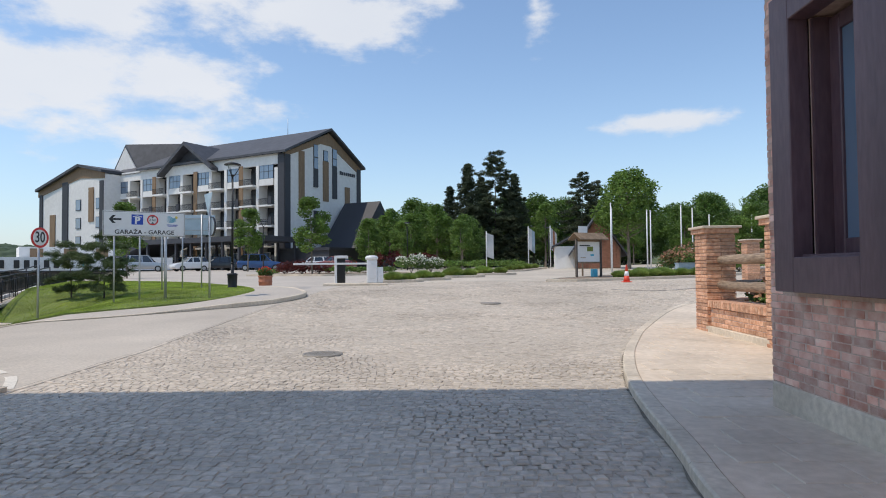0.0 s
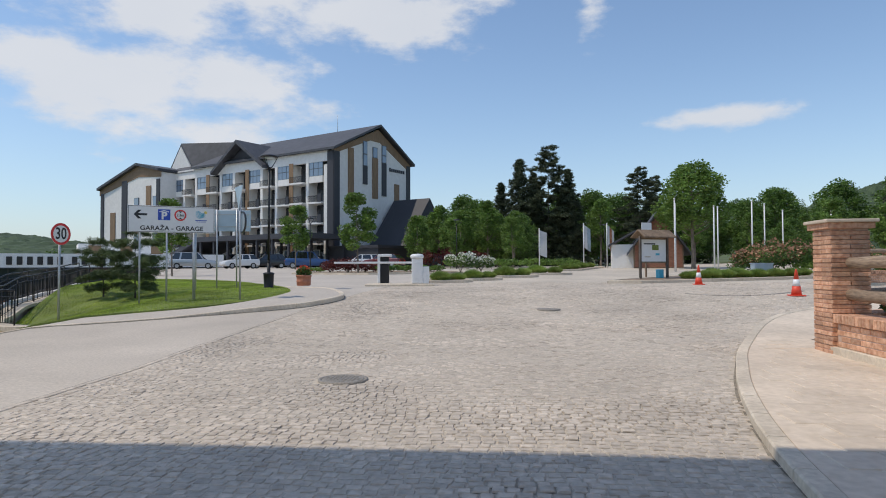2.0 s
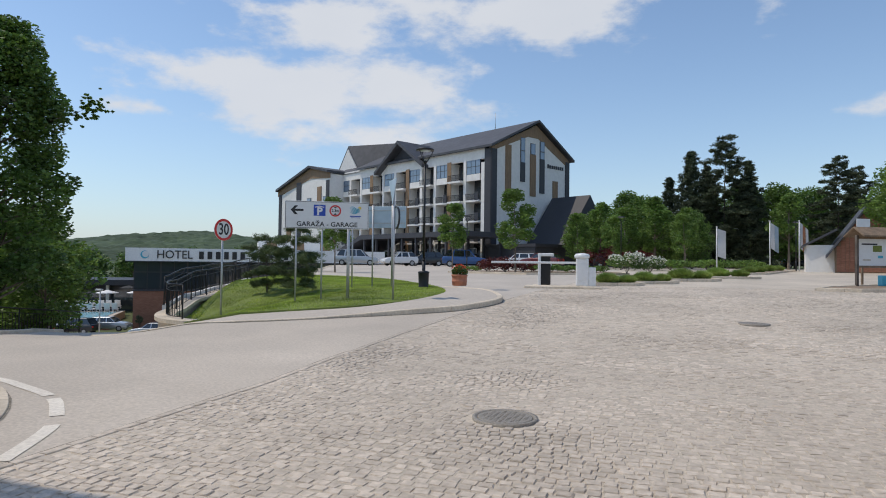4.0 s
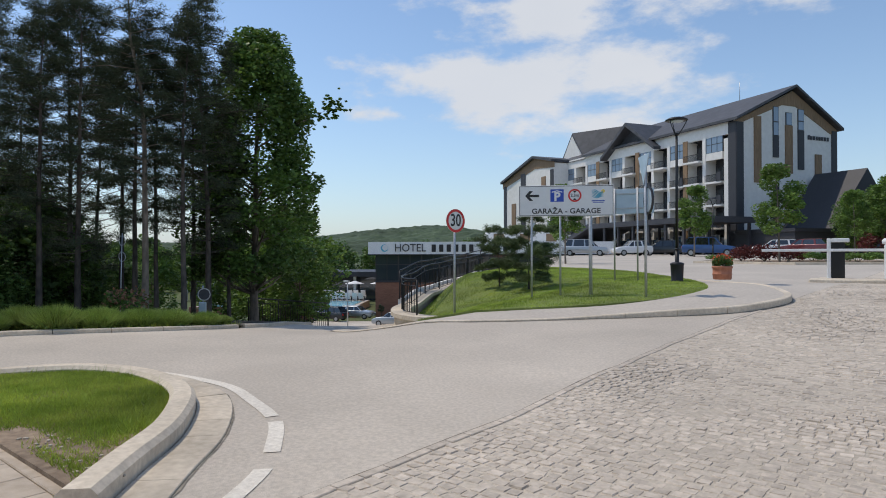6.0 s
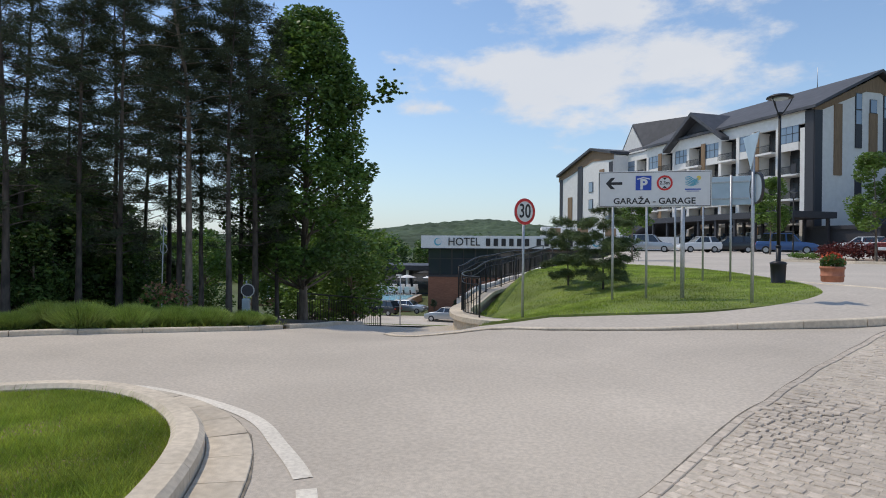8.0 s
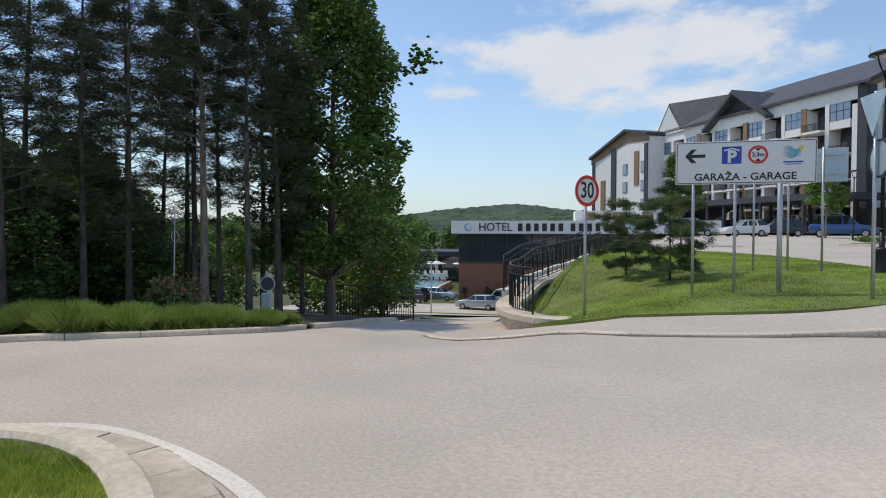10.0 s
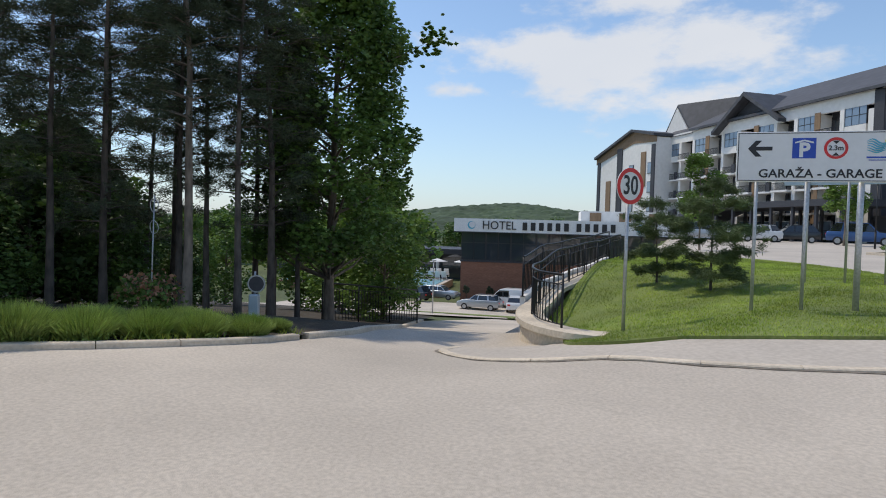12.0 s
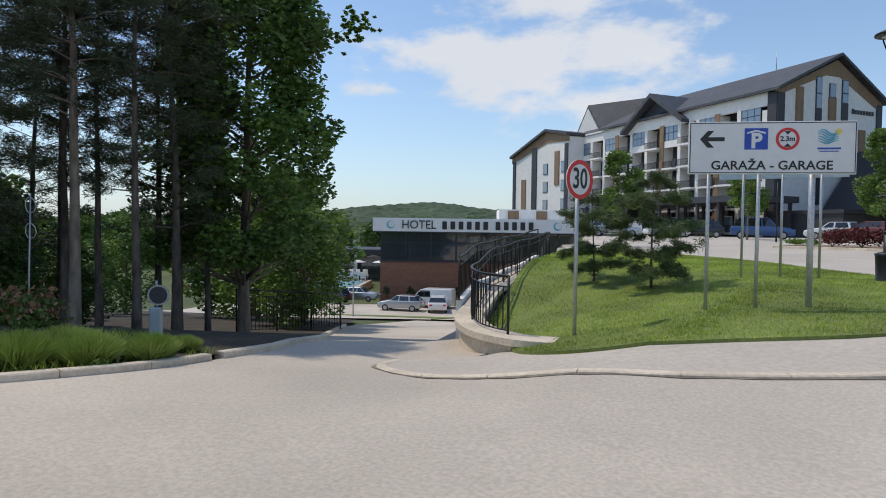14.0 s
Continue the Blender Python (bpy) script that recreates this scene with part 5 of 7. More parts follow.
def build_far_trees():
    rng = random.Random(9)
    decid = broadleaf("broad green tree at the edge of the forecourt", 9.0, 3.2, 1.4, 31, "leaf_maple", nclump=105, per=150, size=.13)
    spr = pine("tall dark spruce behind the forecourt", 16.0, .8, 4.0, 32, conical=True, dens=.4, size=.22)
    fir = pine("broad dark pine behind the forecourt", 16.5, 2.0, 3.6, 33, dens=.45, size=.22)
    first = {"d": True, "s": True, "f": True}

    def place(k, ob, x, y, s):
        if first[k]:
            first[k] = False
            put(ob, x, y, rng.uniform(0, 360), s)
        else:
            again(ob, x, y, rng.uniform(0, 360), s)
    pale = broadleaf("light green tree in the row along the forecourt", 8.0, 1.7, 1.9, 39, "leaf_light", nclump=40, per=150, size=.13)
    put(pale, -7.4, 76, 0, .9)
    for x, y, s in ((-4.6, 73, .8), (-1.6, 75, .95), (1.4, 73, .78), (13.2, 88, 1.1), (26, 90, .8), (34, 92, .85), (41, 92, .8), (45, 80, .6)):
        again(pale, x, y, rng.uniform(0, 360), s)
    for x, y, s in ((-8.6, 86, .8), (-11.0, 88, .75), (-6.0, 80, .74), (-3.4, 85, .95), (-.8, 82, .78), (2.2, 78, .7), (-5, 92, 1.1),
                    (13, 100, 1.25), (16.5, 104, 1.2), (24, 106, 1.1), (28, 103, .95), (33, 106, .95), (38, 102, 1.05), (43, 106, 1.25), (48, 99, 1.0), (36, 84, .6), (31, 75, .5), (52, 88, .75), (57, 80, .7),
                    (11, 112, 1.4), (5, 106, 1.2), (62, 66, .7), (55, 58, .6), (48, 70, .55), (66, 84, .7), (60, 96, 1.0), (58, 118, 1.5), (50, 122, 1.4), (66, 112, 1.6), (72, 100, 1.5), (42, 120, 1.2), (76, 118, 1.9), (20, 112, 1.3)):
        place("d", decid, x, y, s)
    for x, y, s in ((2.4, 92, .98), (-.2, 96, .80), (9.3, 92, .88), (4.6, 97, .9), (31, 110, .8), (50, 86, .85), (37, 62, .62)):
        place("s", spr, x, y, s)
    for x, y, s in ((6.6, 93, 1.06), (19.2, 92, .84), (22.4, 97, .8)):
        place("f", fir, x, y, s)
    put(broadleaf("round green maple beside the flagpoles", 8.9, 2.7, 3.6, 35, "leaf_light", nclump=80, per=190, size=.12), 16.2, 56.5)
    st = broadleaf("slender young street tree", 5.4, 1.1, 1.9, 36, "leaf_light", nclump=40, per=150, size=.085, trunk_r=.06)
    put(st, -9.6, 44.5, 0, 1.05)
    for x, y, s in ((-19.6, 60.5, 1.15), (-20.6, 40.0, .92), (-9.4, 72, 1.1), (-5.3, 68, 1.0), (1.2, 64, .95), (24, 50, .95), (29, 52, .9)):
        again(st, x, y, rng.uniform(0, 360), s)
    # woods down in the valley and up the far slope
    wood = broadleaf("distant rounded woodland tree", 11.0, 4.6, .6, 37, nclump=50, per=50, size=.42)
    put(wood, -130, 150, 0, 1.0)
    for i in range(110):
        a = radians(rng.uniform(18, 88))
        d = rng.uniform(125, 250)
        x, y = -7 - math.sin(a) * d, 9 + math.cos(a) * d
        if -90 < x < -50 and y > 95:
            continue
        again(wood, x, y, rng.uniform(0, 360), rng.uniform(.7, 1.15), -.3)


build_far_trees()


def hill(name, label, cx, cy, half, depth, hgt, heading, seed, base=-8):
    """A long wooded ridge, its surface broken into rounded crowns."""
    nx, ny = (230, 60) if half > 400 else (420, 110)
    verts = []
    c, s = math.cos(radians(heading)), math.sin(radians(heading))
    for j in range(ny + 1):
        for i in range(nx + 1):
            u, v = (i / nx * 2 - 1), j / ny
            ridge = hgt * (math.exp(-((u - .1) / .38) ** 2) * .75 + .35 * math.exp(-((u + .6) / .3) ** 2) + .3 * math.exp(-((u - .75) / .25) ** 2))
            z = ridge * math.sin(v * math.pi / 2) ** 1.2
            lx, ly = u * half, v * depth
            p = Vector((lx, ly, seed * 10.0))
            z += (noise.noise(p * .09) * 3.0 + abs(noise.noise(p * .22)) * (3.2 if half > 400 else 6.5)) * min(1, v * 6) + noise.noise(p * .012) * 5 * v
            verts.append((cx + lx * c - ly * s, cy + lx * s + ly * c, base + max(-2, z)))
    n = nx + 1
    faces = [(j * n + i, j * n + i + 1, (j + 1) * n + i + 1, (j + 1) * n + i) for j in range(ny) for i in range(nx)]
    tagged(data_part(name, verts, faces, M["hill"]), label, "hill", kind="structure")


hill("backdrop_hill_valley", "long wooded hill across the valley", -440, 430, 620, 330, 64, 44, 1)
hill("backdrop_hill_street", "wooded hill rising behind the street", 165, 300, 330, 190, 78, -34, 2, 1)


# ---- cars ----
def car(label, paint, length=4.4, width=1.8, hgt=1.48, van=False):
    th = thing("car" if not van else "van", Matrix(), label, "car" if not van else "van")
    L, W = length / 2, width / 2
    if van:
        low = [(-L, .28), (L - .1, .28), (L, .6), (L - .1, .95), (L - .75, 1.12), (L - 1.45, hgt - .1), (L - 1.8, hgt), (-L + .1, hgt), (-L, hgt - .2)]
        glass = [(L - .85, 1.12), (L - 1.45, hgt - .17), (L - 2.5, hgt - .17), (L - 2.5, 1.12)]
    else:
        low = [(-L + .05, .34), (L - .15, .26), (L, .45), (L - .04, .72), (L - .35, .88), (L - 1.15, 1.0), (-L + .12, 1.04), (-L, .8)]
        glass = None
    bm = bmesh.new()
    prism(bm, [(x, -W, z) for x, z in low], (0, 2 * W, 0))
    bmesh.ops.bevel(bm, geom=[e for e in bm.edges], offset=.07, segments=2, affect="EDGES", profile=.6)
    part("body", bm, paint, th, smooth=True)
    if not van:
        cab = [(L - 1.1, .94), (L - 1.95, hgt - .05), (-L + .65, hgt), (-L + .16, .98)]
        bm = bmesh.new()
        vs = []
        for sgn in (-1, 1):
            vs.append([bm.verts.new((x, sgn * (W - .06 if z < 1 else W - .24), z)) for x, z in cab])
        bm.faces.new(vs[0])
        bm.faces.new(list(reversed(vs[1])))
        for i in range(4):
            bm.faces.new((vs[0][(i + 1) % 4], vs[0][i], vs[1][i], vs[1][(i + 1) % 4]))
        bmesh.ops.recalc_face_normals(bm, faces=bm.faces)
        part("cabin_glass", bm, M["car_glass"], th)
        part("roof_panel", bm_box(-L + .6, -W + .25, hgt - .05, L - 1.9, W - .25, hgt + .02, bevel=.025), paint, th)
        for sgn in (-1, 1):
            for xa, xb in ((-.05, .06), (-L + 1.0, -L + 1.16), (L - 1.3, L - 1.2)):
                bm = bmesh.new()
                y0, y1 = sgn * (W - .05), sgn * (W - .235)
                k = -.06 if abs(xa) < .2 else (-.6 if xa > 0 else .12)
                prism(bm, [(xa, y0, .94), (xb, y0, .94), (xb + k, y1, hgt - .02), (xa + k, y1, hgt - .02)], (0, sgn * .015, 0))
                part("pillar", bm, paint, th)
    else:
        for sgn in (-1, 1):
            bm = bmesh.new()
            prism(bm, [(x, sgn * (W + .001), z) for x, z in glass], (0, sgn * .012, 0))
            part("side_glass", bm, M["car_glass"], th)
        bm = bmesh.new()
        prism(bm, [(L - .72, -W + .15, 1.16), (L - .72, W - .15, 1.16), (L - 1.4, W - .2, hgt - .14), (L - 1.4, -W + .2, hgt - .14)], (.03, 0, .03))
        part("windscreen", bm, M["car_glass"], th)
    for x in (L - .85, -L + .8):
        for sgn in (-1, 1):
            bm = bmesh.new()
            cyl(bm, (x, sgn * (W - .2), .32), (x, sgn * (W + .01), .32), .32, n=16)
            w = part("wheel", bm, M["rubber"], th)
            bm = bmesh.new()
            cyl(bm, (x, sgn * (W - .1), .32), (x, sgn * (W + .02), .32), .2, n=12)
            part("rim", bm, M["tin"], w)
    for sgn in (-1, 1):
        part("headlight", bm_box(L - .2, sgn * (W - .3) - .18, .62, L - .03, sgn * (W - .3) + .18, .76, bevel=.02), M["white_metal"], th)
        part("tail_light", bm_box(-L - .01, sgn * (W - .25) - .14, .72, -L + .15, sgn * (W - .25) + .14, .88, bevel=.02), M["sign_red"], th)
    part("number_plate", bm_box(L - .02, -.26, .42, L + .01, .26, .53), M["white_metal"], th)
    return th


silver, white, blue, dark, red = (car_paint("silver paint", (.42, .44, .46), .6), car_paint("white paint", (.75, .75, .74), 0), car_paint("blue paint", (.04, .10, .26), .4),
                                  car_paint("black paint", (.02, .022, .026), .3), car_paint("red paint", (.13, .015, .015), .2))
for lab, pt, x, y, rz, kw in (
        ("silver family car parked on the forecourt", silver, -32.2, 65.0, 20, {"hgt": 1.72, "length": 4.7}), ("white small car parked on the forecourt", white, -28.7, 68.4, 225, {"length": 4.0, "hgt": 1.55}),
        ("black car parked by the hotel stair", dark, -26.6, 71.0, 215, {"hgt": 1.6}), ("dark blue car parked before the hotel", blue, -19.3, 63.6, 14, {"hgt": 1.68, "length": 4.6}),
        ("white car parked before the entrance", white, -15.4, 70.5, 190, {}), ("red estate car parked before the entrance", red, -12.6, 68.6, 165, {}),
        ("black car parked under the trees", dark, -6.0, 76, 5, {}), ("black car on the far drive", dark, 17.5, 108, 10, {}), ("dark grey car by the flower bed", dark, 24.4, 64, 150, {}),
        ("grey car parked in the lower yard", silver, -49.0, 53.4, 205, {}), ("white van parked in the lower yard", white, -48.6, 57.4, 205, {"van": True, "hgt": 1.95, "length": 4.7, "width": 1.9}),
        ("white car parked in the lower yard", white, -46.2, 55.6, 130, {}), ("black car parked in the lower yard", dark, -58.5, 52.4, 200, {"hgt": 1.65}),
        ("silver car parked beside the brick base", silver, -58.0, 56.2, 25, {}), ("red car parked in the lower yard", red, -60.5, 49.0, 190, {}), ("white car parked behind the fence", white, -62.5, 52.5, 190, {}),
        ("silver estate car behind the lawn", silver, -36.5, 58.0, 30, {"hgt": 1.55})):
    put(car(lab, pt, **kw), x, y, rz, 1.0, .02)


# ---- signs, lamps, street furniture ----
def facing(x, y, z, a):
    return pose(x, y, z, 0, 0, a)


def flat_disc(bm, r, y0, y1, n=40, mi=0, cx=0, cz=0):
    cyl(bm, (cx, y0, cz), (cx, y1, cz), r, r, n, mi=mi)


def ring(bm, r0, r1, y0, y1, n=40, cx=0, cz=0):
    v = [[bm.verts.new((cx + r * math.cos(2 * math.pi * i / n), y, cz + r * math.sin(2 * math.pi * i / n))) for i in range(n)] for r, y in ((r1, y0), (r1, y1), (r0, y1), (r0, y0))]
    for k in range(4):
        for i in range(n):
            bm.faces.new((v[k][i], v[k][(i + 1) % n], v[(k + 1) % 4][(i + 1) % n], v[(k + 1) % 4][i]))
    bmesh.ops.recalc_face_normals(bm, faces=bm.faces)


def speed_sign():
    x, y = -11.35, 17.89
    z0 = -.13
    th = thing("speed_limit_sign", facing(x, y, z0, 77), "round white 30 speed limit sign with red rim", "road sign")
    bm = bmesh.new()
    cyl(bm, (0, .05, -.2), (0, .05, 2.74), .03, n=12)
    part("post", bm, M["zinc"], th)
    bm = bmesh.new()
    flat_disc(bm, .30, .0, .016)
    d = part("disc", bm, M["sign_white"], th)
    d.location.z = 2.455
    bm = bmesh.new()
    ring(bm, .232, .298, -.004, .004)
    part("red_rim", bm, M["sign_red"], d)
    t = text_bm("30", .44, .004, bold=.006)
    bmesh.ops.scale(t, vec=(.78, 1, 1), verts=t.verts)
    bmesh.ops.translate(t, vec=(0, -.004, 0), verts=t.verts)
    part("lettering", t, M["sign_black"], d)
    bm = bmesh.new()
    box(bm, -.05, .016, 2.4, .05, .08, 2.44)
    box(bm, -.05, .016, 2.6, .05, .08, 2.64)
    part("bracket", bm, M["zinc"], th)


speed_sign()


def garage_sign():
    p, q = Vector((-10.05, 18.84)), Vector((-8.06, 20.09))
    c = (p + q) / 2
    a = math.degrees(math.atan2(q.y - p.y, q.x - p.x))
    W = (q - p).length
    top, bot = 3.20, 2.42
    th = thing("garage_sign", facing(c.x, c.y, 0, a), "wide white garage direction board on steel posts", "sign")
    board = part("board", bm_box(-W / 2, 0, bot, W / 2, .04, top, bevel=.006), M["sign_white"], th)
    bm = bmesh.new()
    for b in ((-W / 2 + .015, bot + .015, W / 2 - .015, bot + .027), (-W / 2 + .015, top - .027, W / 2 - .015, top - .015), (-W / 2 + .015, bot + .03, -W / 2 + .027, top - .03), (W / 2 - .027, bot + .03, W / 2 - .015, top - .03)):
        box(bm, b[0], -.003, b[1], b[2], .001, b[3])
    part("border", bm, M["sign_black"], board)
    t = text_bm("GARAŽA - GARAGE", .185, .004, bold=.003)
    xs = [v.co.x for v in t.verts]
    bmesh.ops.scale(t, vec=(1.70 / (max(xs) - min(xs)), 1, 1), verts=t.verts)
    bmesh.ops.translate(t, vec=(.0, -.004, bot + .125), verts=t.verts)
    part("lettering", t, M["sign_black"], board)
    k = W / 295.0
    zc = bot + .52
    # arrow
    bm = bmesh.new()
    x0, x1 = -W / 2 + 20 * k, -W / 2 + 64 * k
    box(bm, x0 + .05, -.004, zc - .03, x1, 0, zc + .03)
    for s in (-1, 1):
        prism(bm, [(x0, -.0045, zc), (x0 + .11, -.0045, zc + s * .125), (x0 + .20, -.0045, zc + s * .125), (x0 + .085, -.0045, zc)], (0, .004, 0))
    part("arrow", bm, M["sign_black"], board)
    cx = -W / 2 + 120 * k
    sq = part("parking_panel", bm_box(cx - .165, -.004, zc - .155, cx + .165, .0, zc + .16), M["sign_blue"], board)
    t = text_bm("P", .30, .004, bold=.012)
    bmesh.ops.translate(t, vec=(cx, -.008, zc - .035), verts=t.verts)
    part("lettering", t, M["sign_white"], sq)
    bm = bmesh.new()
    for s in (-1, 1):
        prism(bm, [(cx, -.008, zc + .135), (cx + s * .13, -.008, zc + .10), (cx + s * .13, -.008, zc + .075), (cx, -.008, zc + .11)], (0, .004, 0))
    part("roof_mark", bm, M["sign_white"], sq)
    cx = -W / 2 + 175 * k
    bm = bmesh.new()
    ring(bm, .125, .165, -.005, .0, 36, cx, zc)
    rr = part("height_ring", bm, M["sign_red"], board)
    t = text_bm("2.3m", .105, .004, bold=.002)
    bmesh.ops.translate(t, vec=(cx, -.005, zc), verts=t.verts)
    part("lettering", t, M["sign_black"], rr)
    for s in (-1, 1):
        bm = bmesh.new()
        prism(bm, [(cx - .05, -.005, zc + s * .115), (cx + .05, -.005, zc + s * .115), (cx, -.005, zc + s * .065)], (0, .003, 0))
        part("height_mark", bm, M["sign_black"], rr)
    cx = -W / 2 + 247 * k
    bm = bmesh.new()
    for s in range(6):
        tube(bm, [(cx - .16 + i * .032, -.003, zc + .10 - s * .03 + (.035 - s * .003) * math.sin(i * .75 + s * .35)) for i in range(10)], [.003 + .009 * math.sin(math.pi * i / 9) for i in range(10)], 4)
    em = part("emblem", bm, M["sign_cyan"], board, "turquoise wave emblem with a yellow sun")
    bm = bmesh.new()
    flat_disc(bm, .045, -.006, 0, 18, 0, cx + .12, zc + .10)
    part("sun_mark", bm, M["sign_yellow"], em)
    bm = bmesh.new()
    box(bm, cx - .16, -.005, zc - .155, cx + .16, 0, zc - .13)
    box(bm, cx - .13, -.005, zc - .19, cx + .13, 0, zc - .177)
    part("caption_bar", bm, M["sign_blue"], em)
    for u, r, lo in ((-W / 2 + 40 * k, .027, .15), (-W / 2 + 130 * k, .027, .22), (-W / 2 + 224 * k, .045, .3)):
        bm = bmesh.new()
        cyl(bm, (u, .085, lo - .4), (u, .085, top - .03), r, n=12)
        part("post", bm, M["zinc"], th)
    bm = bmesh.new()
    for z in (bot + .15, top - .15):
        box(bm, -W / 2 + .05, .04, z - .02, W / 2 - .05, .06, z + .02)
    part("back_rail", bm, M["zinc"], th)


garage_sign()


def back_signs():
    # a wide board seen from its bare back, on three slim posts at the rear of the lawn
    p, q = Vector((-11.0, 23.6)), Vector((-8.62, 24.08))
    c = (p + q) / 2
    a = math.degrees(math.atan2(q.y - p.y, q.x - p.x))
    z0 = land(c.x, c.y)
    th = thing("information_board", facing(c.x, c.y, z0, a), "bare aluminium back of a wide board on steel posts", "sign")
    part("board", bm_box(-1.2, .03, 2.15, 1.2, .06, 2.92, bevel=.005), M["sign_back"], th)
    for z in (2.3, 2.75):
        part("back_rail", bm_box(-1.15, .0, z, 1.15, .03, z + .04), M["zinc"], th)
    for u in (-.72, .02, .72):
        bm = bmesh.new()
        cyl(bm, (u, -.03, -.3), (u, -.03, 2.95), .026, n=10)
        part("post", bm, M["zinc"], th)
    x, y = -7.13, 19.8
    tr = thing("give_way_sign", facing(x, y, land(x, y), -50), "give-way triangle and mirror seen from the back", "road sign")
    bm = bmesh.new()
    cyl(bm, (0, 0, -.3), (0, 0, 3.45), .032, n=10)
    part("post", bm, M["zinc"], tr)
    bm = bmesh.new()
    prism(bm, [(-.4, -.05, 3.42), (.4, -.05, 3.42), (0, -.05, 2.72)], (0, .015, 0))
    part("triangle", bm, M["sign_back"], tr)
    bm = bmesh.new()
    flat_disc(bm, .3, .04, .07, 28, 0, .05, 2.36)
    d = part("mirror_back", bm, M["sign_back"], tr)
    bm = bmesh.new()
    ring(bm, .285, .315, .03, .08, 28, .05, 2.36)
    part("rim", bm, M["frame_dark"], d)


back_signs()


def street_lamp(x, y, hgt, label, base=True, s=1.0, coat="black_metal"):
    th = thing("street_lamp", pose(x, y, land(x, y)), label, "street lamp", "black street lamps")
    bm = bmesh.new()
    cyl(bm, (0, 0, 0), (0, 0, 1.0), .06 * s, n=12)
    cyl(bm, (0, 0, 1.0), (0, 0, hgt - .5), .045 * s, .035 * s, 12)
    lathe(bm, [(.06, 1.0), (.075, 1.02), (.06, 1.06)], 12)
    part("pole", bm, M[coat], th)
    if base:
        bm = bmesh.new()
        lathe(bm, [(.20, 0), (.21, .05), (.17, .1), (.19, .55), (.21, .6), (.12, .64)], 18)
        part("litter_bin", bm, M["black_metal"], th, "black bin round the foot")
    bm = bmesh.new()
    lathe(bm, [(.05, hgt - .5), (.07, hgt - .46), (.06, hgt - .42)], 12)
    part("collar", bm, M[coat], th)
    for i in range(3):
        bm = bmesh.new()
        a = i * 2 * math.pi / 3 + .2
        tube(bm, [(r * math.cos(a), r * math.sin(a), hgt - .48 + h) for r, h in ((.04, 0), (.12, .1), (.22, .26), (.29, .41))], [.018, .016, .014, .014], 6)
        part("arm", bm, M[coat], th)
    bm = bmesh.new()
    lathe(bm, [(.16, hgt - .085), (.2, hgt - .075), (.2, hgt - .06)], 18)
    part("lens", bm, M["sign_back"], th, "pale frosted lens")
    bm = bmesh.new()
    lathe(bm, [(.27, hgt - .06), (.325, hgt - .05), (.32, hgt - .02), (.22, hgt + .03), (.06, hgt + .05)], 24)
    part("hood", bm, M[coat], th)
    return th


street_lamp(-8.0, 24.24, 4.92, "tall black street lamp with flared head beside the lawn")
street_lamp(9.5, 16.1, 5.0, "tall grey street lamp behind the brick fence", False, 1.0, "lamp_grey")
street_lamp(-16.6, 55.7, 4.6, "black street lamp before the hotel", False)
street_lamp(-4.0, 60, 4.6, "black street lamp before the hotel", False)
street_lamp(11.0, 70, 4.6, "black street lamp on the far drive", False)


def flower_pot(x, y):
    th = thing("flower_pot", pose(x, y, land(x, y) + .1) @ Matrix.Scale(.87, 4), "round terracotta pot with red flowers", "flower pot")
    bm = bmesh.new()
    lathe(bm, [(.27, 0), (.30, .03), (.305, .16), (.32, .17), (.32, .2), (.305, .21), (.31, .38), (.335, .39), (.335, .46), (.28, .46), (.27, .40)], 24)
    part("pot", bm, M["terracotta"], th)
    rng = np.random.default_rng(3)
    p = clump_points(rng, [((.16 * math.cos(a), .16 * math.sin(a), .56 + .06 * (a % 3)), 1) for a in range(6)], 190, .19, .8)
    ob = new("foliage", leaf_mesh("foliage", p, .04, M["leaf"], rng, .7))
    ob.parent = th
    p = clump_points(rng, [((.18 * math.cos(a), .18 * math.sin(a), .64 + .07 * (a % 3)), 1) for a in range(6)], 26, .18, .8)
    ob = new("blossom", leaf_mesh("blossom", p, .035, M["bloom_red"], rng, .7, .9))
    ob.parent = th


flower_pot(-7.0, 25.2)


def barrier():
    th = thing("car_park_barrier", pose(-3.0, 27.6, land(-3, 27.6), 0, 0, 8), "white car park barrier cabinet with a lowered boom", "barrier")
    part("kerb_base", bm_box(-2.1, -.5, -.05, .7, .5, .1, bevel=.03), M["kerb"], th)
    part("cabinet", bm_box(-.22, -.2, .1, .24, .2, 1.12, bevel=.03), M["white_metal"], th)
    bm = bmesh.new()
    lathe(bm, [(.2, 1.12), (.27, 1.14), (.28, 1.24), (.22, 1.3), (.08, 1.32)], 18)
    part("dome", bm, M["white_metal"], th)
    part("door_panel", bm_box(-.15, -.215, .3, .17, -.2, .95, bevel=.005), M["sign_white"], th)
    part("side_box", bm_box(.24, -.15, .1, .5, .15, .8, bevel=.02), M["white_metal"], th)
    bm = bmesh.new()
    box(bm, -3.4, -.04, .92, -.22, .0, 1.0, .01)
    part("boom", bm, M["white_metal"], th, "white boom pole")
    tk = thing("ticket_machine", pose(-4.45, 28.0, land(-4.45, 28), 0, 0, 8), "white-framed ticket machine with a black front", "machine")
    part("body", bm_box(-.16, -.16, .1, .2, .16, 1.2, bevel=.02), M["rubber"], tk)
    part("frame", bm_box(-.27, -.2, .08, -.16, .2, 1.32, bevel=.02), M["white_metal"], tk)
    part("hood", bm_box(-.16, -.2, 1.2, .32, .2, 1.32, bevel=.02), M["white_metal"], tk)
    part("kerb_base", bm_box(-.5, -.4, -.05, .5, .4, .1, bevel=.03), M["kerb"], tk)


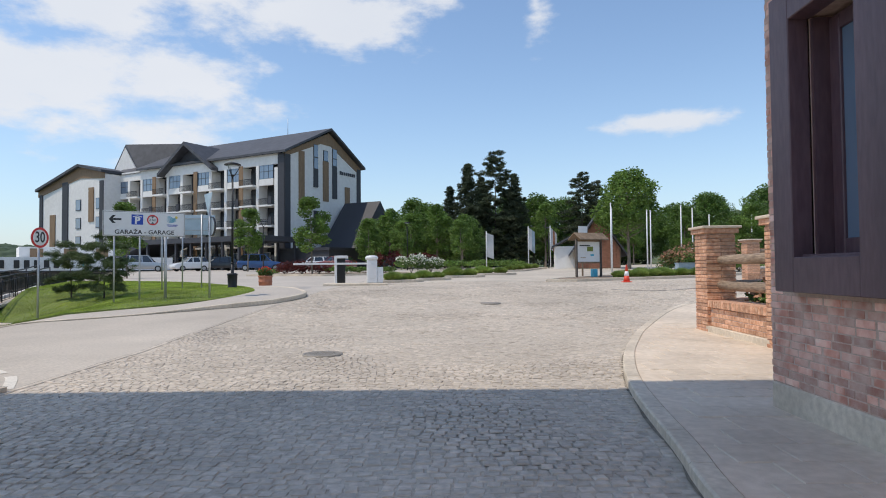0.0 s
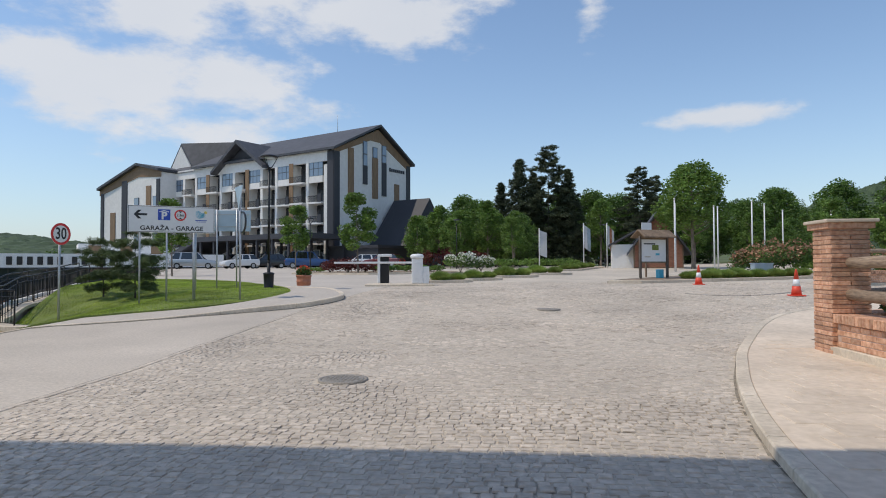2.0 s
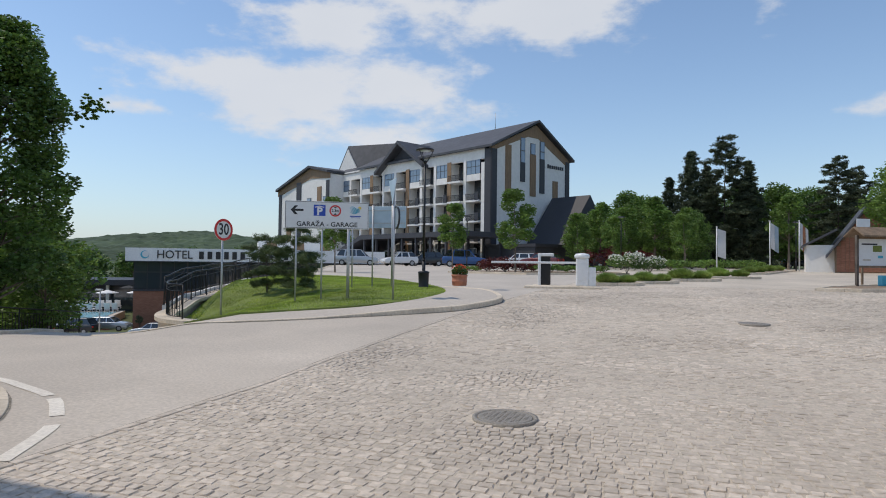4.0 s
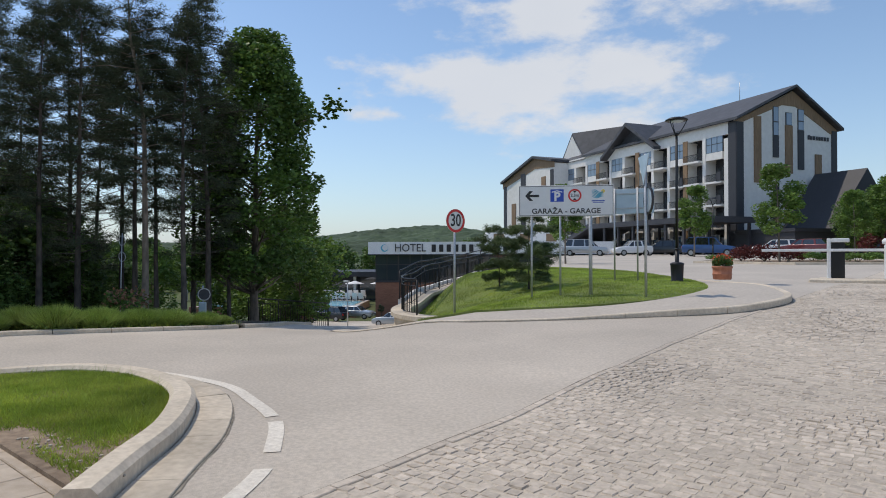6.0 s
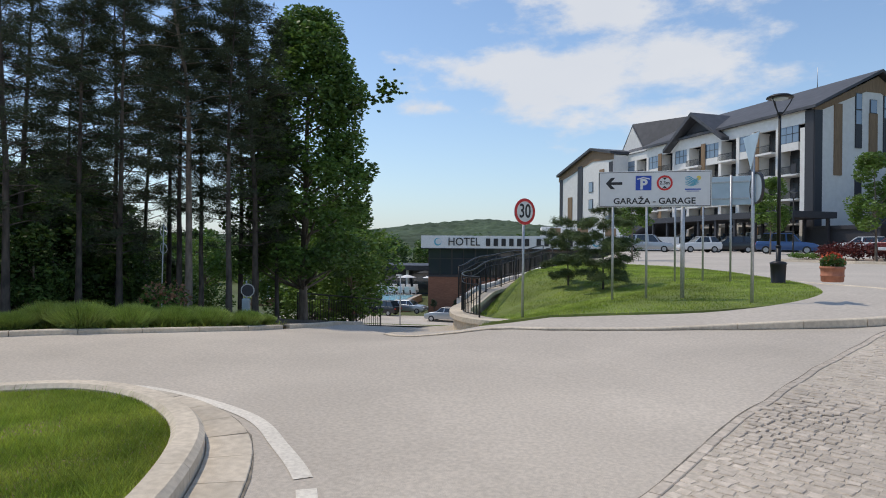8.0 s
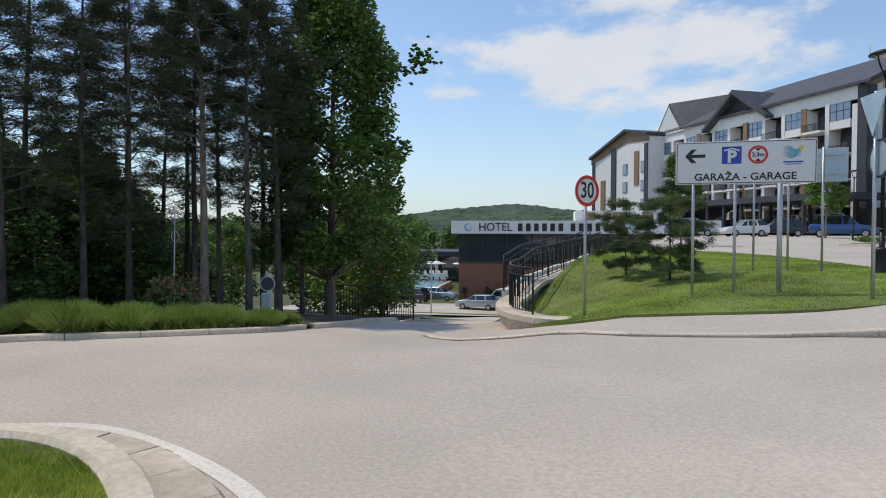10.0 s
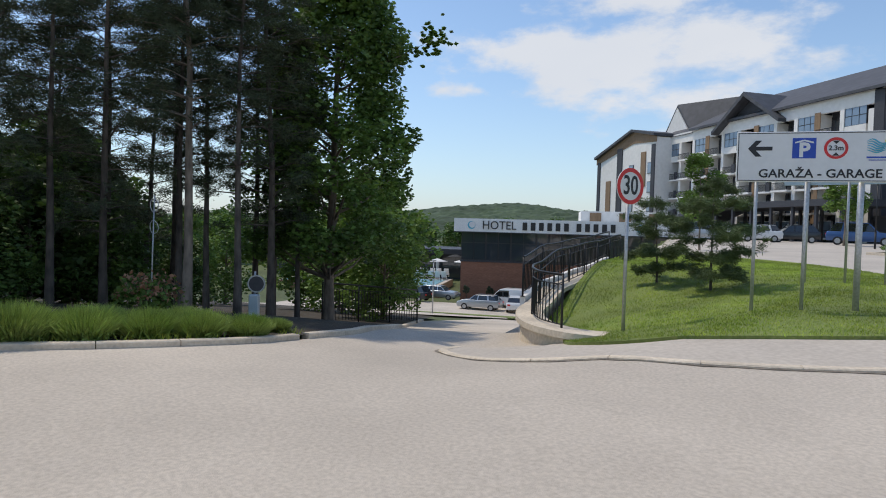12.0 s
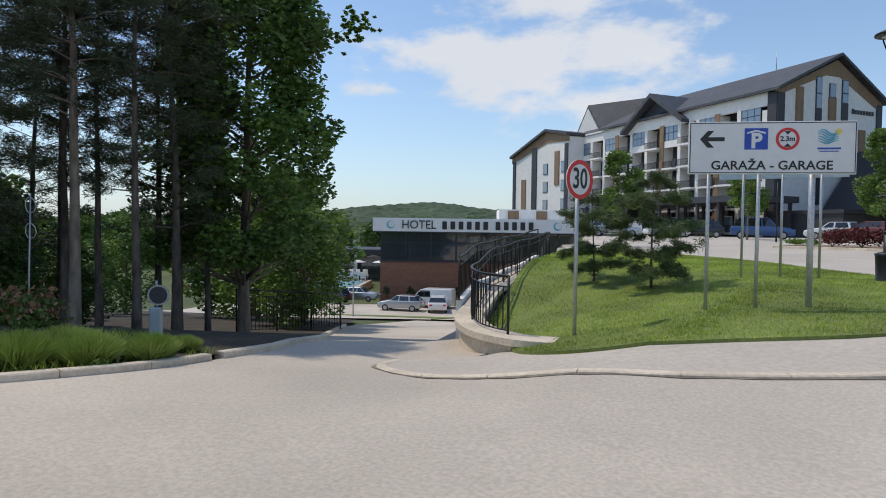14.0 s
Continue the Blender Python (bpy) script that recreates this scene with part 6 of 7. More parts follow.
barrier()


def notice_board():
    p, q = Vector((6.95, 32.7)), Vector((8.5, 33.55))
    c = (p + q) / 2
    a = math.degrees(math.atan2(q.y - p.y, q.x - p.x))
    z = land(c.x, c.y) + .1
    th = thing("notice_board", facing(c.x, c.y, z, a), "roofed timber notice board with a pale map", "notice board")
    for u in (-.82, .82):
        part("post", bm_box(u - .05, -.05, -.2, u + .05, .06, 2.0, bevel=.01), M["bark"], th)
    for b in ((-.75, .0, .72, .75, .05, .8), (-.75, 0, 1.86, .75, .05, 1.94)):
        part("rail", bm_box(*b), M["wood"], th)
    part("panel", bm_box(-.75, .01, .8, .75, .04, 1.86), M["sign_white"], th)
    for i, (x0, z0, x1, z1) in enumerate(((-.1, 1.35, .3, 1.6), (-.6, 1.62, .1, 1.68), (.12, 1.1, .35, 1.2), (-.55, 1.0, -.2, 1.05))):
        part("notice", bm_box(x0, .002, z0, x1, .01, z1), M[("lawn", "sign_black", "sign_cyan", "gutter")[i]], th)
    for s in (-1, 1):
        for i in range(11):
            bm = bmesh.new()
            x0 = -.98 + i * .178
            prism(bm, [(x0, s * .5, 1.93), (x0, 0, 2.28), (x0, 0, 2.33), (x0, s * .5, 1.98)], (.17, 0, 0))
            part("shingle", bm, M["wood"], th)
    part("waste_box", bm_box(.2, -.12, .0, .5, .12, .42, bevel=.02), M["sign_cyan"], th)
    sg = thing("white_board", facing(7.9, 35.6, land(8, 35), a), "plain white board on a post behind", "sign")
    part("post", bm_box(-.04, 0, 0, .04, .06, 2.4), M["wood"], sg)
    part("board", bm_box(-.3, -.02, 2.2, .35, .0, 2.9), M["sign_white"], sg)
    bx = thing("cabinet_box", pose(13.6, 35.5, land(13.6, 35.5), 0, 0, 12), "low pale grey utility cabinet", "cabinet")
    part("body", bm_box(-.5, -.2, 0, .5, .2, .72, bevel=.015), M["sign_back"], bx)
    part("lid", bm_box(-.53, -.23, .72, .53, .23, .76, bevel=.01), M["sign_back"], bx)


notice_board()


def traffic_cone(x, y):
    th = thing("traffic_cone", pose(x, y, land(x, y)), "orange traffic cone with a white band", "traffic cone", "traffic cones")
    part("base", bm_box(-.2, -.2, 0, .2, .2, .04, bevel=.012), M["cone_orange"], th)
    bm = bmesh.new()
    lathe(bm, [(.15, .04), (.11, .3)], 18)
    lathe(bm, [(.075, .5), (.03, .78), (.025, .8)], 18)
    part("cone", bm, M["cone_orange"], th)
    bm = bmesh.new()
    lathe(bm, [(.112, .3), (.076, .5)], 18)
    part("band", bm, M["white_metal"], th)


traffic_cone(8.5, 28.7)
traffic_cone(9.3, 21.8)


def cover(x, y, r, label):
    z = land(x, y) + .02
    th = thing("manhole_cover", pose(x, y, z), label, "manhole")
    bm = bmesh.new()
    lathe(bm, [(r + .05, -.05), (r + .05, .006), (r + .012, .006), (r + .01, -.01)], 36)
    part("rim", bm, M["iron_cover"], th)
    bm = bmesh.new()
    lathe(bm, [(r, -.04), (r, .004), (r - .01, .006)], 36)
    for i in range(-6, 7):
        for j in range(-6, 7):
            if (i * i + j * j) * .0025 < (r - .04) ** 2:
                box(bm, i * .05 - .014, j * .05 - .014, .004, i * .05 + .014, j * .05 + .014, .010)
    part("lid", bm, M["iron_cover"], th)


DRAIN = spline([(6.3, 22.5), (6.9, 21.95), (7.7, 21.8), (8.8, 22.3), (10.3, 23.6)], 6)
drain = thing("drain_channel", Matrix(), "narrow dark slot drain across the side road", "drain", kind="structure")
bm_drain = bmesh.new()
strip(bm_drain, DRAIN, -.05, .05, -.05, .02, .005)
part("channel", bm_drain, M["iron_cover"], drain)
cover(-1.32, 9.7, .26, "round cast iron manhole cover in the cobbles")
cover(1.75, 18.3, .25, "round cast iron manhole cover in the cobbles")


def a_frame_house():
    x, y = 14.2, 60.0
    th = thing("timber_house", pose(x, y, land(x, y), 0, 0, -8), "small steep-roofed timber house with a white side", "house")
    th.scale = (.88, .88, .88)
    bm = bmesh.new()
    prism(bm, [(-2.4, 0, 0), (2.4, 0, 0), (2.4, 0, 2.2), (0, 0, 5.6), (-2.4, 0, 2.2)], (0, 6, 0))
    part("wall", bm, M["wood"], th)
    for i in range(14):
        part("board", bm_box(-2.3 + i * .33, -.04, .1, -2.0 + i * .33, 0, 2.2 + max(0, 3.3 - abs(-2.15 + i * .33) * 1.45)), M["brick_far"], th)
    for s in (-1, 1):
        bm = bmesh.new()
        prism(bm, [(s * 3.1, -.6, 1.3), (0, -.6, 5.75), (0, -.6, 6.0), (s * 3.1, -.6, 1.55)], (0, 7.2, 0))
        part("roof", bm, M["roof"], th)
    part("annex", bm_box(-4.6, .8, 0, -2.4, 5.5, 2.5), M["plaster"], th)
    bm = bmesh.new()
    prism(bm, [(-4.9, .5, 2.3), (-2.2, .5, 3.8), (-2.2, .5, 4.0), (-4.9, .5, 2.5)], (0, 5.4, 0))
    part("annex_roof", bm, M["roof"], th)


a_frame_house()


def flag_pole(x, y, hgt, label, cloth=None):
    th = thing("flag_pole", pose(x, y, land(x, y)), label, "flagpole", "flagpoles")
    bm = bmesh.new()
    cyl(bm, (0, 0, 0), (0, 0, hgt), .06, .045, 10)
    lathe(bm, [(.06, hgt), (.07, hgt + .05), (.02, hgt + .1)], 10)
    part("pole", bm, M["white_metal"], th)
    if cloth:
        for k, c in enumerate(cloth):
            bm = bmesh.new()
            n = 7
            w = .62 / len(cloth)
            rows = []
            for i in range(n):
                z = hgt - .1 - i * .38
                rows.append([bm.verts.new((.07 + (k + q) * w, .08 * math.sin(i * .9 + k), z - .22 * (k + q))) for q in (0, 1)])
            for a, b in zip(rows, rows[1:]):
                bm.faces.new((a[0], a[1], b[1], b[0]))
            r = bmesh.ops.solidify(bm, geom=bm.faces[:], thickness=.012)
            part("flag", bm, M[c], th)


for x, y, hgt, lab, cl in ((3.6, 60, 3.6, "white banner hanging from a short pole", ("sign_white",)), (8.3, 66, 4.4, "pale blue and white flag on a pole", ("sign_white", "sign_back")),
                           (10.6, 66, 4.4, "white and faded red flag on a pole", ("sign_white", "bloom_pink", "sign_white")),
                           (12.8, 49, 5.3, "bare white flagpole beside the drive", None), (13.1, 50, 5.0, "bare white flagpole beside the drive", None), (16.5, 52, 4.9, "bare white flagpole beside the drive", None), (17.1, 53, 4.9, "bare white flagpole beside the drive", None),
                           (19.3, 52, 5.2, "bare white flagpole beside the drive", None), (20.6, 53, 5.0, "bare white flagpole beside the drive", None), (23.2, 56, 4.6, "bare white flagpole beside the drive", None), (26.0, 54, 5.2, "bare white flagpole beside the drive", None)):
    flag_pole(x, y, hgt, lab, cl)


# ---- planted beds ----
def bed(poly, label):
    surface("lawn_planted", poly, M["soil"], .10, label, 1.0, .14)
    k = thing("kerb_planted", Matrix(), "low stone kerb round a planted bed", "kerb", kind="structure")
    kerb_stones(k, poly + [poly[0]], -.02, .12, -.08, .14, .9, M["kerb"])


def lavender_kind():
    rng = np.random.default_rng(41)
    th = thing("lavender_bush", Matrix(), "dense green lavender mound", "shrub", "lavender bushes")
    ob = new("stem_tuft", tuft_mesh("stem_tuft", rng, 6500, .44, .37, M["lavender"], .003, .4))
    ob.parent = th
    p = clump_points(rng, [((0, 0, .06), 1)], 420, .36, .55)
    p[:, 2] = np.abs(p[:, 2])
    o2 = new("foliage", leaf_mesh("foliage", p, .05, M["lavender"], rng, .8, .3))
    o2.parent = th
    return th


def beds():
    rng = random.Random(4)
    lav = lavender_kind()
    put(lav, -14.75, 12.9, 0, .9, .08)
    spots = [(-14.85, 12.2, 1.0), (-15.0, 11.5, 1.05), (-15.1, 10.75, 1.1), (-15.25, 10.0, 1.15), (-15.9, 9.6, 1.2), (-15.6, 9.0, 1.1), (-16.2, 8.2, .8), (-16.6, 7.6, .8), (-16.9, 9.0, .8), (-15.2, 13.6, .8), (-16.0, 11.2, .9), (-15.8, 12.3, .85),
             (-17.2, 8.1, .7), (-17.0, 6.9, .7), (-16.6, 6.2, .7)]
    for x, y, s in spots:
        again(lav, x, y, rng.uniform(0, 360), s * (1.12 if 9.5 < y < 13 else .8) * rng.uniform(.92, 1.06), .08)
    b = shrub("flowering_bush", "rounded bush with pink-brown blossom by the pines", "shrub", .62, .95, 51, "leaf_light", "bloom_pink", 900, .05)
    put(b, -17.6, 12.3, 0, .95, .07)
    g = shrub("grey_bush", "low grey-green cushion bush", "shrub", .42, .42, 52, "lavender", None, 700, .035)
    put(g, -16.0, 7.1, 0, 1.0, .07)
    # beds on the forecourt
    bed([(5.0, 29.8), (6.4, 29.6), (9.5, 31.3), (15.5, 34.4), (17.2, 36.5), (15.0, 37.6), (9.5, 35.6), (5.8, 31.6)], "planted bed round the notice board")
    for x, y, s in ((9.2, 32.7, .85), (9.7, 33.2, .9), (10.3, 33.0, 1.0), (11.2, 33.6, 1.0), (12.1, 34.1, 1.0), (13.0, 34.4, 1.0), (14.0, 34.9, 1.0), (15.0, 35.4, 1.0), (10.8, 34.4, 1.1), (12.2, 35.2, 1.1), (13.8, 36.2, 1.1), (15.9, 36.2, .9)):
        again(lav, x, y, rng.uniform(0, 360), s * 1.15, .1)
    for x, y, a, r in ((-2.1, 30.9, 30, 1.0), (-.75, 33.2, 28, 1.0), (.9, 36.6, 26, 1.25), (2.9, 41.6, 24, 1.5)):
        m = Matrix.Rotation(radians(a), 2)
        rim = [tuple(Vector((x, y)) + m @ Vector((u * r, v * r))) for u, v in ((-1.0, -.35), (.6, -.6), (1.25, -.2), (1.1, .5), (-.3, .9), (-1.0, .5))]
        bed(rim, "small kerbed islet with lavender mounds")
        for u, v, q in ((-.3, 0, 1.25), (.55, .0, 1.0), (.1, .45, .9)):
            p = Vector((x, y)) + m @ Vector((u * r, v * r))
            again(lav, p.x, p.y, rng.uniform(0, 360), q * min(r, 1.2), .1)
    bed([(4.4, 51.5), (6.4, 52.5), (9.8, 63), (8.2, 64), (5.0, 56)], "far planted bed with low bushes")
    for x, y, q in ((5.3, 53.2, 1.3), (6.2, 55.4, 1.2), (7.2, 58.4, 1.4), (8.3, 61.5, 1.2)):
        again(lav, x, y, rng.uniform(0, 360), q, .1)
    w = shrub("white_rose_bush", "tall bush with white blossom", "shrub", .9, 1.5, 53, "leaf", "bloom_white", 1200, .07)
    put(w, -2.6, 46.0, 0, 1.15, .1)
    again(w, -1.2, 47.0, 40, .95, .1)
    # island with red bushes before the hotel
    bed([(-14.5, 45), (-8.5, 43), (-2.5, 47), (-3.2, 49.5), (-9, 50), (-14, 48)], "planted island before the hotel")
    rd = shrub("red_bush", "dark red leaved bush", "shrub", .9, 1.1, 54, "red_leaf", None, 1000, .07)
    put(rd, -12.0, 46.0, 0, 1.0, .1)
    for x, y, s in ((-10.8, 46.4, 1.15), (-9.6, 46.8, .9), (-5.6, 75, 2.4), (-3.6, 77, 2.2), (-8, 76, 2.0)):
        again(rd, x, y, rng.uniform(0, 360), s, .05)
    gr = shrub("low_green_bush", "low spreading green bush", "shrub", 1.0, .7, 55, "leaf_light", None, 1000, .07)
    put(gr, -7.6, 46.6, 0, 1.0, .1)
    for x, y, s in ((-6.2, 47, 1.0), (-4.8, 47.6, 1.0), (-8.6, 48.2, .9), (-13.3, 46.6, .8), (-2, 58, 1.6), (0, 60, 1.6), (3, 62, 1.6), (6, 64, 1.6), (-4, 62, 1.5), (19.5, 42, 1.3), (21, 44.5, 1.4)):
        again(gr, x, y, rng.uniform(0, 360), s, .05)
    ph = shrub("photinia_bush", "photinia bush with reddish shoots", "shrub", 1.1, 1.5, 56, "leaf", "bloom_pink", 1500, .07)
    put(ph, 8.0, 11.2, 0, .9, .05)
    for x, y, s in ((7.2, 12.2, .8), (9.4, 12.4, 1.0), (16.5, 41.5, 1.3), (18.4, 43, 1.3), (20.2, 43.6, 1.2), (15.0, 40.4, 1.1), (17.5, 31.0, 1.0), (20, 32.4, 1.1), (22.5, 47, 1.2), (25.5, 48, 1.1)):
        again(ph, x, y, rng.uniform(0, 360), s, .05)
    cy = shrub("cypress_bush", "small dark upright cypress", "shrub", .45, 2.1, 57, "needle", None, 900, .07)
    m0 = Matrix(((.79, -.613, 0, -58.6), (.613, .79, 0, 59.1), (0, 0, 1, 0), (0, 0, 0, 1)))
    for i, u in enumerate((1.5, 4.2, 6.8, 9.2, 11.5)):
        v = m0 @ Vector((u, -1.2, 0))
        (put if i == 0 else again)(cy, v.x, v.y, i * 50, 1.0, .0)


beds()


# ---- small pines on the lawn, fence and bollard by the wood ----
def lawn_trees():
    put(pine("young pine with open sparse branches on the lawn", 2.5, .3, .85, 61, "needle_light", "bark", kink=.04, dens=2.6, size=.058), -11.9, 22.2, 0, 1.0, .1)
    put(pine("young pine with open sparse branches on the lawn", 2.1, .25, .8, 62, "needle_light", "bark", kink=.04, dens=2.6, size=.058), -13.66, 23.1, 0, 1.0, .1)


lawn_trees()
railing("iron_fence", [(-22.4, 18.9), (-22.9, 20.6), (-23.4, 22.3), (-23.9, 24.0)], 2.0, "black iron fence along the road down the slope", lambda p: land(*p) + .05, 1.25, .16)


def bollard():
    th = thing("bollard", pose(-16.75, 13.95, land(-16.75, 13.95) + .05, 0, 0, 48), "pale grey bollard box with a round dark disc", "bollard")
    part("box", bm_box(-.09, -.07, 0, .09, .07, .52, bevel=.015), M["sign_back"], th)
    bm = bmesh.new()
    cyl(bm, (0, .02, .5), (0, .02, .95), .02, n=8)
    part("post", bm, M["zinc"], th)
    bm = bmesh.new()
    flat_disc(bm, .165, -.02, .0, 28, 0, .04, .72)
    d = part("disc", bm, M["dark_panel"], th)
    bm = bmesh.new()
    ring(bm, .14, .165, -.026, -.018, 28, .04, .72)
    part("rim", bm, M["zinc"], d)
    w = thing("wire_stake", pose(-19.4, 12.95, land(-19.4, 12.95), 0, 0, 40), "slender metal stake with curled wire", "stake")
    bm = bmesh.new()
    tube(bm, [(0, 0, 0), (.02, 0, 1.2), (.05, 0, 2.45)], [.018, .016, .012], 6)
    part("stake", bm, M["zinc"], w)
    for z in (1.65, 2.1):
        bm = bmesh.new()
        tube(bm, [(.03 + .14 * math.sin(a * .7) * (1 - a / 14), 0, z + .14 - .14 * math.cos(a * .7)) for a in range(10)], [.01] * 10, 5)
        part("curl", bm, M["zinc"], w)


bollard()


def yard():
    surface("lawn_yard", [(-33.5, 40), (-37, 47.5), (-45, 46), (-52, 42), (-52, 40.8), (-44, 43), (-36, 43)], M["lawn"], .08, "grass strip before the lower yard", 1.5, .1)
    x, y = -42.6, 41.4
    th = thing("yard_lamp", pose(x, y, land(x, y)), "slender grey lamp post in the lower yard", "street lamp")
    bm = bmesh.new()
    cyl(bm, (0, 0, 0), (0, 0, 4.2), .06, .04, 10)
    part("pole", bm, M["zinc"], th)
    part("head", bm_box(-.45, -.12, 4.15, .2, .12, 4.27, bevel=.02), M["zinc"], th)
    for i, (x, y) in enumerate(((-75.0, 67.0), (-72.0, 69.5))):
        u = thing("parasol", pose(x, y + 4, -5.4), "white parasol beside the pool", "parasol", "parasols by the pool")
        bm = bmesh.new()
        cyl(bm, (0, 0, -.3), (0, 0, 2.6), .035, n=8)
        part("pole", bm, M["white_metal"], u)
        bm = bmesh.new()
        lathe(bm, [(1.5, 2.2), (1.45, 2.26), (.05, 2.65)], 8)
        part("canopy", bm, M["sunbed"], u)


yard()


# ---- grass ----
def inside(poly, x, y):
    p = np.asarray(poly)
    r = np.zeros(len(x), bool)
    j = len(p) - 1
    for i in range(len(p)):
        c = (p[i, 1] > y) != (p[j, 1] > y)
        with np.errstate(divide="ignore", invalid="ignore"):
            t = (p[j, 0] - p[i, 0]) * (y - p[i, 1]) / (p[j, 1] - p[i, 1]) + p[i, 0]
        r ^= c & (x < t)
        j = i
    return r


def grass(name, poly, count, hgt, wid, off, seed, label, thin=0.0, bare=()):
    rng = np.random.default_rng(seed)
    p = np.asarray(poly)
    lo, hi = p.min(0), p.max(0)
    x, y = rng.uniform(lo[0], hi[0], count), rng.uniform(lo[1], hi[1], count)
    k = inside(poly, x, y)
    x, y = x[k], y[k]
    if thin:
        edge = np.min([np.hypot(x - a, y - b) for a, b in bare], 0) if bare else 0
        k = np.array([noise.noise(Vector((a * .9, b * .9, 3))) for a, b in zip(x, y)]) + rng.uniform(-.3, .3, len(x)) > -thin + (.55 * np.exp(-edge / .16) if bare else 0)
        x, y = x[k], y[k]
    n = len(x)
    z = np.array([land(a, b) for a, b in zip(x, y)]) + off
    patch = np.array([noise.noise(Vector((a * 1.3, b * 1.3, 0))) for a, b in zip(x, y)])
    h = hgt * rng.uniform(.5, 1.25, n) * (1 + .4 * patch)
    a, b = rng.uniform(0, 6.283, n), rng.uniform(0, 6.283, n)
    ox, oy = np.cos(a) * wid, np.sin(a) * wid
    lx, ly = np.cos(b) * h * .75, np.sin(b) * h * .75
    v = np.stack([np.stack([x - ox, y - oy, z - .01], 1), np.stack([x + ox, y + oy, z - .01], 1), np.stack([x + lx, y + ly, z + h], 1)], 1).reshape(-1, 3)
    f = np.arange(3 * n).reshape(-1, 3)
    me = bpy.data.meshes.new(name)
    me.from_pydata(v.tolist(), [], f.tolist())
    me.materials.append(M["grass"])
    tagged(new(name, me), label, "grass", kind="stuff")


grass("grass", [(x, y) for x, y in offset_line(ISLAND, .2)] + [(-10, 6.98), (-5.4, 6.98)], 130000, .042, .0065, .095, 71, "short green grass with bare patches", .52, [(x, y) for x, y in offset_line(ISLAND, .25)] + [(-5.3 - .12 * i, 6.98 + .14 * j) for i in range(16) for j in range(3 if i < 9 else 2)])
grass("grass", LAWN_FRONT + [(-20.6, 34.2), (-18.2, 28.4), (-15.4, 22), (-14.3, 19.4), (-13.2, 18.05)], 280000, .034, .009, .07, 72, "short green lawn grass on the bank")
grass("grass", [(x - .1, y) for x, y in BED_KERB] + [(-17.5, 14), (-19, 10), (-18.5, 5)], 16000, .12, .008, .07, 73, "rough grass and weeds in the bed", -.02)
grass("grass", [(6.0, 6.2), (6.0, 11.8), (8.4, 13.2), (14, 12), (14, 6)], 14000, .08, .01, .0, 74, "lawn behind the brick fence")


grass("grass", [(x, y) for x, y in offset_line(ISLAND, .26)] + [(-10, 7.1), (-5.6, 7.1)], 1500, .13, .004, .095, 75, "scattered long grass stalks in the grass corner")


def pebbles():
    rng = np.random.default_rng(77)
    bm = bmesh.new()
    for i in range(36):
        x, y = -5.35 - 1.5 * rng.uniform() ** 1.3, 7.0 + .3 * rng.uniform()
        r = rng.uniform(.008, .028)
        m = Matrix.Translation((x, y, land(x, y) + .105)) @ Matrix.Rotation(rng.uniform(0, 6), 4, "Z") @ Matrix.Diagonal((r, r * .7, r * .5, 1))
        bmesh.ops.create_icosphere(bm, subdivisions=1, radius=1, matrix=m)
    tagged(part("pebbles", bm, M["gutter"]), "pale pebbles lying in the bare earth", "stones", kind="stuff")


pebbles()


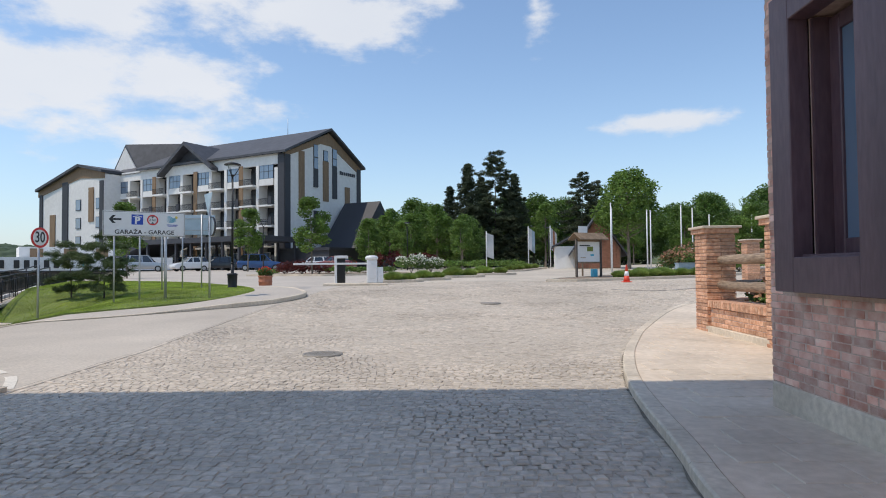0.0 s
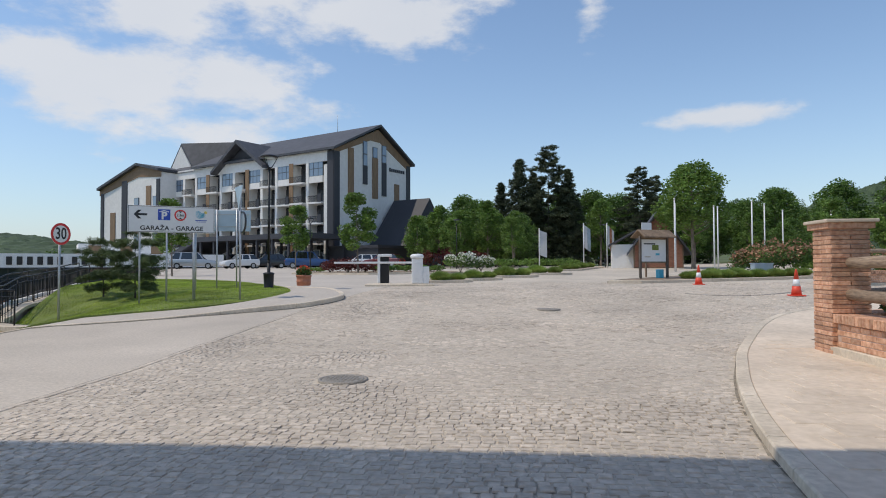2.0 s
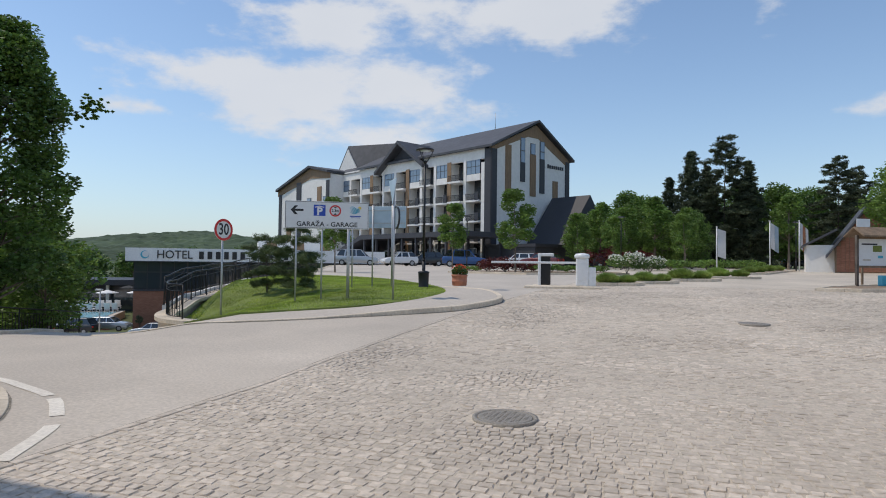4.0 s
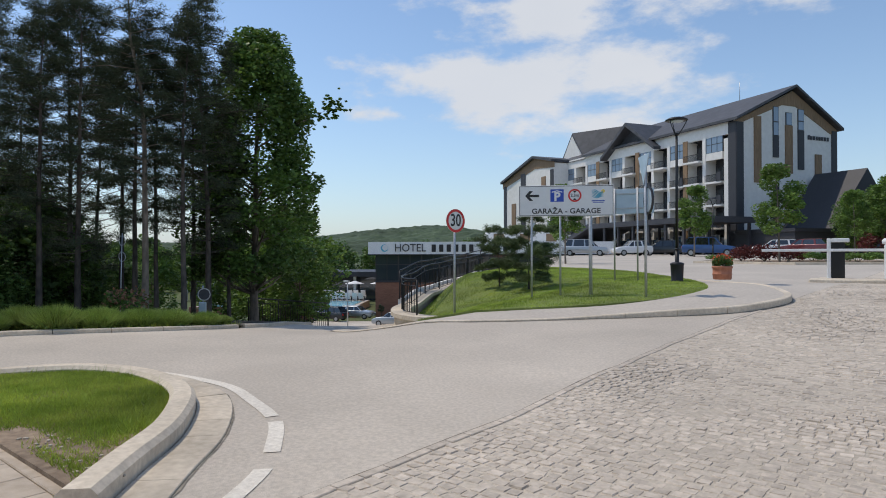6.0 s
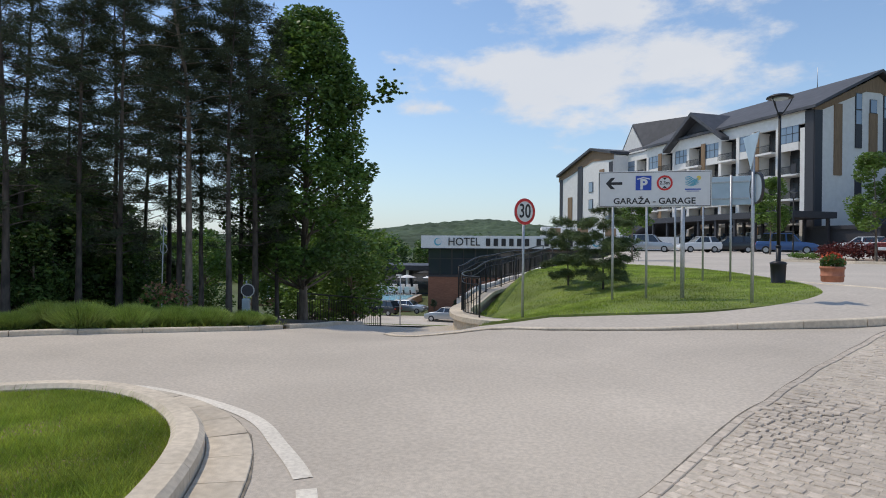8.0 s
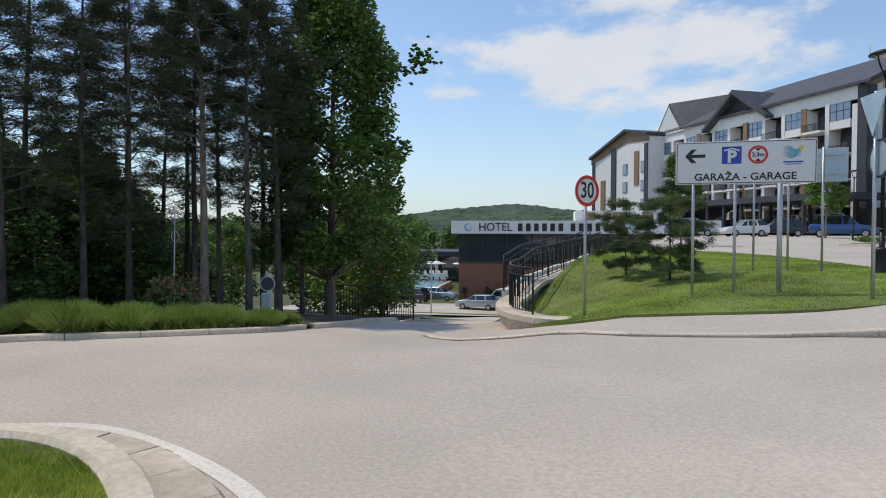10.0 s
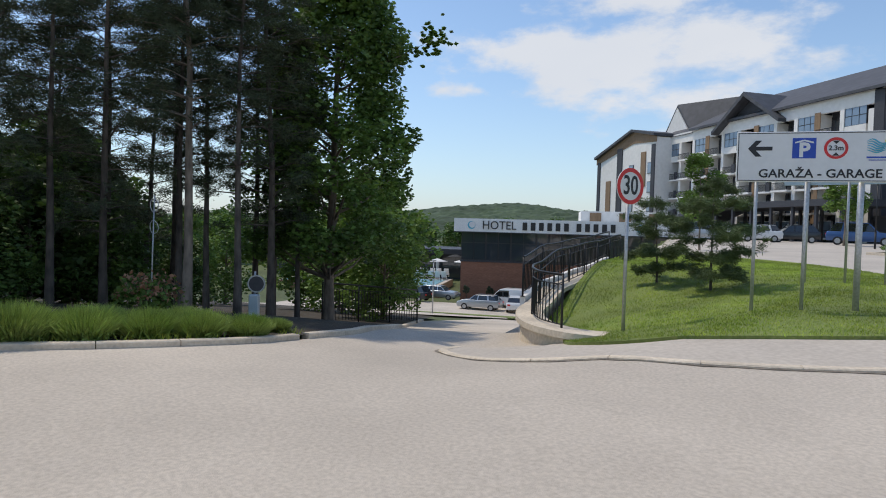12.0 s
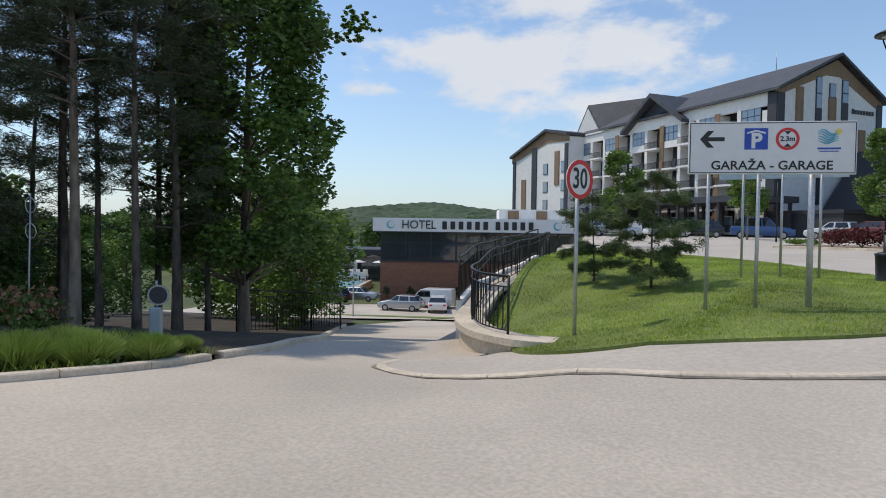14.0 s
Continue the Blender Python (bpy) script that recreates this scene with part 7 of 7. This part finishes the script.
# ---- setts and slabs, piece by piece ----
def cobbles():
    rng = np.random.default_rng(81)
    poly = np.asarray([(x + .07, y) for x, y in SEAM] + [(-4.2, 20.9), (-4.0, 33)] + [(24, 33), (18, 23.5)] + [(x - .02, y) for x, y in KERB_RIGHT[::-1] if x < 17.5])
    xs, ys, row = [], [], 0
    y = 2.2
    while y < 31:
        step = .1 if y < 13 else .13
        w = .108 if y < 13 else .145
        x = -5 + (row % 2) * w / 2
        while x < 22:
            l = w * rng.uniform(.82, 1.2)
            # rows swing in shallow arcs
            xs.append((x + l / 2, l))
            ys.append((y + .16 * abs(math.sin(x * .95 + .3)) - .08 + rng.normal(0, .008), step))
            x += l
        y += step
        row += 1
    xs, ys = np.array(xs), np.array(ys)
    k = inside(poly, xs[:, 0], ys[:, 0])
    for cx, cy, r in ((-1.32, 9.7, .35), (1.75, 18.3, .34)):
        k &= np.hypot(xs[:, 0] - cx, ys[:, 0] - cy) > r
    xs, ys = xs[k], ys[k]
    n = len(xs)
    z = np.array([land(a, b) for a, b in zip(xs[:, 0], ys[:, 0])])
    worn = np.array([noise.noise(Vector((a * .55, b * .55, 9))) for a, b in zip(xs[:, 0], ys[:, 0])])
    top = z + .0035 + .010 * np.clip(worn * 2.2, 0, 1) + .003 * np.clip((10 - ys[:, 0]) / 3, 0, 1) + rng.normal(0, .0022, n)
    hw, hh = xs[:, 1] / 2 - .004 - rng.uniform(0, .005, n), ys[:, 1] / 2 - .004 - rng.uniform(0, .005, n)
    ang = rng.normal(0, .09, n)
    c, s = np.cos(ang), np.sin(ang)
    tilt = rng.normal(0, .017, (n, 2))
    v = np.zeros((n, 8, 3))
    for i, (ux, uy) in enumerate(((-1, -1), (1, -1), (1, 1), (-1, 1))):
        for lvl, (shrink, zz) in enumerate(((1.0, None), (.86, top))):
            jx = hw * ux * shrink * (1 + rng.uniform(-.1, .1, n))
            jy = hh * uy * shrink * (1 + rng.uniform(-.1, .1, n))
            v[:, lvl * 4 + i, 0] = xs[:, 0] + jx * c - jy * s
            v[:, lvl * 4 + i, 1] = ys[:, 0] + jx * s + jy * c
            v[:, lvl * 4 + i, 2] = (top - .012 if zz is None else zz) + tilt[:, 0] * jx + tilt[:, 1] * jy
    quads = np.array([(4, 5, 6, 7), (0, 1, 5, 4), (1, 2, 6, 5), (2, 3, 7, 6), (3, 0, 4, 7)])
    near = (np.abs(xs[:, 0] + .1) < 1.1) & (ys[:, 0] > 7.0) & (ys[:, 0] < 8.3)
    idx = np.where(near)[0][:300]
    road = bpy.data.objects["road_cobbled"]
    for i in idx:
        me = bpy.data.meshes.new("cobblestone")
        o = Vector((xs[i, 0], ys[i, 0], z[i]))
        me.from_pydata([tuple(Vector(p) - o) for p in v[i].tolist()], [], quads.tolist())
        me.materials.append(M["cobble_part"])
        ob = new("cobblestone", me)
        ob.parent = road
        ob.location = o
    rest = np.ones(n, bool)
    rest[idx] = False
    vv = v[rest].reshape(-1, 3)
    m = int(rest.sum())
    f = (np.arange(m) * 8)[:, None, None] + quads
    data_part("cobblestones", vv.tolist(), f.reshape(-1, 4).tolist(), M["cobble"], road, "stuff")


cobbles()


def slabs():
    rng = random.Random(6)
    lib = {}
    for key, (sx, sy) in {"a": (.396, .396), "b": (.394, .394)}.items():
        bm = bmesh.new()
        box(bm, -sx / 2, -sy / 2, -.03, sx / 2, sy / 2, 0, .006)
        lib[key] = mesh_of("paving_slab", bm, M["slab" if key == "a" else "path_slab"])

    def edge(y):
        for p, q in zip(KERB_RIGHT, KERB_RIGHT[1:]):
            if p[1] <= y <= q[1]:
                return p[0] + (q[0] - p[0]) * (y - p[1]) / (q[1] - p[1])
        return 99
    walk = bpy.data.objects["pavement_right"]
    y, r = 2.0, 0
    while y < 15.5:
        key = "a"
        sy = .4
        x = (3.55 if y < 5.9 else 5.5) - (r % 2) * .2
        while x - .4 > max(edge(y), edge(y + sy)) + .18:
            ob = new("paving_slab", lib[key])
            ob.parent = walk
            ob.location = (x - .2, y + sy / 2, land(x - .2, y) + .098 + rng.uniform(-.002, .002))
            x -= .4
        y += sy
        r += 1
    strip_w = bpy.data.objects["pavement_left"]
    for j in range(9):
        for i in range(9):
            ob = new("paving_slab", lib["b"])
            ob.parent = strip_w
            ob.location = (-4.56 - i * .4, 6.63 - j * .4, land(-4.7, 6.5) + .062)


slabs()
